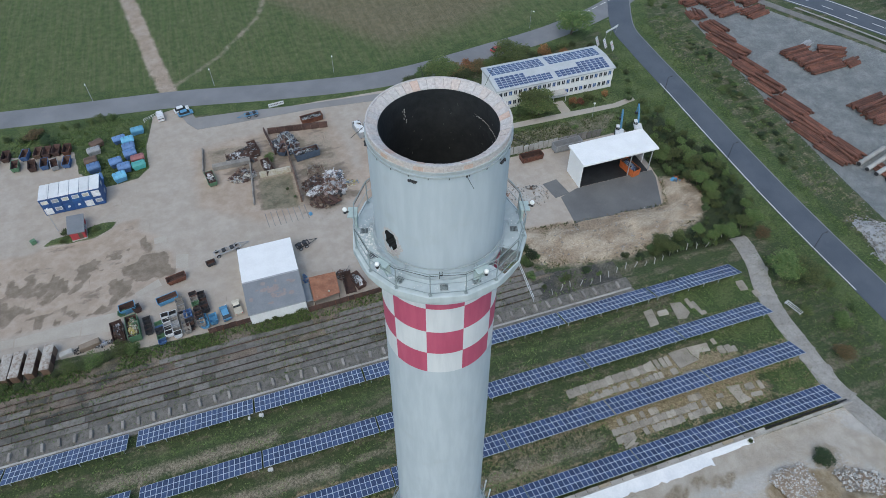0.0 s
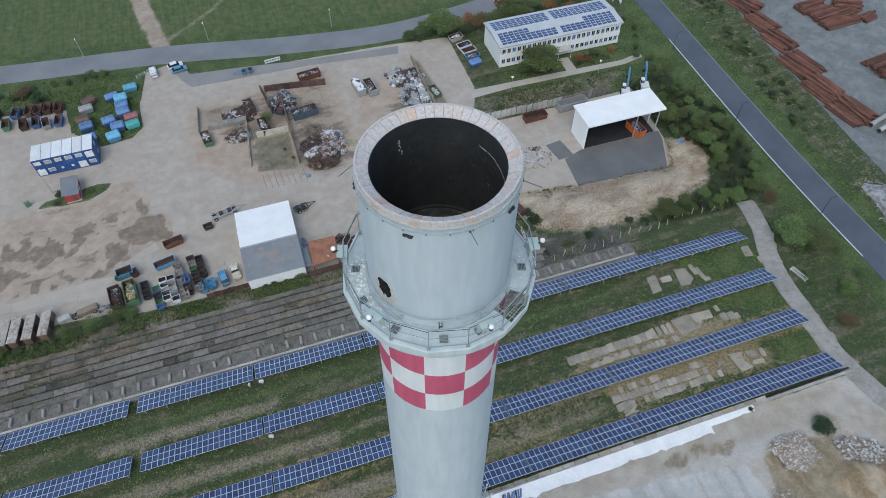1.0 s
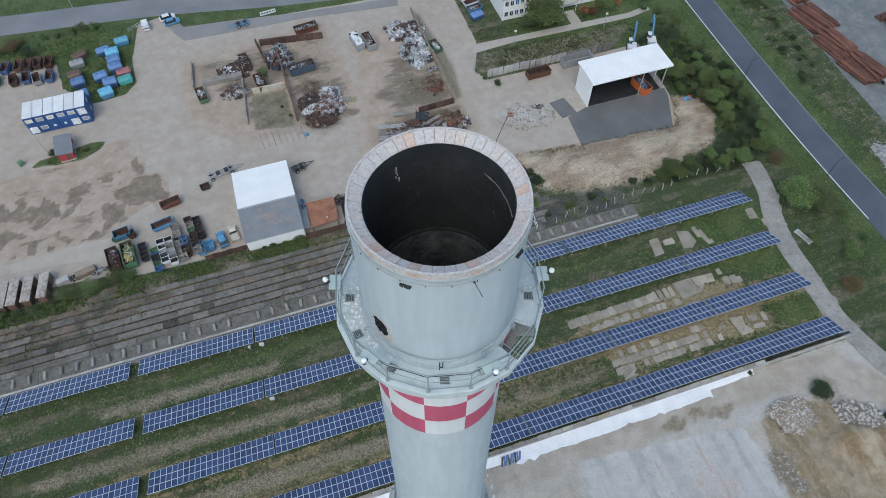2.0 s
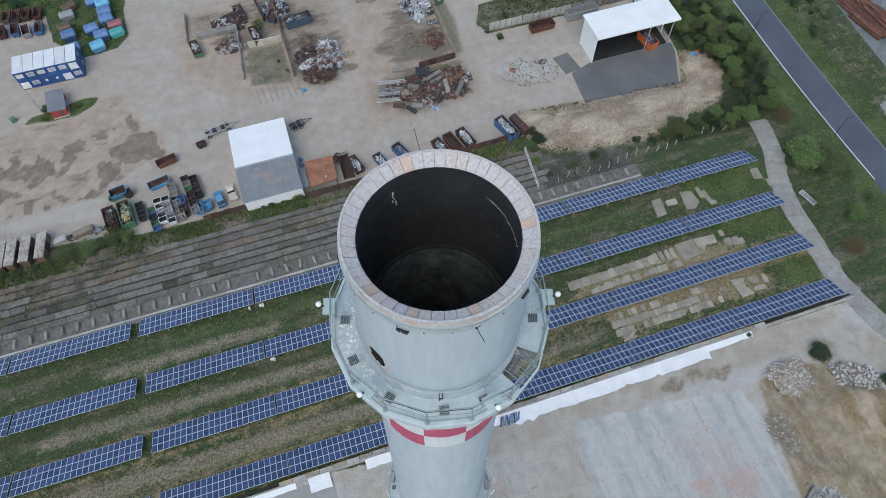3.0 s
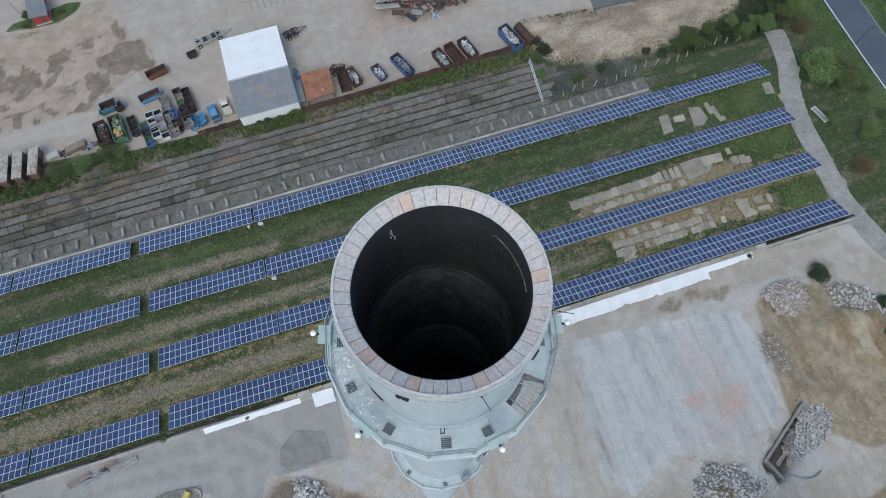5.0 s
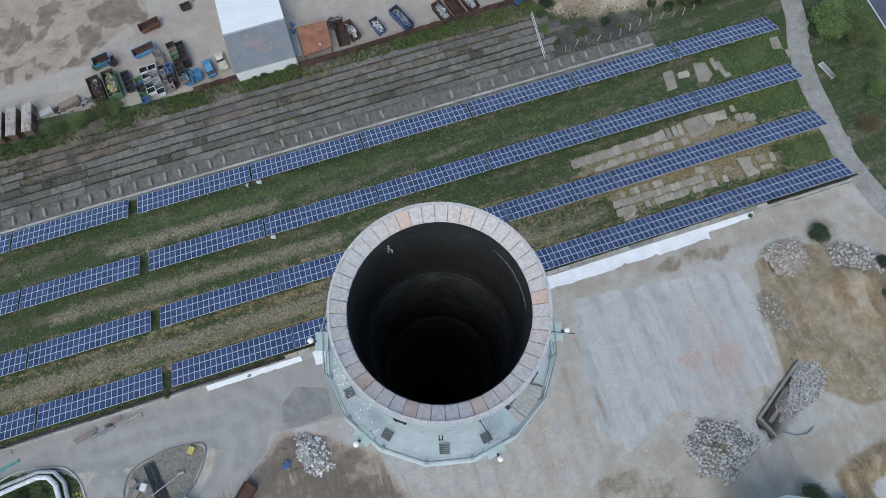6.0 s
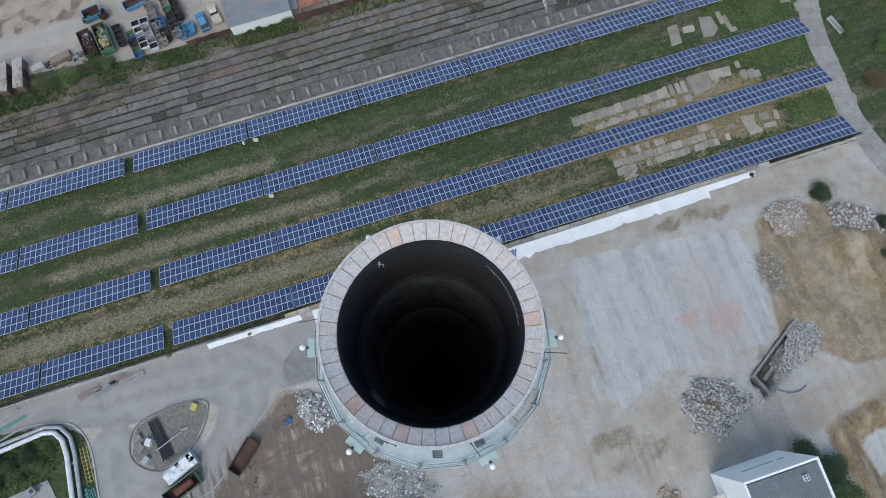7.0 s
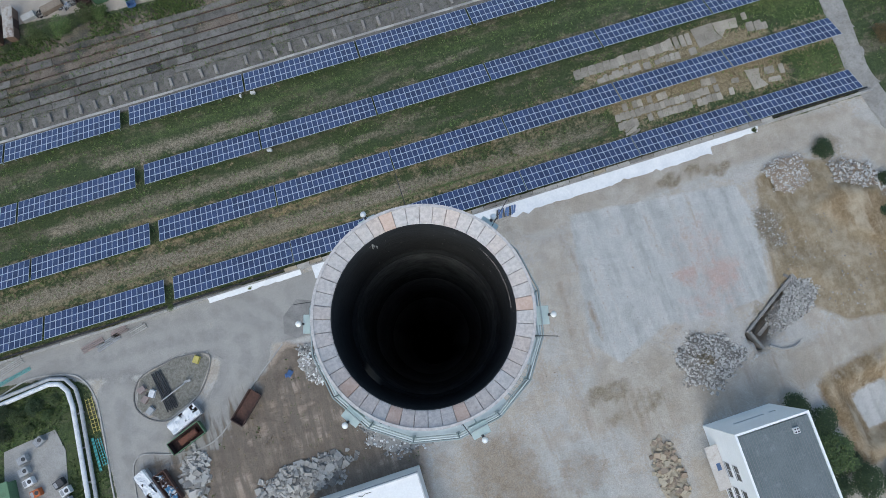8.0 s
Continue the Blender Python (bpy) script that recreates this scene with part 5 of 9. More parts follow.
def open_shed():
    """White sheet-metal shed, open to the apron."""
    x0, x1, y0, y1, h = 70.0, 91.1, 95.9, 103.2, 8.0
    o = thing("open_shed", "white sheet-metal shed with an open front and flat roof", "shed")
    part("wall", Build().box((x0 + 0.1, (y0 + y1) / 2, h / 2), (0.2, y1 - y0, h)), M_WHITE_SHEET, o)
    # rear wall drawn black: the shade inside is put into its colour
    part("wall", Build().box(((x0 + x1) / 2 + 0.1, y1 - 0.1, h / 2), (x1 - x0 - 0.4, 0.2, h)), M_SHADE_BLACK, o, "rear wall coloured black for the shade inside")
    part("wall", Build().box((x1 - 0.1, y1 - 1.8, h / 2), (0.2, 3.4, h)), M_WHITE_SHEET, o)
    part("roof", Build().box(((x0 + x1) / 2, (y0 + y1) / 2 - 0.2, h + 0.28), (x1 - x0 + 0.9, y1 - y0 + 1.5, 0.5), 0, None, 0.04), M_WHITE_SHEET, o)
    for x in (x1 - 0.3, (x0 + x1) / 2 + 4):
        part("post", Build().box((x, y0 + 0.3, h / 2), (0.22, 0.22, h)), M_GREY, o)
    for i in range(5):
        part("beam", Build().box((x0 + 2 + i * 4.3, (y0 + y1) / 2, h - 0.15), (0.18, y1 - y0 - 0.5, 0.3)), M_GREY, o)
    # the floor's black holds coal and the shade under the roof
    structure("shed_floor", Build().box(((x0 + x1) / 2, (y0 + y1) / 2, 0.0), (x1 - x0 - 0.5, y1 - y0 - 0.5, 0.12)), M_SHADE_BLACK, "concrete floor of the shed, black with coal and shade", "floor")


def hall():
    """Small hall: white roof slope behind, grey felt slope in front."""
    x0, x1, y0, y1, yr = -18.3, -6.0, 79.3, 99.1, 87.3
    o = thing("storage_hall", "small hall with white and grey roof slopes", "building")
    he, hr = 3.6, 4.9
    b = Build()
    t = 0.25
    b.box(((x0 + x1) / 2, y0 + t / 2, he / 2), (x1 - x0, t, he)).box(((x0 + x1) / 2, y1 - t / 2, he / 2), (x1 - x0, t, he))
    for x in (x0 + t / 2, x1 - t / 2):
        b.add([(x - t / 2, y0 + t, 0), (x - t / 2, y1 - t, 0), (x - t / 2, y1 - t, he), (x - t / 2, yr, hr - 0.1), (x - t / 2, y0 + t, he),
               (x + t / 2, y0 + t, 0), (x + t / 2, y1 - t, 0), (x + t / 2, y1 - t, he), (x + t / 2, yr, hr - 0.1), (x + t / 2, y0 + t, he)],
              [(4, 3, 2, 1, 0), (5, 6, 7, 8, 9), (0, 1, 6, 5), (1, 2, 7, 6), (2, 3, 8, 7), (3, 4, 9, 8), (4, 0, 5, 9)])
    part("wall", b, M_WHITE_WALL, o)
    for name, ya, za, yb, zb, m, lab in (("roof_slope", yr, hr, y1 + 0.3, he - 0.05, M_WHITE_SHEET, "white sheet roof slope"), ("roof_slope", y0 - 0.25, he - 0.05, yr, hr, M_GREY_ROOF, "grey felt roof slope with worn patches")):
        b = Build().add([(x0 - 0.2, ya, za), (x1 + 0.2, ya, za), (x1 + 0.2, yb, zb), (x0 - 0.2, yb, zb), (x0 - 0.2, ya, za + 0.16), (x1 + 0.2, ya, za + 0.16), (x1 + 0.2, yb, zb + 0.16), (x0 - 0.2, yb, zb + 0.16)],
                         [(0, 3, 2, 1), (4, 5, 6, 7), (0, 1, 5, 4), (1, 2, 6, 5), (2, 3, 7, 6), (3, 0, 4, 7)])
        slope = part(name, b, m, o, lab)
    rng = random.Random(8)
    primer = mat("red_grey_primer", (0.215, 0.185, 0.18), (0.28, 0.235, 0.225), 5, 1.0, 0.9)
    for i in range(26):
        x, y = rng.gauss(-12.0, 2.0), rng.gauss(83.4, 1.0)
        z = he + (y - y0 + 0.25) / (yr - y0 + 0.25) * (hr - he + 0.05) + 0.118
        w, l = rng.uniform(0.5, 2.2), rng.uniform(0.3, 1.4)
        k = (hr - he + 0.05) / (yr - y0 + 0.25)
        z += 0.0025 * i
        pts = [(rng.uniform(0.6, 1) * w / 2 * math.cos(t), rng.uniform(0.6, 1) * l / 2 * math.sin(t)) for t in (0.3, 1.1, 2.0, 2.8, 3.6, 4.4, 5.3)]
        part("worn_patch", Build().add([(x + p, y + q, z + k * q) for p, q in pts], [tuple(range(7))]), primer, slope)
    part("ridge_cap", Build().box(((x0 + x1) / 2, yr, hr + 0.17), (x1 - x0 + 0.4, 0.35, 0.07)), M_GREY, o)
    part("gutter", Build().tube((x0, y0 - 0.3, he - 0.05), (x1, y0 - 0.3, he - 0.05), 0.09), M_GREY, o)
    part("downpipe", Build().tube((x1 + 0.08, y0 - 0.1, 0), (x1 + 0.08, y0 - 0.1, he), 0.06), M_WHITE, o)
    part("door", Build().box((x0 - 0.05, 92, 1.6), (0.1, 3.6, 3.2)), M_GREY, o, "grey sliding door")
    part("flue_box", Build().box((x0 - 0.35, 94.8, 1.0), (0.5, 1.2, 1.4), 0, None, 0.03), M_WHITE, o, "white cabinet on the wall")


def site_office():
    """Two storeys of blue site cabins."""
    x0, y0 = -63.7, 130.9
    o = thing("site_cabins", "blue two-storey stack of site office cabins", "cabin")
    L, D, h = 14.6, 5.9, 2.62
    for s in range(2):
        for i in range(6):
            w = L / 6
            c = (x0 + (i + 0.5) * w, y0 + D / 2, s * h + h / 2 + 0.05)
            cab = part("cabin", Build().box(c, (w - 0.03, D, h - 0.04), 0, None, 0.05), M_BLUE, o)
            fx, fz = c[0], c[2]
            if (s, i) in ((0, 0), (0, 4), (1, 5)):
                part("white_panel", Build().box((fx, y0 - 0.04, fz - 0.05), (1.9, 0.06, 1.9), 0, None, 0.01), M_WHITE, cab, "white entrance panel")
            elif (s, i) in ((0, 2), (0, 3)):
                part("pane", Build().box((fx, y0 - 0.03, fz + 0.2), (0.6, 0.05, 0.6)), M_WHITE, cab)
            else:
                w2 = Build().box((fx, y0 - 0.03, fz + 0.25), (1.6, 0.06, 1.1))
                part("window_frame", w2, M_WHITE, cab)
                part("pane", Build().box((fx, y0 - 0.07, fz + 0.25), (1.35, 0.02, 0.85)), M_GREY if i % 2 else M_CREAM, cab, "lowered pale blind behind glass")
            if s:
                part("roof", Build().box((c[0], y0 + D / 2, 2 * h + 0.11), (w - 0.10, D - 0.06, 0.12), 0, None, 0.03), mat("cabin_roof", (0.58, 0.59, 0.59), (0.68, 0.69, 0.69), 4, 0.6, 0.5, bump=0.05, vary=0.08) if i == 0 else bpy.data.materials["cabin_roof"], cab)
    for z in (1.3, 3.9):
        part("window_frame", Build().box((x0 + L + 0.02, y0 + 3.5, z + 0.2), (0.05, 1.3, 1.0)), M_GREY, o)
    for k in range(3):
        part("roof_strip", Build().box((x0 + 2 + 4.9 * k, y0 + D / 2, 2 * h + 0.19), (0.18, D - 0.3, 0.05)), M_WHITE, o)


def hut():
    o = thing("weighbridge_hut", "small red hut with a grey felt roof", "hut", pose(-55.5, 122.3, 0, 0, 0, 4))
    part("wall", Build().box((0, 0, 1.25), (3.3, 6.0, 2.5), 0, None, 0.02), M_RED, o)
    part("roof", Build().add([(-1.95, -3.4, 2.75), (1.95, -3.4, 2.35), (1.95, 3.4, 2.35), (-1.95, 3.4, 2.75), (-1.95, -3.4, 2.95), (1.95, -3.4, 2.55), (1.95, 3.4, 2.55), (-1.95, 3.4, 2.95)],
                             [(3, 2, 1, 0), (4, 5, 6, 7), (0, 1, 5, 4), (1, 2, 6, 5), (2, 3, 7, 6), (3, 0, 4, 7)]), M_GREY_ROOF, o)
    part("plinth", Build().box((0, 0, 0.1), (3.5, 6.2, 0.3)), M_CONCRETE, o)
    part("door", Build().box((0.6, -3.02, 1.15), (0.9, 0.06, 2.0)), M_BROWN, o)
    window_unit(o, 1.67, 0, 1.5, 1.6, 0.9, 90)


def east_house():
    """Tall white works building by the pit."""
    x0, x1, y0, y1, h = 39.9, 52.6, -54.0, -27.7, 12.6
    o = thing("works_building", "tall white works building with ribbed grey flat roof", "building")
    b = Build()
    t = 0.35
    cx, cy = (x0 + x1) / 2, (y0 + y1) / 2
    for z0, z1 in ((0, 5.6), (6.5, h + 0.35)):
        b.box((cx, y1 - t / 2, (z0 + z1) / 2), (x1 - x0, t, z1 - z0))
    for xa, xb in ((x0, x0 + 3.0), (x0 + 8.6, x0 + 9.4), (x0 + 10.6, x1)):
        b.box(((xa + xb) / 2, y1 - t / 2, 6.05), (xb - xa, t, 0.9))
    b.box((x0 + t / 2, cy - t / 2, h / 2 + 0.17), (t, y1 - y0 - t, h + 0.35)).box((x1 - t / 2, cy - t / 2, h / 2 + 0.17), (t, y1 - y0 - t, h + 0.35)).box((cx, y0 + t / 2, h / 2), (x1 - x0 - 2 * t, t, h))
    part("wall", b, M_BRIGHT_WALL, o)
    part("pane", Build().box((x0 + 5.8, y1 - 0.25, 6.05), (5.6, 0.06, 0.9)), M_GLASS_DARK, o, "dark strip window")
    part("pane", Build().box((x0 + 10, y1 - 0.25, 6.05), (1.2, 0.06, 0.9)), M_GLASS_DARK, o)
    roof = part("roof", Build().box((cx, cy - 0.2, h), (x1 - x0 - 2 * t - 0.02, y1 - y0 - 2 * t - 0.02, 0.2)), mat("dark_roof_sheet", (0.105, 0.13, 0.135), (0.155, 0.185, 0.19), 4, 0.25, 0.6, bump=0.1, stain=(0.30, 0.33, 0.335), amount=0.4), o, "dark grey ribbed roof sheeting")
    rib = Build().box((0, 0, 0), (0.06, y1 - y0 - 0.8, 0.06)).mesh("roof_rib", M_GREY_ROOF)
    for i in range(22):
        part("roof_rib", rib, None, roof, "", pose(x0 + 0.9 + i * (x1 - x0 - 1.8) / 21, cy - 0.2, h + 0.13))
    v = part("roof_fan", Build().box((x0 + 9.6, y1 - 2.3, h + 0.35), (0.95, 0.95, 0.5), 0, None, 0.04), M_WHITE, roof, "white four-fan roof ventilator")
    for i in (-1, 1):
        for j in (-1, 1):
            # black disc stands for the shade within each opening
            part("fan_opening", Build().tube((x0 + 9.6 + i * 0.22, y1 - 2.3 + j * 0.22, h + 0.59), (x0 + 9.6 + i * 0.22, y1 - 2.3 + j * 0.22, h + 0.62), 0.15, 10), M_SHADE_BLACK, v)
    # west side: glazed strip, canopy
    for j in range(4):
        for z in (2.0, 5.2, 8.4):
            window_unit(o, x0 - 0.02, y1 - 7.0 - j * 4.2, z, 2.6, 1.7, -90)
    part("canopy", Build().box((x0 - 1.2, y1 - 6.5, 3.6), (2.2, 7.5, 0.2), 0, None, 0.02), mat("rust_streaked_panel", (0.46, 0.43, 0.40), (0.58, 0.56, 0.54), 3, 0.4, 0.7, stain=(0.30, 0.22, 0.17), amount=0.5), o, "rust-streaked pale canopy panel")
    part("canopy_sign", Build().box((x0 - 1.0, y1 - 6.4, 3.74), (0.7, 1.2, 0.06)), M_MID_BLUE, o)


def south_house():
    x0, x1, y0, y1, h = -29.5, -10.0, -40.0, -18.8, 6.8
    o = thing("low_white_hall", "low white hall with a pale flat roof", "building")
    cx, cy = (x0 + x1) / 2, (y0 + y1) / 2
    part("wall", Build().box((cx, y1 - 0.15, h / 2), (x1 - x0, 0.3, h)).box((x0 + 0.15, cy - 0.15, h / 2), (0.3, y1 - y0 - 0.3, h)).box((x1 - 0.15, cy - 0.15, h / 2), (0.3, y1 - y0 - 0.3, h)), M_WHITE_WALL, o)
    part("roof", Build().box((cx, cy, h + 0.08), (x1 - x0 - 0.1, y1 - y0 - 0.1, 0.2), 0, None, 0.03), M_WHITE_SHEET, o)
    part("parapet", Build().box((cx, y1 - 0.1, h + 0.3), (x1 - x0, 0.2, 0.3)).box((x1 - 0.1, cy - 0.1, h + 0.3), (0.2, y1 - y0 - 0.2, 0.3)), M_WHITE, o)
    part("gutter", Build().tube((x0, y1 + 0.06, h - 0.1), (x1, y1 + 0.06, h - 0.1), 0.07), M_GREY, o)
    part("cable", Build().pipe([(-20.5, y1 - 0.6, h + 0.2), (-19.8, y1 - 0.9, h + 0.45), (-19.2, y1 - 0.6, h + 0.5), (-18.2, y1 - 0.7, h + 0.2)], 0.04), M_DARK_STEEL, o)


office_block()
open_shed()
hall()
site_office()
hut()
east_house()
south_house()


# ---------------------------------------------------------------- loose things
def scrap(name, label, rng, cx, cy, rx, ry, h, count, mats, size=(0.3, 1.4), z0=0.0, rot=0.0, category="scrap heap"):
    """A heap of bent sheets, bars and lumps."""
    b = Build()
    ca, sa = math.cos(radians(rot)), math.sin(radians(rot))
    heap = category == "scrap heap" and h > 0.9
    tint = len(mats)
    for i in range(count * (3 if heap else 2)):
        r, t = math.sqrt(rng.random()), rng.uniform(0, 6.283)
        wob = 1 + 0.4 * noise.noise((math.cos(t) * 1.6, math.sin(t) * 1.6, cx)) if heap else 1
        u, v = rx * r * wob * math.cos(t), ry * r * wob * math.sin(t)
        top = h * max(0.05, 1 - r ** 1.6) * (0.65 + 0.6 * noise.noise((u * 0.5, v * 0.5, cx)))
        z = z0 + max(0.04, top * rng.uniform(0.7, 1.0))
        s = rng.uniform(*size) * (0.3 + 0.8 * rng.random() ** 2.5)
        k = min(tint - 1, max(0, int(tint * (0.5 + 0.9 * noise.noise((u * 0.45, v * 0.45, cy)) + rng.gauss(0, 0.24)))))
        m = Matrix.Translation((cx + u * ca - v * sa, cy + u * sa + v * ca, z)) @ Euler((rng.gauss(0, 0.5), rng.gauss(0, 0.5), rng.uniform(0, 6.28))).to_matrix().to_4x4()
        kind = rng.random()
        if kind < 0.42:
            b.add([(-s / 2, -s * 0.3, 0), (s / 2, -s * 0.35, 0.1 * s), (s * 0.4, s * 0.3, -0.05 * s), (-s * 0.5, s * 0.25, 0.15 * s), (0, 0, 0.2 * s)], [(0, 1, 4), (1, 2, 4), (2, 3, 4), (3, 0, 4)], k, m)
        elif kind < 0.80:
            b.box((0, 0, 0), (s * 2.4, 0.05 + 0.06 * rng.random(), 0.07), k, m)
        else:
            b.box((0, 0, 0), (s * 0.7, s * 0.5, s * 0.4), k, m)
    if heap:
        n = 24
        vs = [(cx, cy, z0 + h * 0.6)] + [(cx + (rx * math.cos(t) * ca - ry * math.sin(t) * sa) * f, cy + (rx * math.cos(t) * sa + ry * math.sin(t) * ca) * f, z0 + hh) for f, hh in ((0.5, h * 0.4), (0.85, -0.1)) for t in (2 * math.pi * i / n for i in range(n))]
        b.add(vs, [(0, 1 + i, 1 + (i + 1) % n) for i in range(n)] + [(1 + i, 1 + n + i, 1 + n + (i + 1) % n, 1 + (i + 1) % n) for i in range(n)], tint)
        mats = mats + [M_RUST_DULL]
    return tagged(part(name, b, mats), label, category, "", "stuff")


def rubble(label, rng, cx, cy, rx, ry, h, count, mats, size=(0.15, 0.7), flat=0.6, rot=0.0, z0=0.0):
    """Broken stones over a low uneven mound."""
    b = Build()
    ca, sa = math.cos(radians(rot)), math.sin(radians(rot))
    rim = lambda t: 1 + 0.40 * noise.noise((math.cos(t) * 2, math.sin(t) * 2, cx)) + 0.12 * noise.noise((math.cos(t) * 6, math.sin(t) * 6, cy))
    spot = lambda u, v: (cx + u * ca - v * sa, cy + u * sa + v * ca)
    for i in range(count):
        r, t = math.sqrt(rng.random()) * rng.choice((1, 1, 1, 1.12)), rng.uniform(0, 6.283)
        u, v = rx * r * rim(t) * math.cos(t), ry * r * rim(t) * math.sin(t)
        s = rng.uniform(*size) * (0.6 + 0.6 * rng.random() ** 2)
        z = z0 + h * max(0, 1 - r ** 1.5) * (0.85 + 0.3 * noise.noise((u * 0.6, v * 0.6, 3))) + 0.1 * s
        b.rock((*spot(u, v), z), (s, s * rng.uniform(0.5, 1), s * flat), rng, rng.randrange(len(mats)))
    if h > 0.4:
        n = 26
        vs = [(cx, cy, z0 + h * 0.75)]
        for f, hh in ((0.35, h * 0.58), (0.7, h * 0.24), (0.98, -0.1)):
            for i in range(n):
                t = 2 * math.pi * i / n
                vs.append((*spot(rx * f * rim(t) * math.cos(t), ry * f * rim(t) * math.sin(t)), z0 + hh))
        b.add(vs, [(0, 1 + i, 1 + (i + 1) % n) for i in range(n)] + [(1 + k * n + i, 1 + k * n + n + i, 1 + k * n + n + (i + 1) % n, 1 + k * n + (i + 1) % n) for k in range(2) for i in range(n)], len(mats) - 1)
    return tagged(part("rubble_pile", b, mats), label, "rubble", "", "stuff")


def skip(x, y, turn, l, w, h, m, label, flare=0.25, ribs=4, inner=None, category="container", group=""):
    """An open steel container with ribbed, slightly flared sides."""
    o = thing("skip_container", label, category, pose(x, y, 0.0, 0, 0, turn), group)
    t = 0.08
    bt, tp = (l / 2 - flare, w / 2 - flare * 0.3), (l / 2, w / 2)
    z0 = 0.18
    q = lambda s, z: [(-s[0], -s[1], z), (s[0], -s[1], z), (s[0], s[1], z), (-s[0], s[1], z)]
    ins = lambda s: (s[0] - t, s[1] - t)
    vs = q(bt, z0) + q(tp, h) + q(ins(tp), h) + q(ins(bt), z0 + t)
    fs = [(3, 2, 1, 0)] + [(i, (i + 1) % 4, 4 + (i + 1) % 4, 4 + i) for i in range(4)] + [(4 + i, 4 + (i + 1) % 4, 8 + (i + 1) % 4, 8 + i) for i in range(4)]
    b = Build().add(vs, fs).add(vs, [(8 + i, 8 + (i + 1) % 4, 12 + (i + 1) % 4, 12 + i) for i in range(4)] + [(12, 13, 14, 15)], 1)
    part("body", b, [m, inner or M_RUST_DULL], o)
    for s in (-1, 1):
        part("top_rail", Build().box((0, s * tp[1], h), (l, 0.12, 0.12)), m, o)
        part("skid", Build().box((0, s * w * 0.28, 0.09), (l - 2 * flare, 0.14, 0.18)), M_DARK_STEEL, o)
        for i in range(ribs):
            u = (i + 0.5) / ribs - 0.5
            part("rib", Build().add([(u * 2 * bt[0] - 0.05, s * bt[1], z0), (u * 2 * bt[0] + 0.05, s * bt[1], z0), (u * 2 * tp[0] + 0.05, s * tp[1], h), (u * 2 * tp[0] - 0.05, s * tp[1], h),
                                     (u * 2 * bt[0] - 0.05, s * (bt[1] + 0.08), z0), (u * 2 * bt[0] + 0.05, s * (bt[1] + 0.08), z0), (u * 2 * tp[0] + 0.05, s * (tp[1] + 0.08), h), (u * 2 * tp[0] - 0.05, s * (tp[1] + 0.08), h)],
                                    [(4, 5, 6, 7), (0, 4, 7, 3), (1, 2, 6, 5), (0, 1, 5, 4), (3, 7, 6, 2)]), m, o)
    for s in (-1, 1):
        part("end_rail", Build().box((s * tp[0], 0, h), (0.12, w - 0.13, 0.12)), m, o)
    return o


def lidded_bin(m, lid):
    """A closed container with a gabled lid and sloping ends."""
    o = thing("lidded_container", "closed waste container with a gabled steel lid", "container")
    b = Build().add([(-1.5, -0.8, 0.1), (1.5, -0.8, 0.1), (1.5, 0.8, 0.1), (-1.5, 0.8, 0.1), (-1.85, -0.95, 1.1), (1.85, -0.95, 1.1), (1.85, 0.95, 1.1), (-1.85, 0.95, 1.1)],
                    [(3, 2, 1, 0), (0, 1, 5, 4), (1, 2, 6, 5), (2, 3, 7, 6), (3, 0, 4, 7), (4, 5, 6, 7)])
    part("body", b, m, o)
    arch = [(-1.0, 1.12), (-0.92, 1.38), (-0.5, 1.66), (0.0, 1.74), (0.5, 1.66), (0.92, 1.38), (1.0, 1.12)]
    n = len(arch)
    ends = [(-1.9, 1.0), (-1.55, 0.97), (0.0, 1.0), (1.55, 0.97), (1.9, 1.0)]
    b = Build().add([(x, y * (0.86 if abs(x) > 1.8 else 1.0), 1.12 + (z - 1.12) * (0.55 if abs(x) > 1.8 else k)) for x, k in ends for y, z in arch],
                    [(i * n + j, (i + 1) * n + j, (i + 1) * n + j + 1, i * n + j + 1) for i in range(4) for j in range(n - 1)] + [tuple(range(n)), tuple(range(5 * n - 1, 4 * n - 1, -1))])
    part("lid", b, lid, o)
    for x in (-0.75, 0.75):
        part("lid_seam", Build().box((x, 0, 1.74), (0.06, 0.9, 0.05)), M_DARK_STEEL, o)
    for s in (-1, 1):
        part("lifting_lug", Build().tube((s * 0.9, -0.98, 0.7), (s * 0.9, -1.12, 0.7), 0.06), M_DARK_STEEL, o)
        part("lifting_lug", Build().tube((s * 0.9, 0.98, 0.7), (s * 0.9, 1.12, 0.7), 0.06), M_DARK_STEEL, o)
    return o


def wheel_set(o, xs, w, r):
    for x in xs:
        for s in (-1, 1):
            wl = part("wheel", Build().tube((x, s * (w / 2 - 0.2), r), (x, s * (w / 2), r), r, 14), M_RUBBER, o)
            part("rim", Build().tube((x, s * (w / 2 - 0.02), r), (x, s * (w / 2 + 0.01), r), r * 0.6, 10), M_GREY, wl)


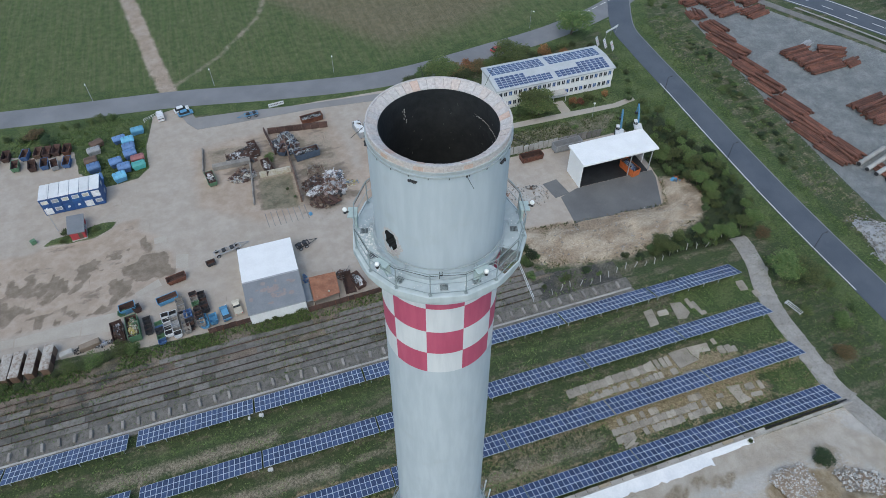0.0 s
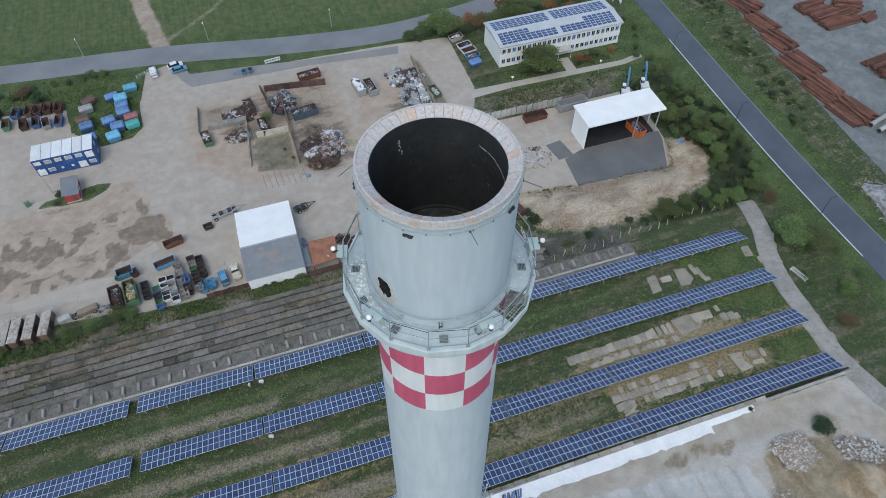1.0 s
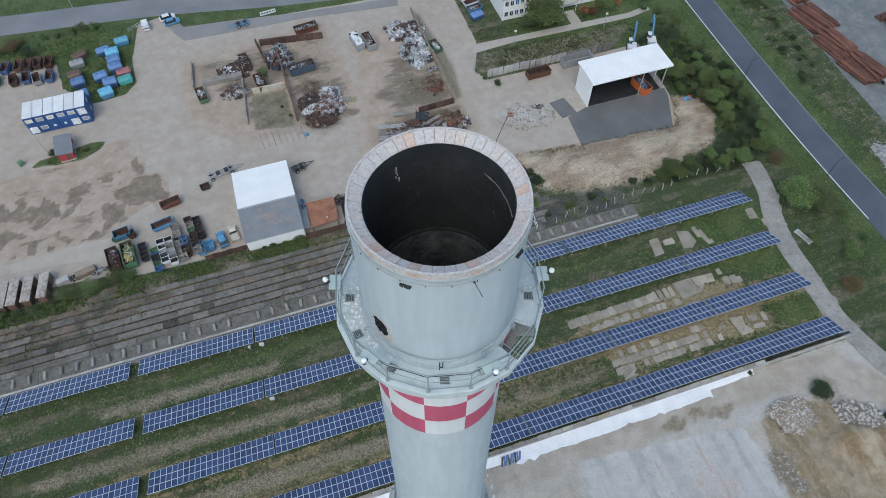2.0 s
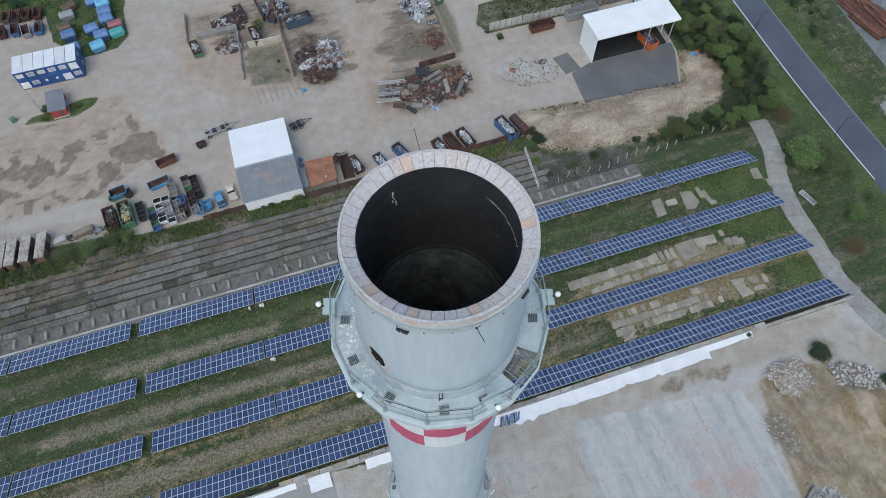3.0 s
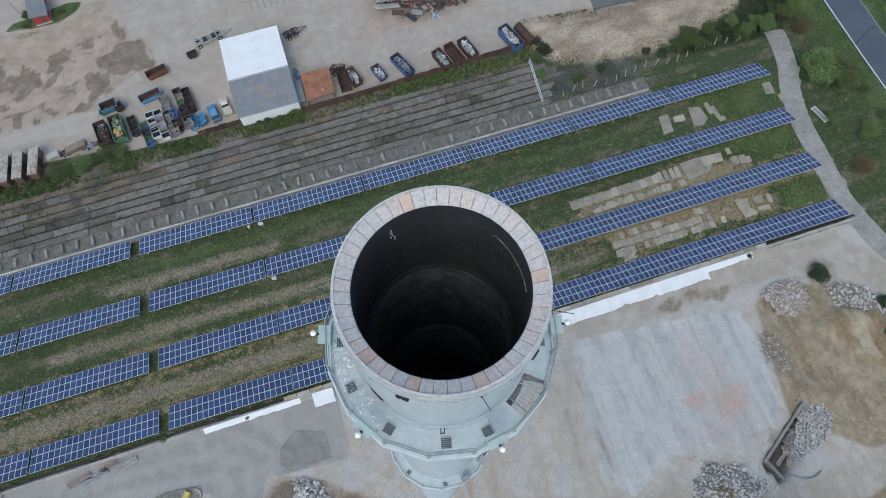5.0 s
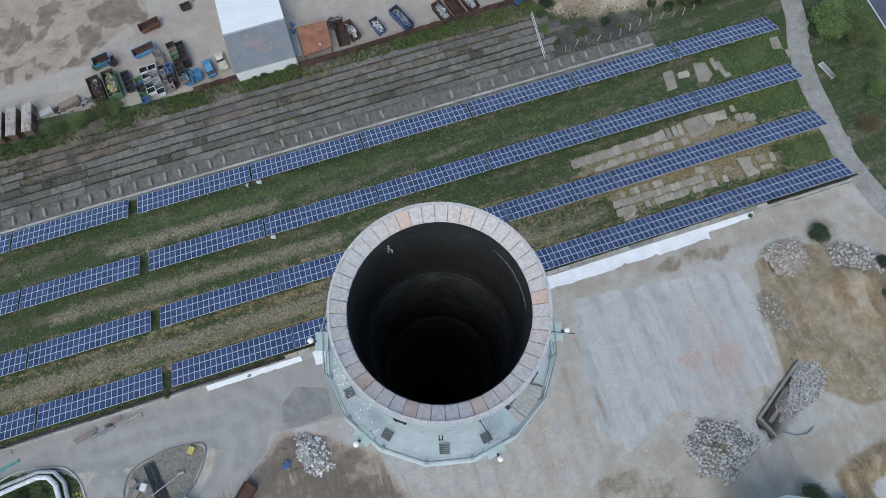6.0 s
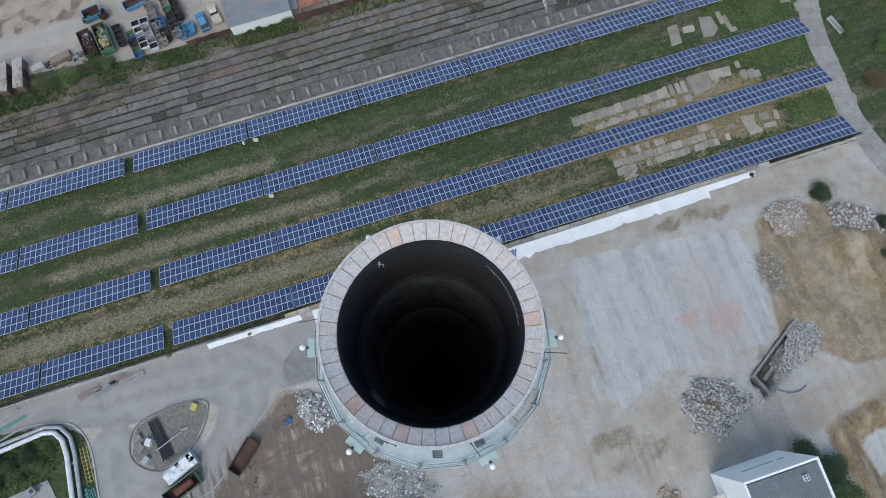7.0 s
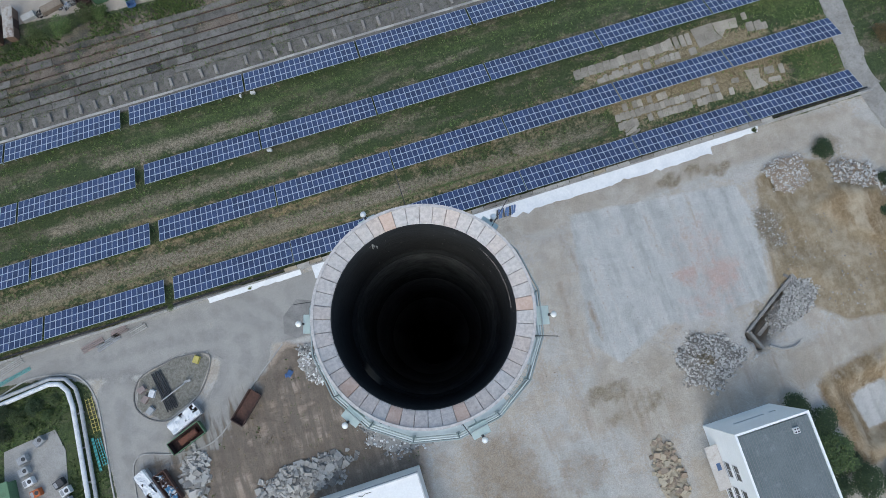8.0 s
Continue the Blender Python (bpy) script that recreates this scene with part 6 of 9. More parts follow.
def car(x, y, turn, m, label, van=False, pickup=False):
    o = thing("car" if not van else "van", label, "van" if van else "car", pose(x, y, 0.03, 0, 0, turn))
    L, W = (4.7, 1.9) if van else (4.4, 1.78)
    hb, ht = (0.95, 1.9) if van else (0.85, 1.45)
    prof = [(-L / 2, 0.35), (-L / 2 + 0.05, hb), (L / 2 - 0.1, hb - 0.1), (L / 2, 0.5), (L / 2 - 0.1, 0.3), (-L / 2 + 0.1, 0.3)]
    b = Build()
    n = len(prof)
    b.add([(p, -W / 2, z) for p, z in prof] + [(p, W / 2, z) for p, z in prof], [tuple(range(n)), tuple(range(2 * n - 1, n - 1, -1))] + [(i, n + i, n + (i + 1) % n, (i + 1) % n) for i in range(n)])
    part("body", b, m, o)
    x0, x1, x2, x3 = (-L / 2 + 0.05, -L / 2 + 0.15, L / 2 - 1.6, L / 2 - 0.9) if van else (-L / 2 + 0.35, -L / 2 + 0.9, 0.55, 1.25)
    if pickup:
        x0, x1, x2, x3 = -0.2, -0.1, 0.8, 1.3
    cab = Build().add([(x0, -W / 2 + 0.04, hb - 0.02), (x3, -W / 2 + 0.04, hb - 0.06), (x2, -W / 2 + 0.2, ht), (x1, -W / 2 + 0.2, ht), (x0, W / 2 - 0.04, hb - 0.02), (x3, W / 2 - 0.04, hb - 0.06), (x2, W / 2 - 0.2, ht), (x1, W / 2 - 0.2, ht)],
                      [(0, 1, 2, 3), (7, 6, 5, 4), (1, 5, 6, 2), (0, 3, 7, 4), (3, 2, 6, 7), (0, 4, 5, 1)])
    part("glazing", cab, M_GLASS_DARK, o, "dark side and screen glass")
    part("roof", Build().box(((x1 + x2) / 2, 0, ht + 0.02), (x2 - x1 + 0.06, W - 0.36, 0.06), 0, None, 0.02), m, o)
    if van:
        part("side_panel", Build().box(((x0 + x2) / 2 - 0.4, 0, 1.35), ((x2 - x0) * 0.72, W - 0.1, 0.95)), m, o)
    for s in (-1, 1):
        part("headlight", Build().box((L / 2 - 0.06, s * (W / 2 - 0.3), 0.62), (0.1, 0.35, 0.16)), M_LAMP, o)
        part("tail_light", Build().box((-L / 2 + 0.02, s * (W / 2 - 0.2), 0.75), (0.06, 0.25, 0.16)), M_RED, o)
    wheel_set(o, (-L / 2 + 0.8, L / 2 - 0.8), W, 0.25)
    return o


def street_lamp(x, y, turn, h=7.0, m=M_GREY, label="slender grey street lamp with a white head"):
    o = thing("street_lamp", label, "street lamp", pose(x, y, 0, 0, 0, turn), "street lamps along the roads")
    part("pole", Build().tube((0, 0, -0.1), (0, 0, h), 0.09, 8, 0, 0.05), m, o)
    part("arm", Build().tube((0, 0, h), (0.9, 0, h + 0.15), 0.04, 6), m, o)
    part("lamp_head", Build().box((1.15, 0, h + 0.15), (0.7, 0.28, 0.14), 0, None, 0.04), M_LAMP if m is M_GREY else m, o)


R = random.Random(11)
METAL_MIX = [M_WHITE, M_GREY, M_RUST_DULL, M_DARK_STEEL, M_RUST_DULL, M_BROWN, M_RUST_DULL]
RUST_MIX = [M_RUST_DULL, M_BROWN, M_DARK_STEEL, M_GREY, M_RUST_DULL, M_CONCRETE_DARK]
BRIGHT_MIX = [M_WHITE, M_GREY, M_STEEL, M_GREY, M_DARK_STEEL]

# --- scrap bays in the middle of the yard
scrap("scrap_heap", "heap of mixed light scrap metal in the yard", R, -12.6, 138.2, 4.6, 3.8, 1.9, 420, METAL_MIX + [M_DARK_STEEL])
scrap("scrap_heap", "heap of rusty cut pipe and sheet scrap", R, -13.8, 129.8, 3.4, 3.0, 1.5, 260, RUST_MIX + [M_CREAM, M_GREY])
scrap("scrap_heap", "heap of dark rusty scrap against the bay wall", R, 3.6, 120.4, 3.6, 3.0, 2.1, 520, [M_DARK_STEEL, M_GREY, M_RUST_DULL, M_BROWN, M_DARK_STEEL, M_RUST_DULL], (0.3, 1.2))
scrap("scrap_heap", "bright crumpled aluminium on the scrap heap", R, 4.0, 117.2, 3.2, 1.6, 2.3, 330, [M_WHITE, M_GREY, M_STEEL, M_WHITE], (0.25, 1.0), 0.0, 10)
scrap("scrap_heap", "heap of white appliances and bent sheet", R, 9.2, 122.0, 2.4, 2.4, 1.8, 200, [M_WHITE, M_GREY, M_FADED, M_WHITE, M_SLATE], (0.5, 1.4))
scrap("scrap_heap", "heap of rusty red-brown pipes and bars", R, 8.2, 117.4, 3.4, 3.8, 1.8, 520, [M_RUST_DULL, M_GREY, M_FADED, M_BROWN, M_RUST_DULL, M_GREY, M_WHITE, M_DARK_STEEL], (0.5, 2.2), 0.0, -20)
scrap("scrap_heap", "heap of brown timber and rusty steel plate", R, 4.8, 113.2, 4.2, 2.8, 1.4, 340, [M_RUST_DULL, M_BROWN, M_DARK_STEEL, M_WOOD, M_RUST_DULL], (0.4, 1.6))
scrap("scrap_heap", "low mound of brown scrap and stones by the skip", R, 5.2, 126.0, 2.6, 2.6, 0.8, 110, [M_RUST_DULL, M_WOOD, M_BROWN, M_CONCRETE_BLOCK], (0.2, 0.9))
scrap("scrap_heap", "low spread of small scrap at the heap's edge", R, 12.6, 117.6, 2.6, 1.5, 0.5, 90, [M_LIGHT_BLUE, M_YELLOW, M_CREAM, M_RUST_DULL, M_GREY], (0.2, 0.7))
for x, y, a, l, w in ((5.0, 112.4, -62, 4.2, 0.9), (6.9, 112.4, -58, 3.4, 1.3), (7.6, 110.6, 20, 3.2, 0.5)):
    tagged(part("steel_beam", Build().box((0, 0, 0.5), (l, w, 0.12), 0, None, 0.02).box((0, w / 2, 0.62), (l, 0.06, 0.3)).box((0, -w / 2, 0.62), (l, 0.06, 0.3)), M_RUST_DULL, None, "", pose(x, y, 0.6, R.uniform(-6, 6), R.uniform(-8, 8), a)),
           "rusty channel beam lying on a scrap heap", "beam", "steel beams on the scrap heap")
tagged(part("blue_bag", Build().rock((0.6, 109.2, 0.4), (0.9, 0.9, 0.7), R), M_LIGHT_BLUE), "crumpled blue bag beside the scrap bay", "bag")
scrap("scrap_heap", "heap of scrap with blue painted sheet", R, -0.4, 139.6, 4.0, 4.8, 2.2, 420, [M_SLATE, M_GREY, M_STEEL, M_DARK_STEEL, M_RUST_DULL])
scrap("scrap_heap", "bright heap of aluminium and zinc scrap", R, 35.4, 130.5, 4.6, 6.4, 2.2, 760, BRIGHT_MIX, (0.3, 1.5))
scrap("scrap_heap", "heap of pale sheet metal scrap", R, 34.6, 139.8, 5.6, 4.0, 2.4, 620, BRIGHT_MIX + [M_RUST_DULL])
scrap("scrap_heap", "rusty brush and wire in the corner of the bay", R, 35.6, 116.4, 2.6, 3.6, 1.0, 260, [M_RUST, M_RUST_DULL, M_BROWN, M_WOOD, M_MOSSY], (0.2, 1.0))
scrap("scrap_heap", "thin litter of rusty turnings on the ground", R, 31.4, 117.0, 4.6, 3.2, 0.3, 110, [M_RUST_DULL, M_BROWN, M_WOOD, M_MOSSY], (0.15, 0.8))
scrap("scrap_heap", "grey engine block and wire on the ground", R, 37.2, 121.6, 1.5, 1.2, 0.8, 60, [M_DARK_STEEL, M_GREY, M_SLATE], (0.3, 1.0))
scrap("scrap_heap", "large heap of torn concrete and steel scrap", R, 28.6, 100.8, 9.6, 5.2, 1.5, 700, [M_RUST_DULL, M_BROWN, M_DARK_STEEL, M_CONCRETE_DARK, M_RUST_DULL, M_DARK_STEEL, M_CONCRETE_BLOCK, M_RUST], (0.4, 1.8), 0.0, -8)
scrap("scrap_heap", "heap of dark steel plate and wire", R, 34.6, 102.6, 4.6, 3.4, 1.3, 260, [M_DARK_STEEL, M_RUST_DULL, M_BROWN, M_MOSSY, M_RUST], (0.4, 1.8))
scrap("scrap_heap", "small white and blue junk at the heap's edge", R, 28.8, 94.2, 1.4, 0.8, 0.6, 26, [M_LIGHT_BLUE, M_WHITE, M_DARK_STEEL], (0.3, 0.9))
scrap("scrap_heap", "pale bent sheet metal at the corner of the heap", R, 39.0, 101.2, 1.6, 1.6, 0.8, 50, [M_WHITE, M_GREY, M_DARK_STEEL, M_RUST], (0.4, 1.4))
for xa, ya, xb, yb, w, m, lab in ((28.3, 102.2, 33.6, 104.7, 0.9, M_CONCRETE_DARK, "long broken concrete beam on a scrap heap"), (29.8, 101.1, 33.8, 103.0, 0.9, M_CONCRETE_DARK, "long broken concrete beam on a scrap heap"), (33.6, 101.4, 33.1, 97.2, 1.0, M_CONCRETE_BLOCK, "brownish concrete beam lying on a scrap heap"), (34.7, 95.6, 37.6, 99.8, 1.0, M_CONCRETE_DARK, "weathered concrete beam at the heap's edge"),
                                  (27.6, 106.0, 31.0, 105.2, 2.6, M_DARK_STEEL, "dark steel case on a scrap heap"), (24.6, 102.2, 26.8, 101.0, 1.6, M_CONCRETE_BLOCK, "brown broken slab on a scrap heap"), (22.6, 100.8, 24.2, 100.0, 1.5, M_WOOD, "tan lump of broken board on a scrap heap"), (22.4, 108.6, 25.8, 108.0, 1.2, M_CONCRETE_BLOCK, "brownish concrete block behind the heap"), (23.8, 96.2, 26.1, 95.1, 1.3, M_CONCRETE_DARK, "broken grey slab at the heap's edge"),
                                  (19.6, 97.6, 22.0, 96.5, 1.1, M_RUST_DULL, "rusty steel trough at the heap's edge"), (22.4, 96.1, 24.0, 93.7, 0.9, M_DARK_STEEL, "dark steel beam at the heap's edge"), (30.6, 105.0, 36.0, 105.8, 0.8, M_MOSSY, "mossy timber lying along the plate wall"), (25.0, 104.8, 28.0, 104.0, 0.9, M_RUST_DULL, "rusty steel beam on a scrap heap")):
    l = math.hypot(xb - xa, yb - ya)
    tagged(part("broken_beam", Build().box((0, 0, 0.4), (l, w, 0.5), 0, None, 0.08).box((0, 0.1, 0.7), (l * 0.7, w * 0.4, 0.14), 0, None, 0.03), m, None, "", pose((xa + xb) / 2, (ya + yb) / 2, 0.35, R.uniform(-6, 6), R.uniform(-6, 6), math.degrees(math.atan2(yb - ya, xb - xa)))), lab, "beam", "beams on the scrap heap")
for xa, ya, xb, yb, m in ((17.9, 105.7, 24.4, 104.5, M_GREY), (17.3, 103.4, 23.5, 102.2, M_CONCRETE_DARK), (17.2, 102.2, 22.6, 101.2, M_GREY), (16.2, 100.3, 21.9, 99.2, M_CONCRETE)):
    o = thing("pipe_bundle", "bundle of long pale tubes beside the scrap heap", "pipe", pose((xa + xb) / 2, (ya + yb) / 2, 0, 0, 0, math.degrees(math.atan2(yb - ya, xb - xa))), "tube bundles by the heap")
    l = math.hypot(xb - xa, yb - ya)
    for i in range(5):
        part("tube", Build().tube((-l / 2 + R.uniform(-0.2, 0.3), -0.44 + 0.22 * i, 0.35 + 0.18 * (i % 2)), (l / 2 + R.uniform(-0.4, 0.2), -0.44 + 0.22 * i, 0.35 + 0.18 * (i % 2)), 0.13, 8), m, o)
    part("bearer", Build().box((-l / 4, 0, 0.1), (0.2, 1.3, 0.2)).box((l / 4, 0, 0.1), (0.2, 1.3, 0.2)), M_WOOD, o)


def bay_wall(x0, y0, x1, y1, h, m, label, thick=0.35, piece=2.4):
    """A low wall of separate blocks or plates."""
    d = Vector((x1 - x0, y1 - y0))
    n = max(1, round(d.length / piece))
    a = math.degrees(math.atan2(d.y, d.x))
    o = thing("bay_wall", label, "wall", pose(x0, y0, 0, 0, 0, a))
    for i in range(n):
        s = d.length / n
        part("wall_block", Build().box(((i + 0.5) * s, 0, h / 2 + R.uniform(-0.04, 0.0)), (s - 0.04, thick, h), 0, None, 0.03), m, o, "", pose(0, R.uniform(-0.03, 0.03), 0, 0, 0, 0))
    return o


bay_wall(-23.2, 144.3, -24.0, 134.5, 1.2, M_CONCRETE_BLOCK, "low brownish concrete block wall round a scrap bay")
bay_wall(-21.4, 135.4, -11.2, 135.2, 1.3, M_CONCRETE_BLOCK, "low brownish concrete block wall across the yard", 1.6)
bay_wall(-11.4, 134.0, -12.6, 117.4, 1.0, M_CONCRETE_BLOCK, "weathered concrete block wall of a scrap bay")
bay_wall(-0.8, 141.8, -0.6, 114.6, 2.0, M_BROWN, "old brown timber and steel plate wall of a bay", 0.4)
bay_wall(-9.6, 127.8, -1.2, 127.6, 1.9, mat("peeling_white_paint", (0.40, 0.36, 0.25), (0.55, 0.52, 0.48), 4, 0.6, 0.8, stain=(0.20, 0.09, 0.05), amount=0.6), "peeling white and rusty steel plate wall")
bay_wall(-4.6, 146.2, 12.4, 143.8, 2.0, M_RUST_DULL, "rusty steel plate wall of a scrap bay")
bay_wall(-5.6, 147.5, -4.0, 136.0, 1.6, M_RUST_DULL, "rusty steel plate side wall of a bay")
bay_wall(38.8, 147.0, 38.6, 108.0, 1.7, M_WOOD, "long weathered timber wall beside the lane", 0.3)
bay_wall(29.0, 107.8, 38.4, 108.2, 1.8, M_RUST_DULL, "dark rusty plate wall at the lane corner", 0.3)

# --- open containers in the yard: x, y, turn, length, width, height, paint
RUSTY, LOADS = [], []
for x, y, a, l, w, h, m, lab, load in (
        (-22.2, 130.6, 99, 5.2, 2.2, 1.5, M_GREEN, "dark green open container full of light scrap", METAL_MIX),
        (-9.6, 139.6, 100, 5.0, 2.3, 1.9, M_RUST_DULL, "rusty open container half full of scrap", METAL_MIX),
        (-7.0, 130.4, 100, 5.6, 2.3, 1.8, M_RUST_DULL, "dark rusty container with bent sheets", METAL_MIX),
        (4.2, 132.4, 8, 6.8, 2.5, 2.2, M_SLATE, "dark slate-blue open container full of pale scrap", BRIGHT_MIX),
        (-1.6, 136.2, 60, 4.0, 2.2, 1.6, M_SLATE, "dark blue open container tipped beside scrap", METAL_MIX),
        (8.6, 148.3, 7, 6.4, 2.4, 1.7, M_RUST, "rust-red open container with pale scrap", BRIGHT_MIX),
        (20.7, 138.0, 99, 6.0, 2.3, 2.1, M_GREY, "grey container covered with pale sheeting", [M_WHITE, M_CREAM]),
        (23.8, 137.0, 97, 5.8, 2.3, 2.1, M_GREY, "grey open container full of scrap", METAL_MIX),
        (40.6, 129.6, 99, 4.6, 2.0, 1.4, M_GREEN, "small dark green container of bright scrap", BRIGHT_MIX),
        (62.8, 110.9, 2, 6.4, 2.4, 1.7, M_RUST, "rust-brown empty open container", None),
        (85.9, 97.6, 100, 5.6, 2.4, 2.3, M_ORANGE, "orange open container of dark bulk material", [M_GREY, M_MID_BLUE]),
        (12.3, 82.7, 108, 4.0, 2.0, 1.3, M_MID_BLUE, "small blue skip with pale scrap", BRIGHT_MIX),
        (17.6, 83.0, 112, 6.0, 2.2, 1.5, M_MID_BLUE, "long blue open skip beside the fence", [M_GREY, M_MID_BLUE]),
        (26.2, 81.6, 108, 5.2, 2.2, 1.7, M_RUST_DULL, "dark container full of light scrap", BRIGHT_MIX),
        (29.2, 82.4, 106, 5.4, 2.2, 1.5, M_RUST, "rust-red empty open container", None),
        (32.4, 82.6, 106, 5.4, 2.2, 1.7, M_RUST_DULL, "rusty container with pale scrap", BRIGHT_MIX),
        (42.2, 82.2, 108, 6.4, 2.4, 2.2, M_MID_BLUE, "blue open container full of bright scrap", BRIGHT_MIX),
        (6.7, 83.2, 106, 4.6, 2.2, 1.6, M_RUST_DULL, "dark container heaped with pale scrap", BRIGHT_MIX),
        (-33.3, 97.8, 12, 4.4, 1.9, 1.3, M_RUST, "rust-red open skip standing alone", None),
        (-35.6, 92.2, 12, 4.6, 1.9, 1.3, M_LIGHT_BLUE, "light blue skip with a rusty inside", None),
        (-46.2, 85.6, 99, 6.0, 2.4, 1.8, M_RUST_DULL, "dark container of crushed bottles and scrap", METAL_MIX),
        (-43.0, 85.8, 97, 6.2, 2.5, 2.2, M_GREEN, "moss-green container full of yellowish scrap", [M_GREEN, M_CREAM, M_YELLOW]),
        (-36.0, 0.0, 43, 6.2, 2.3, 1.6, M_RUST_DULL, "brown rusty empty open container", None),
        (-47.2, -1.9, 20, 6.4, 2.4, 1.9, M_GREEN, "dark container with a rusty block inside", None),
        (-46.7, 1.4, 22, 5.8, 2.4, 1.9, M_GREY, "grey container covered by torn white sheeting", [M_WHITE, M_WHITE, M_WHITE, M_DARK_STEEL]),
        (-55.4, -8.0, 112, 6.2, 2.3, 1.8, M_GREY, "grey container heaped with white sheeting", [M_WHITE, M_WHITE, M_CREAM]),
        (-52.4, -9.0, 110, 6.0, 2.1, 1.7, M_RUST_DULL, "rusty container with blue and pale scrap", [M_LIGHT_BLUE, M_WHITE, M_RUST_DULL]),
):
    skip(x, y, a, l, w, h, m, lab, 0.12 if l > 5.5 else 0.3, 6 if l > 5.5 else 3)
    if load:
        scrap("scrap_load", "loose scrap filling an open steel container", R, x, y, l / 2 - 0.35, w / 2 - 0.3, 0.55, int(16 * l), load, (0.25, 0.9), h - 0.45, a, "scrap load")
tagged(part("rusty_block", Build().box((0, 0, 0.8), (3.6, 1.2, 0.8), 0, None, 0.08).box((0.4, 0, 1.25), (2.6, 0.9, 0.2), 0, None, 0.05), M_RUST, None, "", pose(-47.0, -1.8, 0.1, 0, 0, 20)), "rusty steel block lying inside a container", "steel block")

def tarp(x, y, turn, l, w, z, seed):
    """Crumpled sheeting thrown over a container, torn on one side."""
    b, nx, ny = Build(), 16, 8
    for i in range(nx + 1):
        for j in range(ny + 1):
            u, v = l * (i / nx - 0.5), w * (j / ny - 0.5)
            b.v.append((u + 0.12 * noise.noise((i * 0.7, j * 0.9, seed)), v + 0.12 * noise.noise((i * 0.8, j * 0.7, seed + 3)), z + 0.28 * noise.noise((u * 1.1, v * 1.1, seed)) + 0.12 * noise.noise((u * 3, v * 3, seed)) - 0.35 * (j in (0, ny))))
    for i in range(nx):
        for j in range(ny):
            if noise.noise((i * 0.33, j * 0.45, seed + 9)) < 0.32:
                a = i * (ny + 1) + j
                b.f.append((a, a + ny + 1, a + ny + 2, a + 1))
                b.k.append(0)
    tagged(part("tarpaulin", b, M_TARP, None, "", pose(x, y, 0, 0, 0, turn)), "crumpled torn white tarpaulin over a container", "tarpaulin")


tarp(-46.7, 1.4, 22, 5.9, 2.5, 2.05, 1)
tarp(-55.4, -8.0, 112, 6.2, 2.4, 2.0, 2)
tarp(20.7, 138.0, 99, 6.0, 2.3, 2.35, 4)

o = thing("rusty_tank", "rusty steel tank lying beside a container", "tank", pose(45.6, 82.4, 0, 0, 0, 108))
part("barrel", Build().tube((-2.8, 0, 1.05), (2.8, 0, 1.05), 1.0, 18), M_RUST_DULL, o, "", None)
for u in (-2.4, -0.8, 0.8, 2.4):
    part("hoop", Build().tube((u - 0.05, 0, 1.05), (u + 0.05, 0, 1.05), 1.05, 18), M_RUST, o)
part("cradle", Build().box((-1.6, 0, 0.1), (0.3, 1.6, 0.3)).box((1.6, 0, 0.1), (0.3, 1.6, 0.3)), M_DARK_STEEL, o)

# grey tipping container by the concrete wall
skip(74.2, 112.1, 2, 8.4, 2.5, 2.3, M_GREY, "long pale grey ribbed tipping container", 0.05, 10, M_GREY)

# --- rusty open containers in the north-west corner
for x, y, a, m in ((-70.4, 157.6, 80, M_MID_BLUE), (-67.0, 157.4, 82, M_BROWN), (-64.6, 157.0, 82, M_RUST_DULL), (-62.2, 157.0, 84, M_RUST_DULL), (-59.4, 156.4, 84, M_RUST), (-68.2, 152.0, 96, M_RUST_DULL), (-65.0, 151.8, 92, M_MID_BLUE), (-62.4, 150.6, 100, M_GREY), (-59.2, 150.6, 84, M_MID_BLUE), (-72.6, 153.4, 92, M_GREEN), (-75.4, 158.6, 86, M_RUST_DULL), (-78.6, 157.2, 82, M_BROWN)):
    skip(x, y, a, 3.9, 1.9, 1.6, m, "weathered open steel skip with a rusty inside", 0.35, 3, None, "container", "open skips on the gravel")

# --- closed containers on the grass plot
PAINTS = {"a": M_LIGHT_BLUE, "b": M_MID_BLUE, "c": M_GREY, "d": M_TURQUOISE, "e": M_BROWN, "p": M_PINK_RED}
masters = {}
for x, y, a, key in ((-40.4, 159.0, 8, "a"), (-45.4, 156.4, 14, "b"), (-43.0, 154.6, 8, "a"), (-42.8, 151.4, 8, "b"), (-42.5, 148.4, 10, "b"), (-40.6, 145.9, 8, "p"), (-40.4, 142.9, 12, "d"), (-46.3, 145.8, 12, "b"), (-44.1, 142.8, 8, "b"), (-45.3, 139.2, 14, "a"), (-51.6, 156.4, 30, "e"), (-52.2, 153.3, 10, "c"), (-52.8, 148.4, 8, "e"), (-52.0, 145.4, 10, "b"), (-51.2, 140.2, 12, "b")):
    if key not in masters:
        masters[key] = lidded_bin(PAINTS[key], {"a": M_LID_BLUE, "b": M_LID_DULL}.get(key, PAINTS[key]))
        tagged(masters[key], {"a": "light blue", "b": "dull blue", "c": "pale grey", "d": "turquoise", "e": "brown", "p": "faded red"}[key] + " closed container with a gabled lid on grass", "container", "closed containers on the grass")
        masters[key].matrix_basis = pose(x, y, 0.0, 0, 0, a) @ Matrix.Diagonal((0.95, 1.2, 1.2, 1))
    else:
        copy_thing(masters[key], pose(x, y, 0.0, 0, 0, a) @ Matrix.Diagonal((0.95, 1.2, 1.2, 1)))


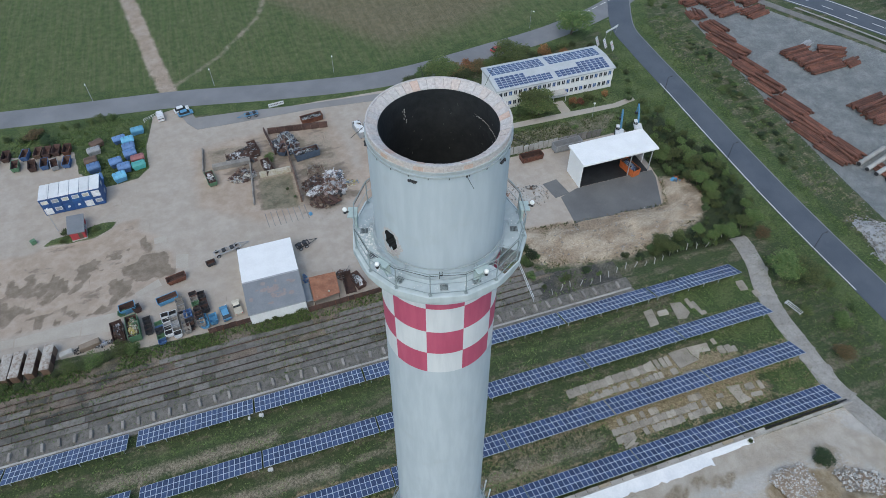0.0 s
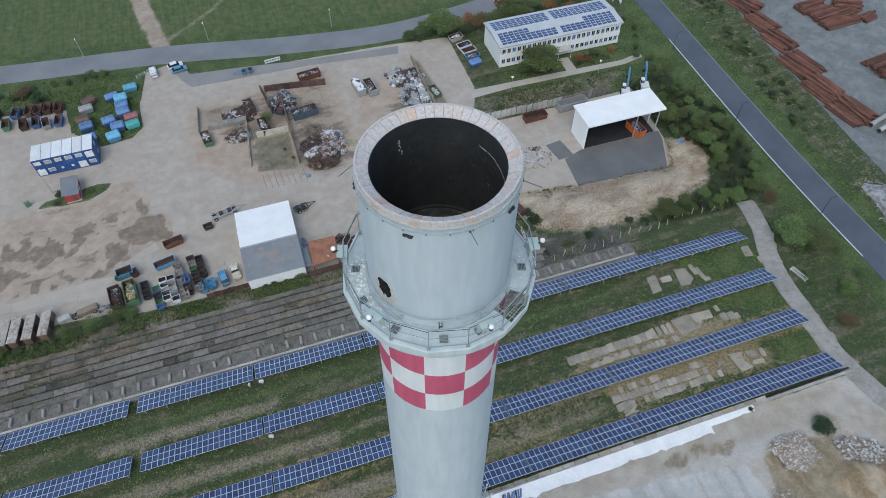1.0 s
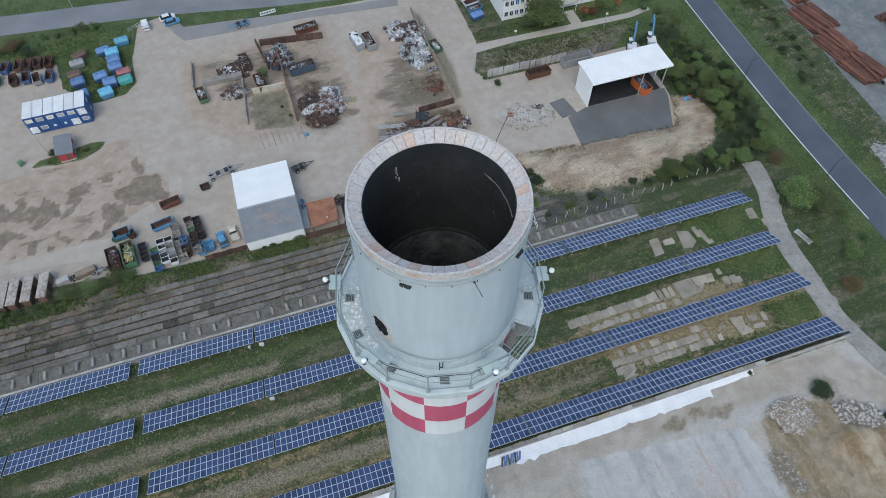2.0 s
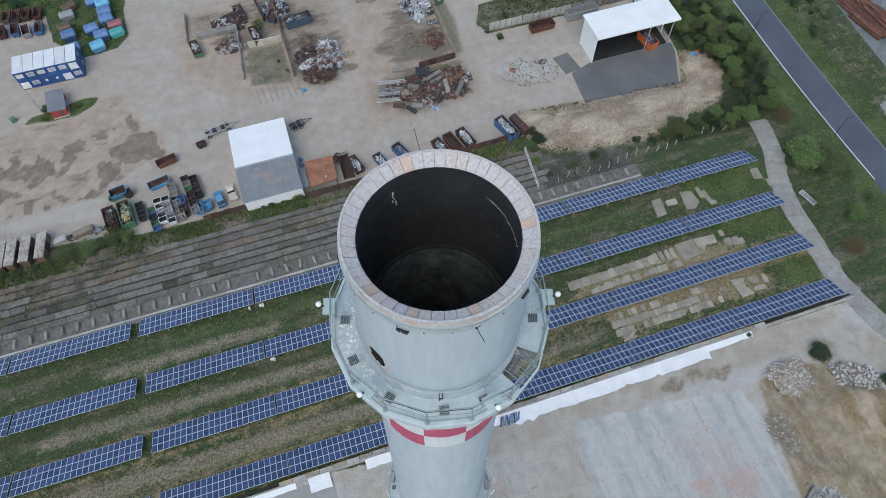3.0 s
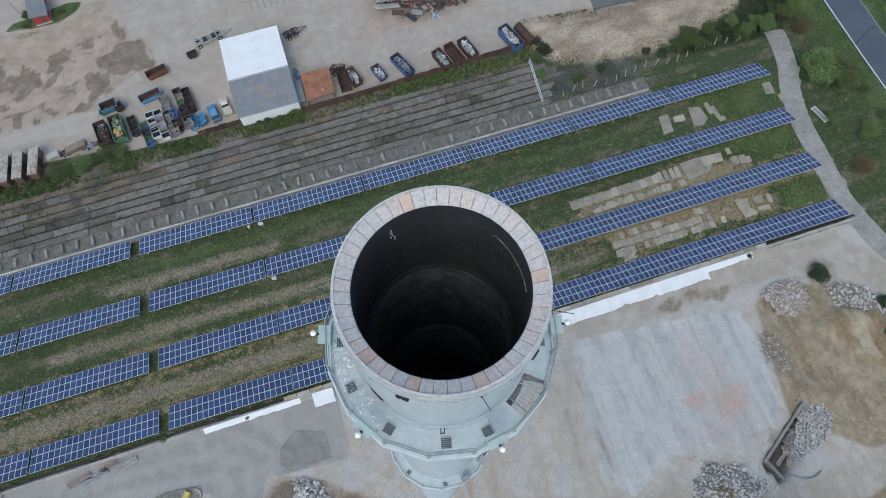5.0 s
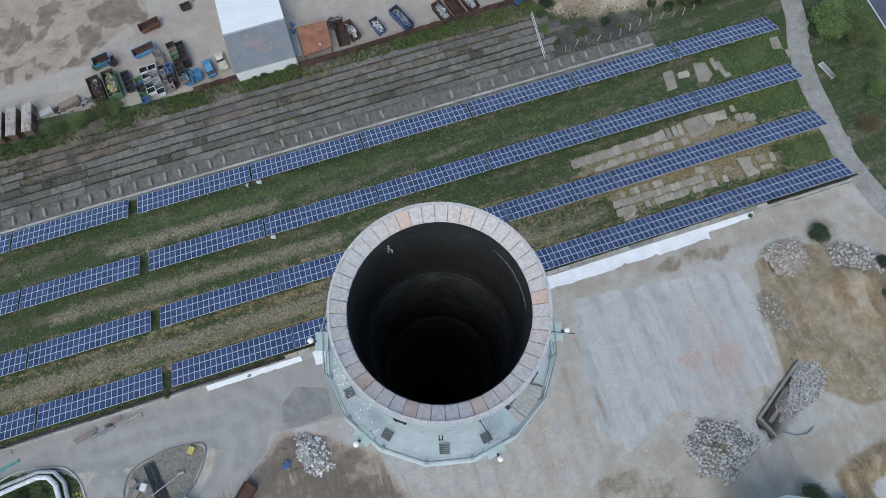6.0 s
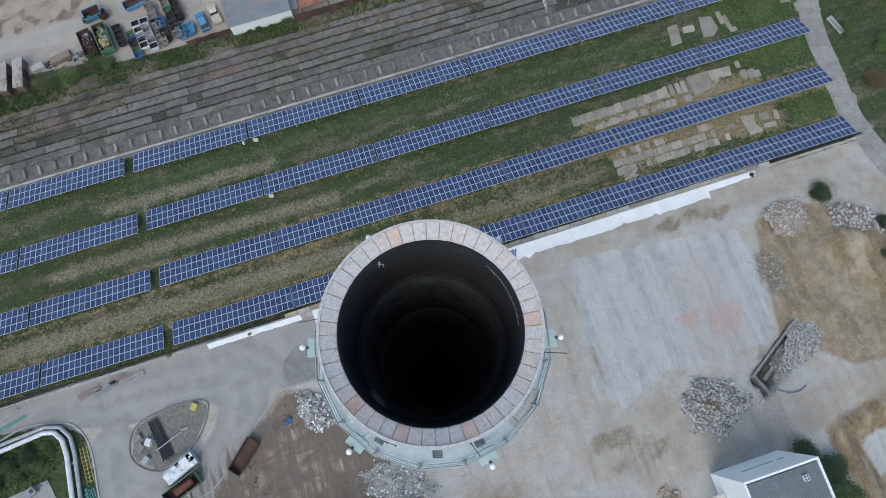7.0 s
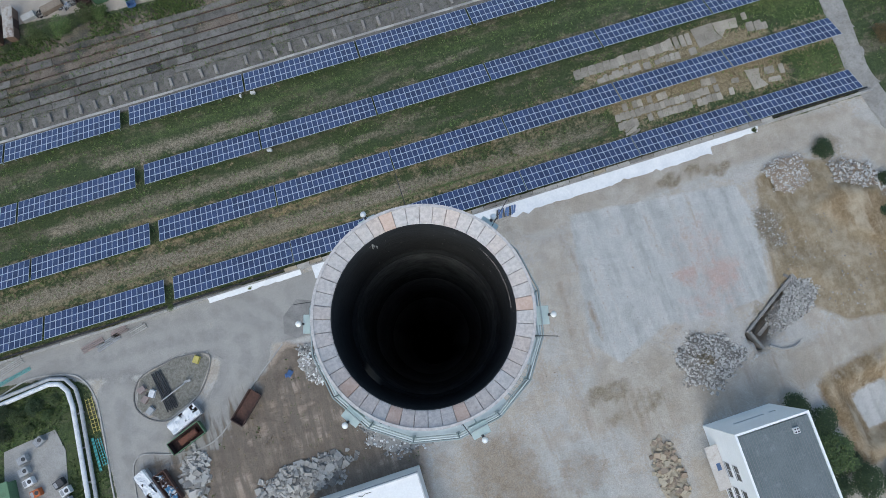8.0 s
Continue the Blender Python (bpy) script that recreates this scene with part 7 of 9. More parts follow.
# --- small skips stacked by the fence
def small_skip(m, inner):
    o = thing("small_skip", "small stacked steel skip, open and empty", "skip")
    w = Build().add([(-0.55, -0.6, 0.1), (0.55, -0.6, 0.1), (0.55, 0.6, 0.1), (-0.55, 0.6, 0.1), (-0.95, -0.75, 0.9), (0.95, -0.75, 0.9), (0.95, 0.75, 0.9), (-0.95, 0.75, 0.9),
                     (-0.88, -0.68, 0.9), (0.88, -0.68, 0.9), (0.88, 0.68, 0.9), (-0.88, 0.68, 0.9), (-0.5, -0.54, 0.16), (0.5, -0.54, 0.16), (0.5, 0.54, 0.16), (-0.5, 0.54, 0.16)],
                    [(3, 2, 1, 0)] + [(i, (i + 1) % 4, 4 + (i + 1) % 4, 4 + i) for i in range(4)] + [(4 + i, 4 + (i + 1) % 4, 8 + (i + 1) % 4, 8 + i) for i in range(4)])
    part("body", w, m, o)
    part("lining", Build().add(w.v, [(8 + i, 8 + (i + 1) % 4, 12 + (i + 1) % 4, 12 + i) for i in range(4)] + [(12, 13, 14, 15)]), inner, o)
    part("rail", Build().box((0, 0.75, 0.92), (1.95, 0.09, 0.09)).box((0, -0.75, 0.92), (1.95, 0.09, 0.09)).box((0.95, 0, 0.92), (0.09, 1.5, 0.09)).box((-0.95, 0, 0.92), (0.09, 1.5, 0.09)), m, o)
    part("foot", Build().box((0, 0.4, 0.05), (1.0, 0.12, 0.1)), M_DARK_STEEL, o)
    part("foot", Build().box((0, -0.4, 0.05), (1.0, 0.12, 0.1)), M_DARK_STEEL, o)
    return o


kinds = [("green-painted", M_GREEN), ("grey", M_GREY), ("rust-brown", M_RUST_DULL), ("light blue", M_LIGHT_BLUE), ("dull blue", M_MID_BLUE), ("black", M_DARK_STEEL), ("off-white", M_WHITE), ("moss-grey", M_CONCRETE_BLOCK)]
small = {}
for cx, y1, names, yaw in ((-40.3, 87.8, "5525", 8), (-37.9, 85.6, "04504", 10), (-36.3, 87.0, "66166", 8), (-34.7, 87.4, "617176", 8), (-33.0, 90.2, "71727177", 8), (-31.5, 86.6, "44", 5), (-31.2, 83.6, "22", 8),
                           (-29.9, 91.0, "27022227", 8), (-28.3, 91.2, "52225", 8), (-28.4, 84.4, "333", 6), (-26.3, 83.6, "33", 8), (-45.6, 91.4, "0", 4), (-42.2, 91.4, "2", 20)):
    for k, c in enumerate(names):
        lab, m = kinds[int(c)]
        for level in range(R.choice((1, 2, 2, 3))):
            spot = pose(cx + 0.16 * k + R.uniform(-0.06, 0.06), y1 - 1.22 * k + R.uniform(-0.06, 0.06), level * 0.42, R.uniform(-3, 3) * (level > 0), 0, yaw + R.uniform(-3, 3)) @ Matrix.Diagonal((0.86, 0.86, 1, 1))
            if c not in small:
                small[c] = tagged(small_skip(m, M_DARK_STEEL if c in "256" else m), lab + " small steel skip stacked by the fence", "skip", "small skips by the fence")
                small[c].matrix_basis = spot
            else:
                copy_thing(small[c], pose(*spot.translation, *[math.degrees(v) for v in spot.to_euler()]))
big_blue = skip(-44.2, 92.2, 10, 3.4, 2.2, 1.7, M_LIGHT_BLUE, "light blue tipping skip beside a container", 0.4, 2)

# --- vehicles
car(-33.8, 164.4, 97, M_WHITE, "white delivery van parked at the yard gate", van=True)
car(-27.6, 165.9, 12, M_WHITE, "white estate car parked at the yard gate")
car(-26.6, 163.6, 12, M_LIGHT_BLUE, "light blue car parked beside the gate")
car(74.6, 165.8, 14, M_RED, "dark red car on the road")
car(-20.9, 84.8, 98, M_CREAM, "old cream pickup van parked by the hall", pickup=True)
car(-23.6, 84.0, 100, M_LIGHT_BLUE, "old light blue car body by the hall")


def trailer(x, y, a, L, m, label, boxes):
    o = thing("trailer", label, "trailer", pose(x, y, 0, 0, 0, a))
    for s in (-1, 1):
        part("side_beam", Build().box((0, s * 0.75, 0.85), (L, 0.18, 0.22)), m, o)
    for i in range(6):
        part("cross_beam", Build().box((-L / 2 + 0.1 + i * (L - 0.2) / 5, 0, 0.85), (0.2, 1.5, 0.16)), m, o)
    part("drawbar", Build().tube((L / 2, 0.6, 0.8), (L / 2 + 2.2, 0, 0.7), 0.08, 6).tube((L / 2, -0.6, 0.8), (L / 2 + 2.2, 0, 0.7), 0.08, 6), m, o)
    for bx in boxes:
        part("deck_box", Build().box((bx, 0, 1.05), (0.9, 1.0, 0.5), 0, None, 0.03), M_DARK_STEEL, o)
    wheel_set(o, (-L / 2 + 0.9, L / 2 - 1.0), 2.1, 0.48)


trailer(-21.0, 103.2, 12, 6.6, M_GREY, "grey skeletal container trailer with drawbar", (-0.8, 1.2))
trailer(-3.4, 98.9, 14, 3.4, M_DARK_STEEL, "dark short drawbar trailer with steel bins", (-0.8, 0.5))
trailer(-8.0, 156.4, 186, 4.0, M_LIGHT_BLUE, "light blue two-axle trailer with boxes", (-0.9, 0.9))
skip(-25.2, 100.2, 10, 2.1, 1.4, 1.0, M_DARK_STEEL, "small black open steel bin", 0.2, 2)

# wagons at the western end of the yard
for i, (x, m) in enumerate(((-73.4, M_BROWN), (-70.8, M_CREAM), (-68.3, M_RUST_DULL), (-66.1, M_CREAM), (-63.3, M_RUST_DULL), (-60.2, M_CREAM))):
    o = thing("old_wagon_body", "old goods wagon body with a pale rusty roof", "wagon", pose(x, 83.2, 0, 0, 0, -8), "wagon bodies in a row")
    part("body", Build().box((0, 0, 1.2), (1.7, 6.2, 2.2), 0, None, 0.04), M_BROWN, o)
    v, f = [], []
    for j in range(7):
        t = math.pi * (j / 6 - 0.5)
        v += [(1.0 * math.sin(t), -3.25, 2.25 + 0.2 * math.cos(t)), (1.0 * math.sin(t), 3.25, 2.25 + 0.2 * math.cos(t))]
    f = [(2 * j, 2 * j + 2, 2 * j + 3, 2 * j + 1) for j in range(6)] + [tuple(range(0, 14, 2))[::-1], tuple(range(1, 14, 2))]
    part("roof", Build().add(v, f), mat("wagon_roof_%s" % "abcdef"[i], (0.30, 0.27, 0.235), (0.44, 0.41, 0.37), 2.5, 0.5, 0.8, stain=(0.15, 0.075, 0.045), amount=0.9), o)
    for s in (-1, 1):
        part("door", Build().box((s * 0.87, 0, 1.2), (0.06, 1.8, 1.9)), M_RUST_DULL, o)

scrap("scrap_heap", "dark lump of machine parts at the yard edge", R, -54.6, 84.4, 1.2, 0.8, 0.9, 30, [M_DARK_STEEL, M_RUBBER], (0.3, 0.9))
scrap("scrap_heap", "blue and grey steel frames at the yard edge", R, -49.4, 84.4, 1.8, 0.7, 0.6, 40, [M_MID_BLUE, M_GREY, M_DARK_STEEL], (0.3, 1.2), 0.0, 12)
tagged(part("timber_box", Build().box((0, 0, 0.5), (2.6, 1.3, 1.0), 0, None, 0.04).box((0, 0, 1.02), (2.3, 1.0, 0.06)), M_CONCRETE, None, "", pose(-57.0, 84.2, -0.1, 0, 0, 12)), "pale weathered box beside the wagons", "box")
tagged(part("steel_bin", Build().box((0, 0, 0.6), (4.2, 1.5, 1.2), 0, None, 0.05).box((0, 0, 1.22), (3.9, 1.2, 0.05)), M_WOOD, None, "", pose(-52.2, 84.8, -0.1, 0, 0, 12)), "brown weathered steel bin at the yard edge", "bin")
tagged(part("green_bin", Build().box((0, 0, 0.55), (1.2, 0.9, 1.1), 0, None, 0.06).box((0, 0, 1.13), (1.3, 1.0, 0.08), 0, None, 0.03), M_GREEN, None, "", pose(-66.0, 121.5, 0, 0, 0, 30)), "small dark green bin on the yard near the hut", "bin")

# rusty shed by the hall
o = thing("rusty_shed", "low shed with a rusty sheet roof and open side", "shed")
part("roof", Build().add([(-4.2, 79.6, 2.0), (1.9, 80.2, 2.0), (2.2, 86.2, 2.5), (-4.0, 86.4, 2.5), (-4.2, 79.6, 2.1), (1.9, 80.2, 2.1), (2.2, 86.2, 2.6), (-4.0, 86.4, 2.6)], [(3, 2, 1, 0), (4, 5, 6, 7), (0, 1, 5, 4), (1, 2, 6, 5), (2, 3, 7, 6), (3, 0, 4, 7)]), mat("orange_rust_sheet", (0.20, 0.085, 0.05), (0.33, 0.15, 0.085), 3, 0.5, 0.8, stain=(0.40, 0.28, 0.20), amount=0.4), o)
for px_, py_ in ((-4, 80), (1.7, 80.4), (-3.8, 86), (2, 85.9)):
    part("post", Build().box((px_, py_, 1.0), (0.16, 0.16, 2.0)), M_RUST_DULL, o)
part("wall", Build().box((-1.1, 86.0, 1.1), (6.0, 0.1, 2.2)), M_RUST_DULL, o)
part("side_bin", Build().box((3.4, 83.4, 1.0), (0.12, 5.2, 2.0)).box((4.6, 83.4, 0.2), (2.4, 5.2, 0.2)).box((4.4, 86, 1.0), (2.4, 0.12, 2.0)), M_RUST_DULL, o, "rusty open side bay")
part("porch_roof", Build().box((-5.1, 82.6, 2.1), (1.5, 5.4, 0.12)), M_GREY_ROOF, o)
part("roof_vent", Build().tube((-0.4, 81.2, 2.1), (-0.4, 81.2, 2.5), 0.22, 10), M_CREAM, o)
scrap("scrap_heap", "old machine parts beside the rusty shed", R, 3.8, 87.0, 1.6, 1.4, 1.0, 50, RUST_MIX)
scrap("scrap_heap", "blue drums and pipes beside the hall", R, -4.8, 88.4, 0.6, 1.8, 0.8, 30, [M_MID_BLUE, M_LIGHT_BLUE, M_GREY], (0.3, 0.8))

# --- excavators behind the shed
for x, y, a in ((90.6, 112.0, 62), (96.8, 112.6, 70)):
    o = thing("excavator", "blue excavator with its boom raised", "excavator", pose(x, y, 0, 0, 0, a))
    for s in (-1, 1):
        part("crawler", Build().box((0, s * 1.0, 0.45), (3.4, 0.55, 0.85), 0, None, 0.2), M_RUBBER, o)
    part("upper_body", Build().box((-0.4, 0, 1.5), (2.8, 2.3, 1.1), 0, None, 0.12), M_WHITE, o)
    cabp = part("cab", Build().box((0.7, 0.6, 2.3), (1.3, 1.0, 1.6), 0, None, 0.08), M_WHITE, o)
    part("pane", Build().box((0.72, 0.6, 2.45), (1.34, 1.04, 0.9), 0, None, 0.03), M_GLASS_DARK, cabp)
    part("boom", Build().tube((0.9, -0.3, 1.7), (3.0, -0.3, 5.2), 0.32, 8, 0, 0.24).tube((3.0, -0.3, 5.2), (4.4, -0.3, 6.0), 0.24, 8, 0, 0.2), M_LIGHT_BLUE, o)
    part("stick", Build().tube((4.4, -0.3, 6.1), (4.8, -0.3, 3.2), 0.2, 8, 0, 0.15), M_LIGHT_BLUE, o)
    part("bucket", Build().box((4.8, -0.3, 2.8), (0.8, 0.9, 0.8), 0, None, 0.1), M_DARK_STEEL, o)
# overturned implement on the soil
scrap("scrap_heap", "blue and orange farm implement lying on pale soil", R, 96.0, 90.0, 1.6, 0.9, 0.6, 26, [M_LIGHT_BLUE, M_LIGHT_BLUE, M_ORANGE], (0.4, 1.3), 0.4)
scrap("scrap_heap", "small orange and brown junk on the rubble plot", R, 50.6, 99.5, 0.8, 0.8, 0.5, 14, [M_ORANGE, M_BROWN], (0.4, 0.9))
scrap("scrap_heap", "dark steel plate and crate on the rubble plot", R, 58.6, 99.8, 1.3, 0.9, 0.3, 12, [M_DARK_STEEL, M_GREY, M_BROWN], (0.6, 1.3))
rubble("thin spread of rubble on the unpaved plot", R, 54.5, 97.8, 7.0, 4.2, 0.0, 420, [M_CONCRETE, M_CONCRETE_DARK, M_WOOD], (0.12, 0.5))
for x, y, a in ((66, 92.5, 8),):
    structure("pavement_patch", Build().slab([(61.5, 100.4), (65.8, 101), (66.8, 95), (62.6, 94.4)], -0.1, 0.025), M_ASPHALT_PATCH, "dark patched square beside the shed", "pavement")

# --- concrete panel wall above the lower yard
o = thing("panel_wall", "wall of upright weathered concrete panels", "wall")
for i in range(24):
    x = 50.6 + i * 1.5
    y = 114.4 - (x - 50.6) * 0.012
    part("panel", Build().box((0, 0, 1.25), (1.42, 0.16, 2.5), 0, None, 0.03), M_CONCRETE if x < 72 else M_CONCRETE_DARK, o, "", pose(x, y, R.uniform(-0.08, 0.04), R.uniform(-4, 4), R.uniform(-2, 2), 5))

for i in range(8):
    structure("bay_line", Build().slab([(-10.6 + i * 1.45, 113.6), (-10.4 + i * 1.45, 113.6), (-10.0 + i * 1.45, 108.2), (-10.2 + i * 1.45, 108.2)], -0.1, -0.02), M_CONCRETE_DARK, "dark joint line between pale concrete strips", "paving")
def globe_lamp(x, y):
    o = thing("globe_lamp", "slim grey lamp post with a white globe", "street lamp", pose(x, y, 0), "globe lamps along the office path")
    part("post", Build().tube((0, 0, 0), (0, 0, 4.6), 0.06, 8, 0, 0.045), M_GREY, o)
    b, rows = Build(), 6
    for i in range(rows + 1):
        t = math.pi * i / rows - math.pi / 2
        b.v += [(0.36 * math.cos(t) * math.cos(u * math.pi / 6), 0.36 * math.cos(t) * math.sin(u * math.pi / 6), 4.85 + 0.36 * math.sin(t)) for u in range(12)]
    for i in range(rows):
        for u in range(12):
            b.f.append((12 * i + u, 12 * i + (u + 1) % 12, 12 * i + 12 + (u + 1) % 12, 12 * i + 12 + u))
            b.k.append(0)
    part("globe", b, M_LAMP, o, "", None, True)
    part("cap", Build().tube((0, 0, 5.18), (0, 0, 5.26), 0.16, 10), M_DARK_STEEL, o)


globe_lamp(61.3, 123.9)
globe_lamp(87.7, 122.6)
for x, y, a, m, lab, load in ((54.4, 151.8, 14, M_GREY, "skip heaped with pale sheeting on the lawn", [M_WHITE, M_CREAM]), (55.4, 147.0, 12, M_WHITE, "white open skip on the lawn by the office", [M_DARK_STEEL, M_MID_BLUE]), (55.8, 144.2, 10, M_WHITE, "white and rusty open skip on the lawn", None), (56.0, 141.4, 10, M_LIGHT_BLUE, "light blue open skip on the lawn", [M_BROWN, M_GREY])):
    skip(x, y, a, 4.2, 2.2, 1.5, m, lab, 0.4, 3)
    if load:
        scrap("scrap_load", "loose waste filling an open skip", R, x, y, 1.5, 0.8, 0.5, 40, load, (0.25, 0.9), 1.1, a, "scrap load")
copy_thing(masters["b"], pose(55.6, 138.2, 0, 0, 0, 12))

# --- signs at the yard entrance and the junction
o = thing("banner_board", "long white advertising board on posts", "sign", pose(-0.2, 158.4, 0, 0, 0, 6))
part("board", Build().box((0, 0, 1.1), (4.6, 0.06, 1.2)), M_WHITE, o)
for i in range(9):
    part("lettering_bar", Build().box((-1.9 + i * 0.47, -0.04, 1.15), (0.3, 0.012, 0.42)), M_DARK_STEEL, o)
for s in (-2, 0, 2):
    part("post", Build().box((s, 0.07, 0.6), (0.08, 0.08, 1.2)), M_GREY, o)
for x, y in ((108.0, 157.2), (109.8, 155.2), (111.4, 153.2)):
    o = thing("notice_board", "white notice board with dark bars of writing", "sign", pose(x, y, 0, -25, 0, 40), "notice boards at the junction")
    part("board", Build().box((0, 0, 1.7), (1.7, 0.08, 3.0)), M_WHITE, o)
    for i in range(4):
        part("lettering_bar", Build().box((0, -0.05, 0.6 + i * 0.7), (1.4, 0.012, 0.16)), M_DARK_STEEL if i % 2 else M_RED, o)
    for s in (-0.8, 0.8):
        part("post", Build().box((s, 0.08, 1.2), (0.08, 0.08, 2.6)), M_GREY, o)
o = thing("road_sign", "white horizontal road sign on two posts", "sign", pose(115.2, 162.0, 0, 0, 0, 24))
part("board", Build().box((0, 0, 2.4), (6.6, 0.1, 0.8)), M_WHITE, o)
for s in (-2.8, 0, 2.8):
    part("post", Build().tube((s, 0.1, 0), (s, 0.1, 2.6), 0.06), M_GREY, o)
o = thing("gate", "pale tubular yard gate standing open", "gate", pose(-38.5, 163.6, 0, 0, 0, 28))
for h in (0.4, 0.8, 1.2):
    part("rail", Build().tube((0, 0, h), (5.2, 0, h), 0.035, 6), M_WHITE, o)
for x in (0, 2.6, 5.2):
    part("post", Build().tube((x, 0, 0), (x, 0, 1.3), 0.05, 6), M_WHITE, o)
for x, y, a in ((-53.2, 179.9, -80), (-17.0, 176.2, -95), (20.2, 170.8, -95), (90.8, 175.6, -70), (-60.6, 124.2, 90)):
    street_lamp(x, y, a, 6.5)
for x, y in ((114.3, 126.3), (113.9, 92.9), (113.7, 57.5)):
    street_lamp(x, y, 0, 5.6, M_DARK_STEEL, "slender dark street lamp beside the asphalt road")


# ---------------------------------------------------------------- rails, dock and fence
def rails():
    rng = random.Random(21)
    o = tagged(thing("slab_track", "old siding paved with weathered concrete slabs", "track"), kind="structure")
    strips = ((65.2, 1.3), (66.9, 1.5), (68.7, 1.3), (70.4, 1.5), (72.2, 1.3), (74.0, 1.5), (75.8, 1.2))
    shapes = {}
    for y, w in strips:
        x = -92.0 + rng.uniform(0, 4)
        while x < 44:
            l = rng.choice((3.0, 4.5, 6.0))
            key = (l, w)
            if key not in shapes:
                shapes[key] = Build().box((0, 0, 0), (l - 0.025, w, 0.18), 0, None, 0.03).mesh("track_slab", M_TRACK)
            lim = 8 + (y - 65) * 3.0
            keep = 0.985 if y < 71 else 0.86 if x > -38 else 0.40
            if rng.random() < (keep if x > -75 + lim else 0.6 * keep) and not (y > 74 and (x > 20 or x < -50)):
                part("track_slab", shapes[key], None, o, "", pose(x + l / 2, y + rng.uniform(-0.10, 0.10), -0.05 + rng.uniform(-0.06, 0.03), rng.uniform(-2.2, 2.2), rng.uniform(-1.2, 1.2), rng.uniform(-0.9, 0.9)))
            x += l
    for y in (66.08, 67.8, 69.55, 71.3, 73.1, 74.95):
        part("rail", Build().box((-25, y, 0.0), (138, 0.07, 0.14)).box((-25, y, 0.08), (138, 0.04, 0.04)), M_RUST_DULL, o, "rusty steel rail between the slabs")
    block = None
    for i in range(54):
        x = -93.0 + 2.95 * i
        b = Build().box((0, 0, 0.3), (0.55, 1.75, 0.65), 0, None, 0.06).box((0, 0.0, 0.64), (0.38, 1.4, 0.08), 0, None, 0.02)
        spot = pose(x, 62.9 + rng.uniform(-0.1, 0.1), 0, rng.uniform(-3, 3), rng.uniform(-4, 4), rng.uniform(-6, 6))
        if rng.random() < 0.06:
            continue
        if block is None:
            block = tagged(part("concrete_block", b, M_CONCRETE_BLOCK), "short concrete support block on the dock edge", "concrete block", "concrete blocks along the dock")
            block.matrix_basis = spot
        else:
            copy_thing(block, spot)
    o = tagged(thing("dock_kerb", "pale concrete kerb along the dock", "kerb"), kind="structure")
    kerb = Build().box((0, 0, 0.1), (3.96, 0.42, 0.5), 0, None, 0.04).mesh("kerb_stone", M_CONCRETE)
    for i in range(45):
        part("kerb_stone", kerb, None, o, "", pose(-112 + i * 4.0, 61.2, rng.uniform(-0.04, 0.03), 0, 0, rng.uniform(-0.6, 0.6)))
    # sheet fence behind the yard
    o = tagged(thing("sheet_fence", "rusty sheet-metal fence on steel posts", "fence"), kind="structure")
    sheet = Build().box((0, 0, 0.85), (1.46, 0.04, 1.7)).mesh("sheet", M_RUST_DULL)
    for x0, x1, y in ((-27.5, -18.8, 79.9), (-5.6, 45.5, 78.6)):
        x = x0
        while x < x1:
            part("sheet", sheet, None, o, "", pose(x + 0.75, y + (x - x0) * 0.03, 0, rng.uniform(-3, 3), 0, rng.uniform(-1, 1) + 1.5))
            part("post", Build().box((0, 0, 0.9), (0.08, 0.08, 1.9)), M_RUST, o, "", pose(x, y + (x - x0) * 0.03 - 0.1, 0))
            if int(x) % 4 == 0:
                part("brace", Build().tube((0, 0, 1.5), (0, -1.3, 0), 0.04, 5), M_RUST, o, "", pose(x, y - 0.1 + (x - x0) * 0.03, 0))
            x += 1.5
    # old wire fence posts beside the soil bank
    o = tagged(thing("post_fence", "leaning concrete fence posts with wire", "fence"), kind="structure")
    pts = []
    for i in range(20):
        x, y = 48 + i * 2.45, 65.3 + 0.6 * math.sin(i) + i * 0.12
        pts.append((x, y, 1.3))
        part("post", Build().box((0, 0, 0.8), (0.14, 0.14, 1.7)).box((0.18, 0, 1.72), (0.45, 0.10, 0.10)), M_CONCRETE, o, "", pose(x, y, 0, rng.uniform(-14, 14), rng.uniform(-14, 14), 90))
    part("wire", Build().pipe(pts, 0.012, 4), M_DARK_STEEL, o)
    o = thing("barrier_panel", "pale leaning barrier panel beside the rails", "barrier", pose(43.6, 70.3, 0, 0, 0, 84.5))
    part("frame", Build().box((0, 0, 1.5), (11.0, 0.10, 0.16)).box((0, 0, 0.5), (11.0, 0.10, 0.12)), M_WHITE, o)
    for i in range(6):
        part("post", Build().box((-5.4 + i * 2.16, 0, 0.75), (0.1, 0.12, 1.6)), M_WHITE, o)


rails()


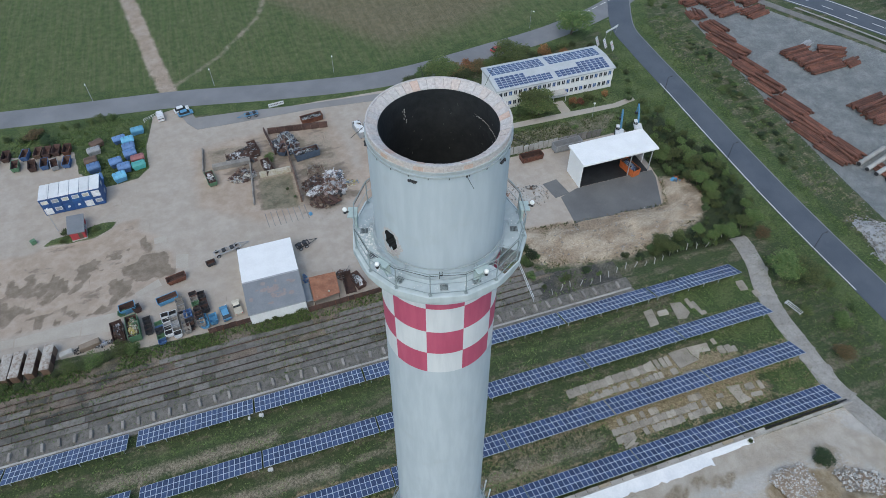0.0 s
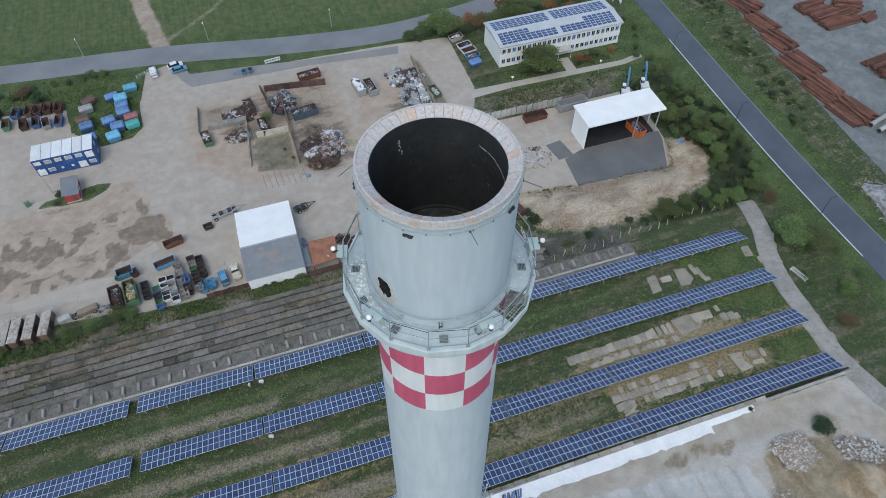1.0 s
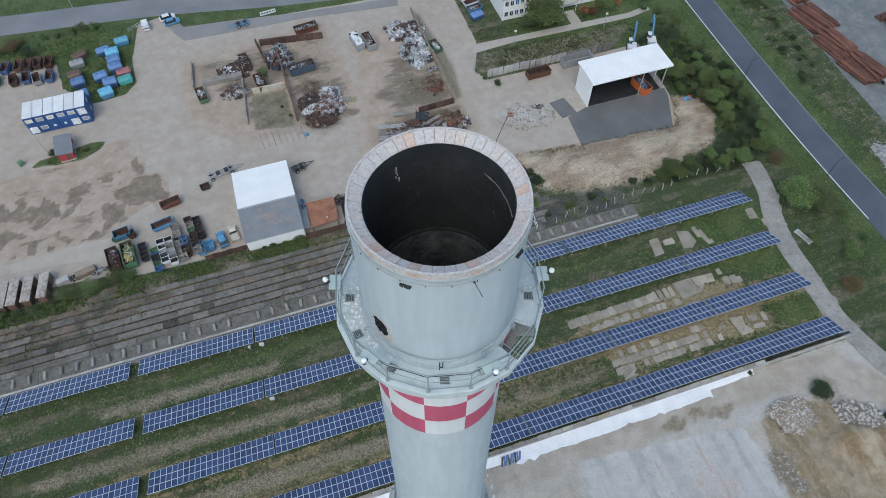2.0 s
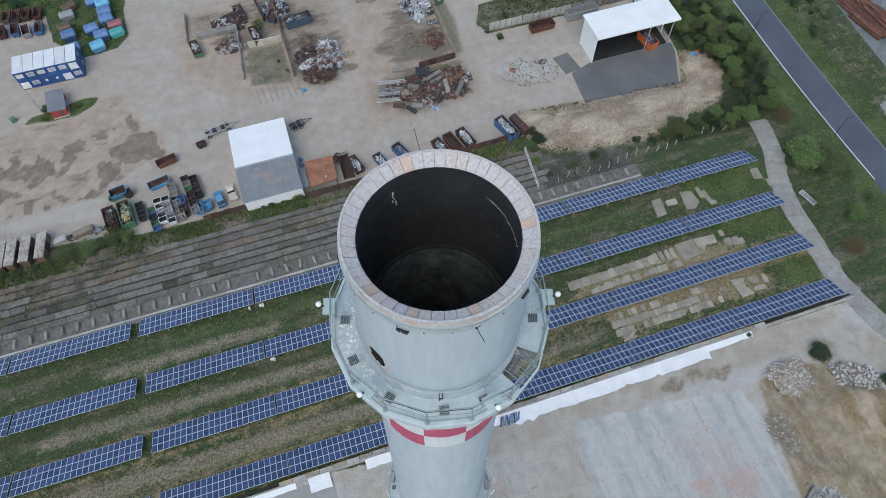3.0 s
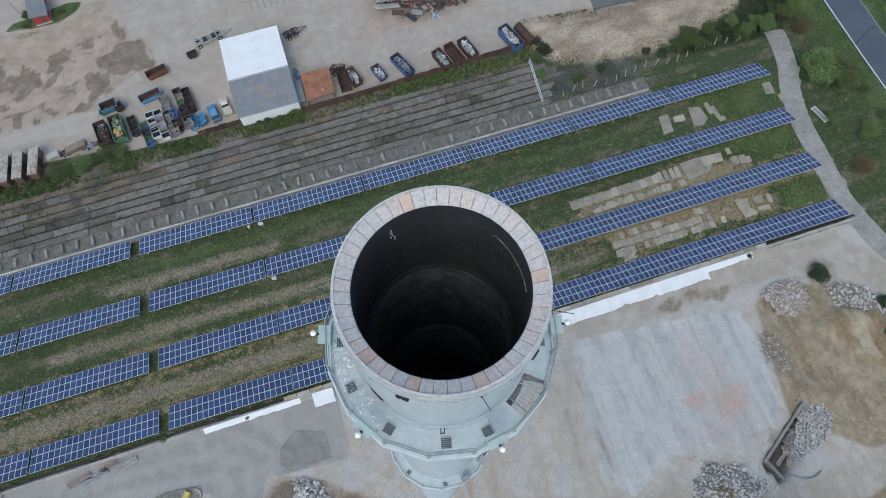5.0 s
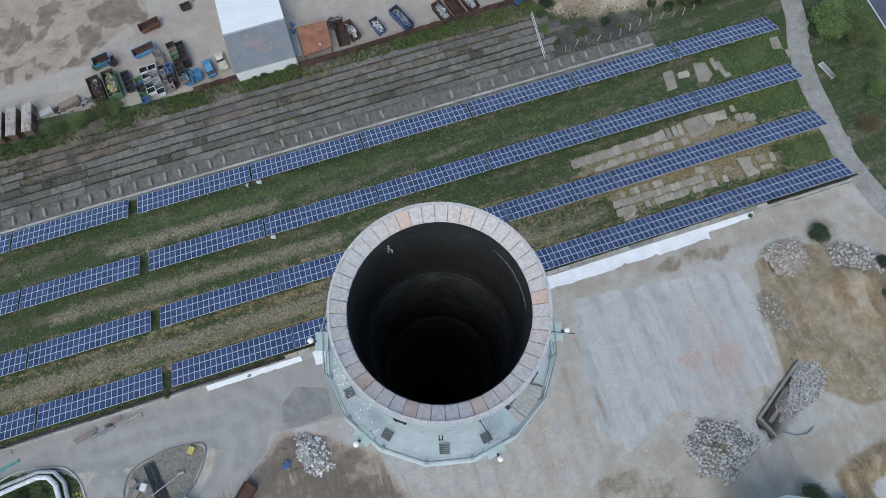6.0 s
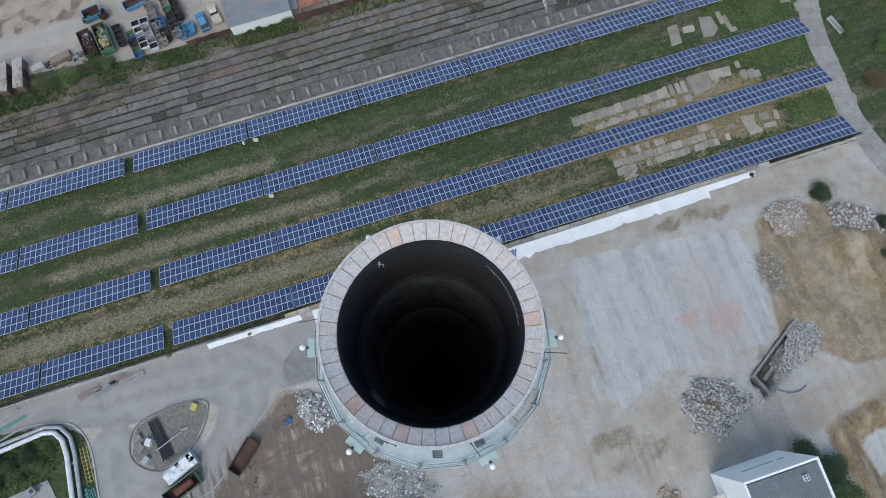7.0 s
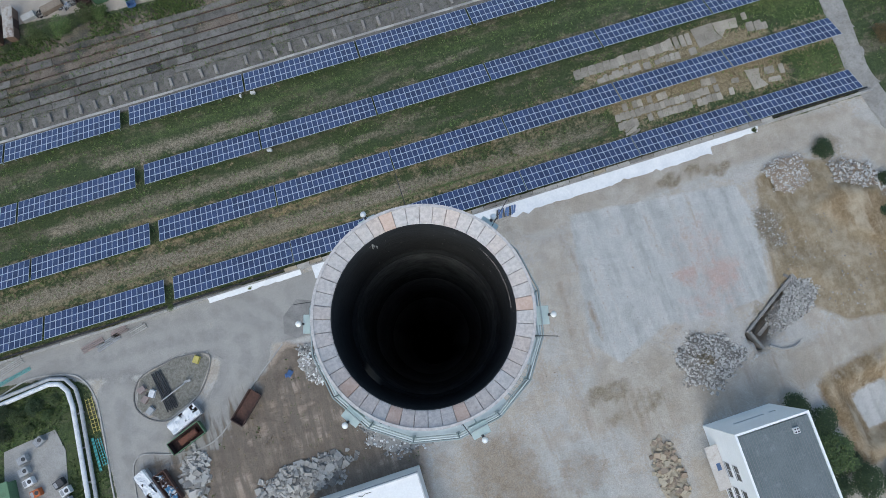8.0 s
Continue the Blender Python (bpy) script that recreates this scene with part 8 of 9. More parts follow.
# ---------------------------------------------------------------- slabs left in the solar field, path, lot edge
def field_slabs():
    rng = random.Random(5)
    o = tagged(thing("slab_remains", "broken concrete floor slabs overgrown with grass", "paving"), kind="structure")
    kinds = {}

    def piece(x, y, l, w, turn, m):
        key = (round(l * 2) / 2, round(w * 2) / 2, m.name)
        if key not in kinds:
            l2, w2 = max(key[0], 0.5) - 0.02, max(key[1], 0.5) - 0.02
            pts = [(-l2 / 2, -w2 / 2 * 0.9), (l2 / 2 * 0.85, -w2 / 2), (l2 / 2, -w2 / 4), (l2 / 2 * 0.95, w2 / 2), (-l2 / 2 * 0.8, w2 / 2 * 0.95), (-l2 / 2, w2 / 5)]
            kinds[key] = Build().slab(pts, -0.15, 0.06).mesh("slab_piece", m)
        part("slab_piece", kinds[key], None, o, "", pose(x, y, rng.uniform(-0.03, 0.02), rng.uniform(-1.5, 1.5), rng.uniform(-1.5, 1.5), turn))

    # long contiguous strip, then rows of short worn slabs with grass between
    for x in np.arange(40.6, 59.0, 1.5):
        piece(x, 40.75 + 0.02 * (x - 40) + rng.uniform(-0.12, 0.12), 1.55, 1.9, rng.uniform(-4, 4), M_OLD_SLAB)
    for x in np.arange(44.5, 64.0, 1.05):
        if rng.random() < 0.86:
            piece(x, 38.6 + rng.uniform(-0.25, 0.25), 0.95 + 0.5 * (rng.random() < 0.3), rng.choice((1.1, 1.6)), rng.uniform(-7, 7), M_OLD_SLAB)
    for x in (59.6, 60.9, 62.2, 63.4):
        piece(x, 41.2, 1.1, 2.6, rng.uniform(-5, 5), M_OLD_SLAB)
    for x in np.arange(45.0, 66, 1.0):
        for y, keep in ((32.0, 0.55), (30.3, 0.93), (28.6, 0.85)):
            if rng.random() < keep:
                piece(x, y + rng.uniform(-0.12, 0.12), 0.9, 1.6, rng.uniform(-5, 5), M_OLD_SLAB)
    for i in range(7):
        piece(46.5 + rng.uniform(0, 1), 26.6 + i * 0.4, 2.6, 0.5, 18 + rng.uniform(-6, 6), M_OLD_SLAB)
    for pts in ([(64.5, 42.9), (68.9, 43.0), (68.9, 41.2), (69.8, 39.4), (64.9, 38.8)], [(69.0, 42.9), (73.8, 42.6), (73.5, 40.6), (71.0, 40.9), (69.9, 39.6), (69.1, 41.2)], [(65.2, 54.3), (67.4, 54.4), (66.8, 50.2), (64.6, 50.1)],
                [(72.1, 54.5), (74.6, 53.9), (75.0, 50.8), (73.4, 49.6), (71.4, 50.0)], [(71.4, 32.0), (74.2, 31.6), (73.8, 29.6), (74.8, 27.9), (71.9, 27.7)]):
        part("slab_piece", Build().slab(pts, -0.15, 0.03), M_OLD_SLAB, o)
    for x, y, l, w in ((75.8, 40.0, 1.5, 2.0), (77.4, 39.8, 1.5, 2.0), (78.6, 39.4, 1.0, 1.5), (75.4, 42.4, 1.0, 1.5), (66.2, 37.2, 3.0, 1.0), (76.0, 30.6, 2.0, 1.5), (78.4, 30.2, 1.0, 2.0), (76.4, 28.6, 2.5, 1.0), (69.0, 30.6, 1.5, 1.0), (67.6, 28.8, 1.0, 1.5),
                       (69.2, 52.6, 2.5, 1.6), (76.2, 53.0, 0.8, 3.0), (77.2, 51.6, 0.8, 3.4), (77.8, 49.8, 1.6, 1.0), (90.6, 53.6, 2.0, 3.0), (92.4, 50.6, 1.5, 2.0), (61.6, 36.2, 3.0, 1.0), (58.4, 36.0, 2.0, 0.9)):
        piece(x, y, l, w, rng.uniform(-9, 9), M_OLD_SLAB)
    # cracked path along the eastern end of the rows
    o = tagged(thing("slab_path", "cracked pale concrete slab path", "path"), kind="structure")
    line = [Vector(p) for p in PATH_SLABS]
    part("path_bed", ribbon(PATH_SLABS, -2.2, 2.2, -0.03), M_PATH, o, "cracked concrete bed of the path")
    shape = []
    for k in range(5):
        pts = [(2.1 * math.cos(t) * rng.uniform(0.85, 1.15) / max(abs(math.cos(t)), abs(math.sin(t))), 1.5 * math.sin(t) * rng.uniform(0.85, 1.12) / max(abs(math.cos(t)), abs(math.sin(t)))) for t in (0.35, 0.8, 1.5, 2.3, 2.8, 3.4, 3.9, 4.7, 5.5, 5.9)]
        shape.append(Build().slab(pts, -0.15, 0.05).mesh("path_slab", M_PATH))
    for p, q in zip(line, line[1:]):
        n = max(1, round((q - p).length / 2.9))
        for i in range(n):
            c = p + (q - p) * (i + 0.5) / n
            part("path_slab", rng.choice(shape), None, o, "", pose(c.x + rng.uniform(-0.3, 0.3), c.y, rng.uniform(-0.04, 0.02), rng.uniform(-1, 1), rng.uniform(-1, 1), math.degrees(math.atan2(q.y - p.y, q.x - p.x)) + 90 + rng.uniform(-9, 9)))
    # retaining wall and torn white sheeting along the lot
    o = tagged(thing("lot_wall", "low concrete retaining wall below the solar rows", "wall"), kind="structure")
    block = Build().box((0, 0, 0.1), (2.34, 0.45, 0.8), 0, None, 0.04).mesh("wall_block", M_CONCRETE)
    for i in range(86):
        part("wall_block", block, None, o, "", pose(-112 + i * 2.4, 20.9, rng.uniform(-0.05, 0.05), 0, 0, rng.uniform(-1, 1)))
    # black strip added as the shadow line under the panels' south edge
    part("black_liner", Build().box((-10, 21.62, 0.1), (205, 0.3, 0.3)), M_SHADE_BLACK, o, "black strip standing for the shade below the panels")
    planks = [Build().box((0, 0, 0), (2.3, 0.62, 0.06), 0, None, 0.015).box((0, 0.3, 0.05), (2.3, 0.05, 0.05)).mesh("bank_slab", m) for m in (M_CONCRETE, M_CONCRETE_BLOCK, M_CONCRETE_DARK, M_TAN_STONE)]
    for i in range(40):
        part("bank_slab", planks[rng.choice((0, 0, 1, 2, 3, 0))], None, o, "", pose(-22 + i * 2.4, 21.42 + rng.uniform(-0.04, 0.04), 0.50, rng.uniform(-4, 8), rng.uniform(-1.5, 1.5), rng.uniform(-1, 1)))
    for x0, x1, wide in ((-37.8, -20.4, 0.6), (-18.2, -14.4, 2.4), (-8, 20.0, 1.4), (19.6, 59.6, 2.3), (58.4, 69.4, 0.8)):
        n = int((x1 - x0) / 0.8)
        b, vs = Build(), []
        for i in range(n + 1):
            x = x0 + (x1 - x0) * i / n
            d = wide * (0.85 + 0.20 * noise.noise((x * 0.2, 2, 0)) + 0.30 * round(2 * noise.noise((x * 0.8, 5, 0))) / 2 + 0.10 * noise.noise((x * 4, 5, 0)))
            hw = 0.55 + 0.08 * noise.noise((x * 1.1, 0, 3))
            vs += [(x, 20.78, hw + 0.10), (x, 20.55 - 0.12 * d, hw * 0.7 + 0.08), (x, 20.5 - 0.55 * d, 0.16 + 0.06 * noise.noise((x * 2, 1, 1))), (x + 0.15 * noise.noise((x * 3, 3, 0)), 20.4 - d, 0.03)]
        for i in range(n):
            for j in range(3):
                a = 4 * i + j
                b.f.append((a, a + 1, a + 5, a + 4))
                b.k.append(0)
        b.v = vs
        tagged(part("white_sheeting", b, M_TARP, None, "", None, True), "torn white sheeting draped over the retaining wall", "sheeting", "white sheeting along the lot")
    for i in range(9):
        x = 17.2 + 0.42 * i
        tagged(part("bent_panel", Build().box((0, 0, 0), (0.34, 1.8, 0.05)), M_MID_BLUE if i % 3 else M_DARK_STEEL, None, "", pose(x, 19.5, 0.35, 24 + rng.uniform(-8, 8), rng.uniform(-14, 14), rng.uniform(-24, -4))), "bent dark blue steel panel leaning on the wall", "panel", "bent panels by the wall")


field_slabs()
for pts in ([(-38, 113.8), (-35, 113.7), (-35, 111.4), (-37.9, 111.7)], [(-42.9, 97), (-37.5, 99.8), (-36.8, 97.5), (-42.1, 95.8)], [(-33, 106.4), (-30.2, 105.6), (-30.6, 101.4), (-33.4, 101.8)],
            [(-54, 93.0), (-46.8, 92.7), (-47.6, 87.6), (-54.4, 88.4)], [(-68, 92.3), (-54.3, 92.9), (-54.7, 88.6), (-68, 89.9)], [(-84, 93.4), (-68.3, 92.4), (-68.3, 90.1), (-84, 90.6)]):
    structure("yard_slab", Build().slab(pts, -0.2, -0.02), M_YARD_SLAB, "pale beige concrete slab flush with the yard", "pavement")


# ---------------------------------------------------------------- lot round the chimney
rubble("round heap of grey demolition rubble with an earthy middle", R, 45.3, -17.1, 5.4, 4.4, 1.4, 2300, [M_CRUSHED, M_CRUSHED, M_CONCRETE, M_CONCRETE_DARK, M_CRUSHED, M_CONCRETE_BLOCK], (0.10, 0.6), 0.5, -18)
rubble("brown mossy earth and gravel on the rubble heap", R, 45.0, -16.9, 3.1, 2.1, 1.0, 700, [M_WOOD, M_MOSSY, M_CONCRETE_BLOCK, M_MOSSY], (0.08, 0.34), 0.5, -18, 0.55)
rubble("loose pale boulders round the rubble heap", R, 45.3, -17.3, 6.3, 5.1, 0.0, 90, [M_CRUSHED, M_CONCRETE], (0.3, 0.9), 0.5, -18)
rubble("brown gravel with pale stones beside the lot", R, 64.6, 1.8, 2.2, 4.2, 0.3, 420, [M_WOOD, M_CRUSHED, M_CONCRETE_BLOCK], (0.08, 0.36), 0.5, 12, 0.1)
rubble("pale concrete rubble at the foot of the chimney", R, -22.6, 3.6, 2.7, 3.6, 1.2, 700, [M_FLAKE, M_CONCRETE, M_CONCRETE, M_CONCRETE_DARK], (0.15, 0.7), rot=25)
rubble("grey rubble spread beside the chimney foot", R, -12.2, -12.4, 6.0, 4.0, 0.8, 620, [M_CONCRETE, M_CONCRETE_DARK, M_FLAKE, M_CONCRETE], (0.15, 0.6), rot=-20)
rubble("long heap of broken pale concrete slabs", R, -29.8, -15.0, 9.0, 3.0, 1.2, 640, [M_CONCRETE, M_CONCRETE, M_CONCRETE_DARK], (0.35, 1.5), 0.3, 8)
rubble("heap of broken pale concrete slabs by the kerb", R, -47.6, -8.6, 2.4, 4.4, 1.0, 150, [M_CONCRETE, M_CONCRETE, M_CONCRETE_DARK], (0.5, 1.7), 0.25, -12)
rubble("field of pale rubble on bare earth", R, 71.4, 10.4, 4.0, 3.2, 0.5, 900, [M_CONCRETE, M_CONCRETE_BLOCK, M_CRUSHED, M_CRUSHED, M_WOOD], (0.10, 0.46), z0=0.35)
rubble("field of pale stony rubble near the bush", R, 83.8, 5.2, 5.6, 3.3, 0.8, 1200, [M_CONCRETE, M_CRUSHED, M_CRUSHED, M_CONCRETE_BLOCK, M_WOOD], (0.12, 0.7), rot=-50, z0=0.3)
rubble("grey crushed concrete sliding into the pit", R, 65.4, -11.6, 6.6, 3.5, 0.8, 2300, [M_CRUSHED, M_CRUSHED, M_CONCRETE_DARK, M_CRUSHED, M_CONCRETE], (0.10, 0.55), rot=33, z0=-0.5)
rubble("tongue of crushed concrete on the pit floor", R, 61.8, -13.4, 4.8, 2.0, 0.9, 1000, [M_CONCRETE_DARK, M_CONCRETE, M_CONCRETE_BLOCK], (0.10, 0.5), rot=34, z0=-1.1)
rubble("loose stones scattered over the lot", R, 34, -8, 26, 12, 0.0, 500, [M_CONCRETE, M_CONCRETE_DARK, M_WOOD], (0.08, 0.28))
rubble("loose stones scattered over the bare earth", R, 76, -6, 12, 11, 0.0, 420, [M_CONCRETE, M_WOOD, M_CONCRETE_DARK], (0.1, 0.4), z0=0.3)
rubble("broken stones on the soil bank", R, 72, 77, 22, 6, 0.0, 700, [M_CONCRETE, M_WOOD, M_CONCRETE_DARK], (0.1, 0.45), z0=1.0)
rubble("two broken masonry bases in the lot", R, 31.6, -33.4, 2.4, 6.0, 0.7, 190, [M_TAN_STONE, M_WOOD, M_TAN_STONE], (0.4, 1.5), 0.35)
rubble("grey gravel bank beside the road", R, 133.5, 50.0, 7.0, 12.0, 2.4, 1200, [M_CONCRETE_DARK, M_CONCRETE_DARK, M_GREY], (0.2, 0.8))
rubble("pale stones along the pipe yard edge", R, 139.4, 100.0, 0.9, 46.0, 0.0, 400, [M_CONCRETE_BLOCK, M_CONCRETE_DARK], (0.12, 0.4), rot=-5, z0=0.3)

o = tagged(thing("cellar_pit", "broken concrete cellar pit with tilted slabs", "pit"), kind="structure")
for x, y, z, l, w, h, rx, ry, rz in ((59.0, -11.4, -2.6, 13.0, 0.5, 5.8, 0, 0, 31.5), (54.6, -16.6, -2.6, 3.8, 0.5, 5.6, 0, 0, -70), (58.4, -14.6, -1.6, 5.5, 0.8, 0.4, 6, -6, 33), (61.4, -16.2, -0.9, 4.4, 1.8, 0.35, -18, 5, 36), (64.4, -7.6, -0.3, 2.0, 0.5, 0.6, 8, 14, -40)):
    part("slab", Build().box((0, 0, 0), (l, w, h), 0, None, 0.05), M_CONCRETE_DARK, o, "", pose(x, y, z, rx, ry, rz))
part("channel_edge", Build().pipe([(56.4, -18.2, 0.25), (58.6, -19.6, 0.2), (60.6, -19.8, 0.25), (62.0, -19.2, 0.25)], 0.22, 6), M_CONCRETE, o)
part("pit_floor", Build().slab([(53, -15), (55, -18.8), (60, -17), (66, -9), (65, -7)], -5.9, -5.6), M_CONCRETE_DARK, o)

# pipes, racks and stores round the loop road
o = thing("heating_pipes", "pair of large silver-white district heating pipes", "pipe")
part("pipe", Build().pipe([(-82, 13.1, 0.8), (-68.5, 14.5, 0.8), (-66.7, 14.0, 0.8), (-65.6, 12.4, 0.8), (-65.3, 9.5, 0.8), (-66.2, -6, 0.8), (-67.4, -22, 0.8), (-68.6, -40, 0.8)], 0.42, 12), M_WHITE, o)
part("pipe", Build().pipe([(-82, 14.3, 0.7), (-68.2, 15.4, 0.7), (-65.6, 14.6, 0.7), (-64.2, 12.4, 0.7), (-64.0, 9.5, 0.7), (-64.9, -6, 0.7), (-66.1, -22, 0.7), (-67.3, -40, 0.7)], 0.34, 12), M_GREY, o)
for x, y in ((-65.0, 8), (-65.4, 2), (-65.8, -4), (-66.2, -10), (-73, 14.2), (-79, 13.8)):
    part("support", Build().box((0, 0, 0.2), (2.2, 0.3, 0.45)), M_CONCRETE, o, "", pose(x, y, 0))
for x, y, a, l, w, m, lab in ((-62.6, 7.0, 92, 6.4, 1.2, M_YELLOW, "yellow tubular lattice frame lying on grass"), (-62.5, 0.4, 94, 5.0, 0.9, M_TURQUOISE, "turquoise tubular lattice frame lying on grass"), (-63.5, 0.2, 92, 6.0, 0.35, M_TURQUOISE, "narrow turquoise lattice frame beside the pipes"), (-75, 17.6, 12, 7.5, 0.5, M_TURQUOISE, "bundle of turquoise steel bars by the kerb")):
    o = thing("lattice_frame", lab, "steel frame", pose(x, y, 0, 0, 0, a))
    for s in (-1, 0, 1):
        part("chord", Build().tube((-l / 2, s * w / 2, 0.2), (l / 2, s * w / 2, 0.2), 0.06, 6), m, o)
    for i in range(9):
        x1 = -l / 2 + l * (i + 0.5) / 9
        part("rung", Build().tube((x1, -w / 2, 0.2), (x1, w / 2, 0.2), 0.045, 5), m, o)
o = thing("pipe_bundle", "bundle of long black pipes on bearers", "pipe", pose(-49.6, 7.3, 0, 0, 0, 102), "")
for i in range(12):
    part("pipe", Build().tube((-3.6 + 0.3 * math.sin(i * 2.1), -1.0 + 0.17 * i, 0.25 + 0.14 * (i % 2)), (3.6, -1.0 + 0.16 * i + 0.25 * math.sin(i), 0.25 + 0.14 * (i % 2)), 0.11, 8), M_DARK_STEEL, o)
tagged(part("lamp_mast", Build().tube((-50.3, 5.6, 0.6), (-45.6, 7.4, 0.5), 0.12, 8).box((-45.0, 7.6, 0.5), (1.2, 0.4, 0.25)), M_GREY), "grey lamp mast lying across the pipes", "mast")
for x, y, m, lab in ((-53.2, 8.6, M_FADED, "pallet of faded red bricks"), (-53.0, 6.8, M_FADED, "pallet of reddish bricks"), (-52.6, 4.6, M_GREY, "stack of grey plates on a pallet"), (-42.6, 10.8, M_YELLOW, "ochre block on the traffic island"), (-51.6, 7.4, M_WHITE, "white sacks beside the pipes")):
    tagged(part("material_stack", Build().box((0, 0, 0.35), (1.3, 1.0, 0.6), 0, None, 0.04).box((0, 0, 0.05), (1.4, 1.1, 0.12)), m, None, "", pose(x, y, 0, 0, 0, R.uniform(0, 60))), lab + " on the ground", "building material")
for x, y, l, a, m in ((-59.6, 19.0, 4.2, 12, M_FADED), (-57.0, 18.6, 4.6, 16, M_GREY), (-54.8, 19.9, 3.0, 14, M_FADED), (-51.6, 19.2, 3.2, 14, M_CONCRETE), (-74.6, 19.7, 4.5, 16, M_CONCRETE)):
    o = thing("beam_stack", "low stack of beams along the wall", "beams", pose(x, y, 0, 0, 0, a), "beam stacks along the wall")
    for i in range(4):
        part("beam", Build().box((R.uniform(-0.3, 0.3), -0.5 + 0.33 * i, 0.15), (l, 0.22, 0.24), 0, None, 0.02), m, o)
structure("loop_kerb", ribbon([(-27.2, 8.8), (-35.2, 2.6), (-41.5, -3.0), (-46, -4.4), (-51, -3.8), (-57.2, -2.8), (-58.8, -12), (-61, -40)], -0.12, 0.12, 0.16), M_CONCRETE, "thin concrete kerb along the loop road", "kerb")
structure("island_kerb", ribbon(ISLAND + ISLAND[:1], -0.1, 0.1, 0.14), M_CONCRETE_DARK, "worn kerb round the traffic island", "kerb")
structure("verge_kerb", ribbon([(-82, 14.2), (-77.6, 15.2), (-71.8, 16.5), (-65.3, 15.2), (-62.8, 13.2), (-61.5, 9.4), (-61.6, 3.5), (-62, -3), (-62.3, -8), (-63.5, -40)], -0.12, 0.12, 0.14), M_CONCRETE, "concrete kerb of the grass verge", "kerb")
structure("store_floor", Build().slab([(-79, 5.5), (-69.6, 6.6), (-68.6, 2.6), (-72.0, -20), (-84, -20)], -0.1, 0.05), M_CONCRETE, "pale concrete store yard slab", "pavement")
for i, (x, y, a, m) in enumerate(((-75.6, 3.2, 12, M_GREY), (-75.8, 1.2, 12, M_GREY), (-75.4, -0.8, 14, M_WHITE), (-72.2, 5.4, 30, M_GREY), (-74.6, -3.0, 10, M_ORANGE), (-75.2, -5.4, 10, M_CONCRETE), (-69.6, -4.2, 16, M_WHITE), (-69.8, -6.0, 10, M_GREY), (-70.0, -7.8, 12, M_WHITE), (-70.4, -2.6, 20, M_DARK_STEEL))):
    o = thing("air_conditioner", "pale boxed plant unit standing on concrete", "plant unit", pose(x, y, 0.05, 0, 0, a), "plant units in the store yard")
    part("casing", Build().box((0, 0, 0.7), (1.7, 1.3, 1.2), 0, None, 0.05), m, o)
    part("fan_grille", Build().tube((0.35, 0, 1.28), (0.35, 0, 1.34), 0.36, 14), M_DARK_STEEL, o)
    part("side_panel", Build().box((-0.48, 0, 1.32), (0.5, 0.95, 0.05)), M_GREY, o)
structure("store_roof", Build().box((-80.6, -6.5, 2.6), (5.5, 14, 0.3), 0, pose(0, 0, 0, 0, 0, 0), 0.03).box((-80.6, -6.5, 1.2), (5.2, 13.6, 2.4)), M_GREEN, "green flat-roofed store beside the yard", "building")
tagged(part("blue_bag", Build().rock((-27.3, 3.4, 0.3), (1.4, 1.0, 0.6), R).rock((-27.9, 3.2, 0.25), (0.8, 0.8, 0.5), R), M_MID_BLUE), "crumpled blue and white bag on the earth", "bag")
structure("cracked_pad", Build().slab([(-25.8, 13.5), (-22.6, 15.8), (-17.6, 13.8), (-17.6, 9.2), (-24.6, 9.0), (-26.4, 10.5)], -0.1, 0.0), M_CONCRETE_DARK, "patch of cracked grey paving near the chimney", "pavement")
o = thing("bench_frame", "white slatted frame on the grass verge", "frame", pose(97.5, 44.2, 0, 0, 0, 106))
for v in (-0.55, 0.55):
    part("side_rail", Build().box((0, v, 0.5), (4.2, 0.07, 0.08)), M_WHITE, o)
for i in range(12):
    part("slat", Build().box((-1.98 + 0.36 * i, 0, 0.5), (0.13, 1.03, 0.05)), M_WHITE, o)
for s in (-1.9, 1.9):
    part("leg", Build().box((s, 0, 0.25), (0.12, 1.2, 0.5)), M_GREY, o)


# ---------------------------------------------------------------- pipe yard beyond the road
M_PIPE_RUST = mat("orange_rust_pipe", (0.080, 0.036, 0.026), (0.185, 0.078, 0.052), 2, 0.4, 0.8, bump=0.4, stain=(0.07, 0.03, 0.022), amount=0.5, vary=0.3)


def pipe_stack(x, y, turn, length, across, high, radius, m, label, jitter=0.5):
    o = thing("pipe_stack", label, "pipes", pose(x, y, 0.05, 0, 0, turn), "stacks of rusty pipes")
    base = Build().tube((-length / 2, 0, 0), (length / 2, 0, 0), radius, 8).mesh("pipe", m)
    for k in range(high):
        n = across - k
        for i in range(n):
            part("pipe", base, None, o, "", pose(R.uniform(-jitter, jitter), (i - (n - 1) / 2) * radius * 2.1, radius + k * radius * 1.8, 0, R.uniform(-0.5, 0.5), R.uniform(-1.2, 1.2)))
    for i in range(3):
        part("pipe", base, None, o, "", pose(R.uniform(-1.2, 1.2), R.uniform(-0.35, 0.35) * across * radius, radius + high * radius * 1.8, 0, R.uniform(-1, 1), R.uniform(-6, 6)))


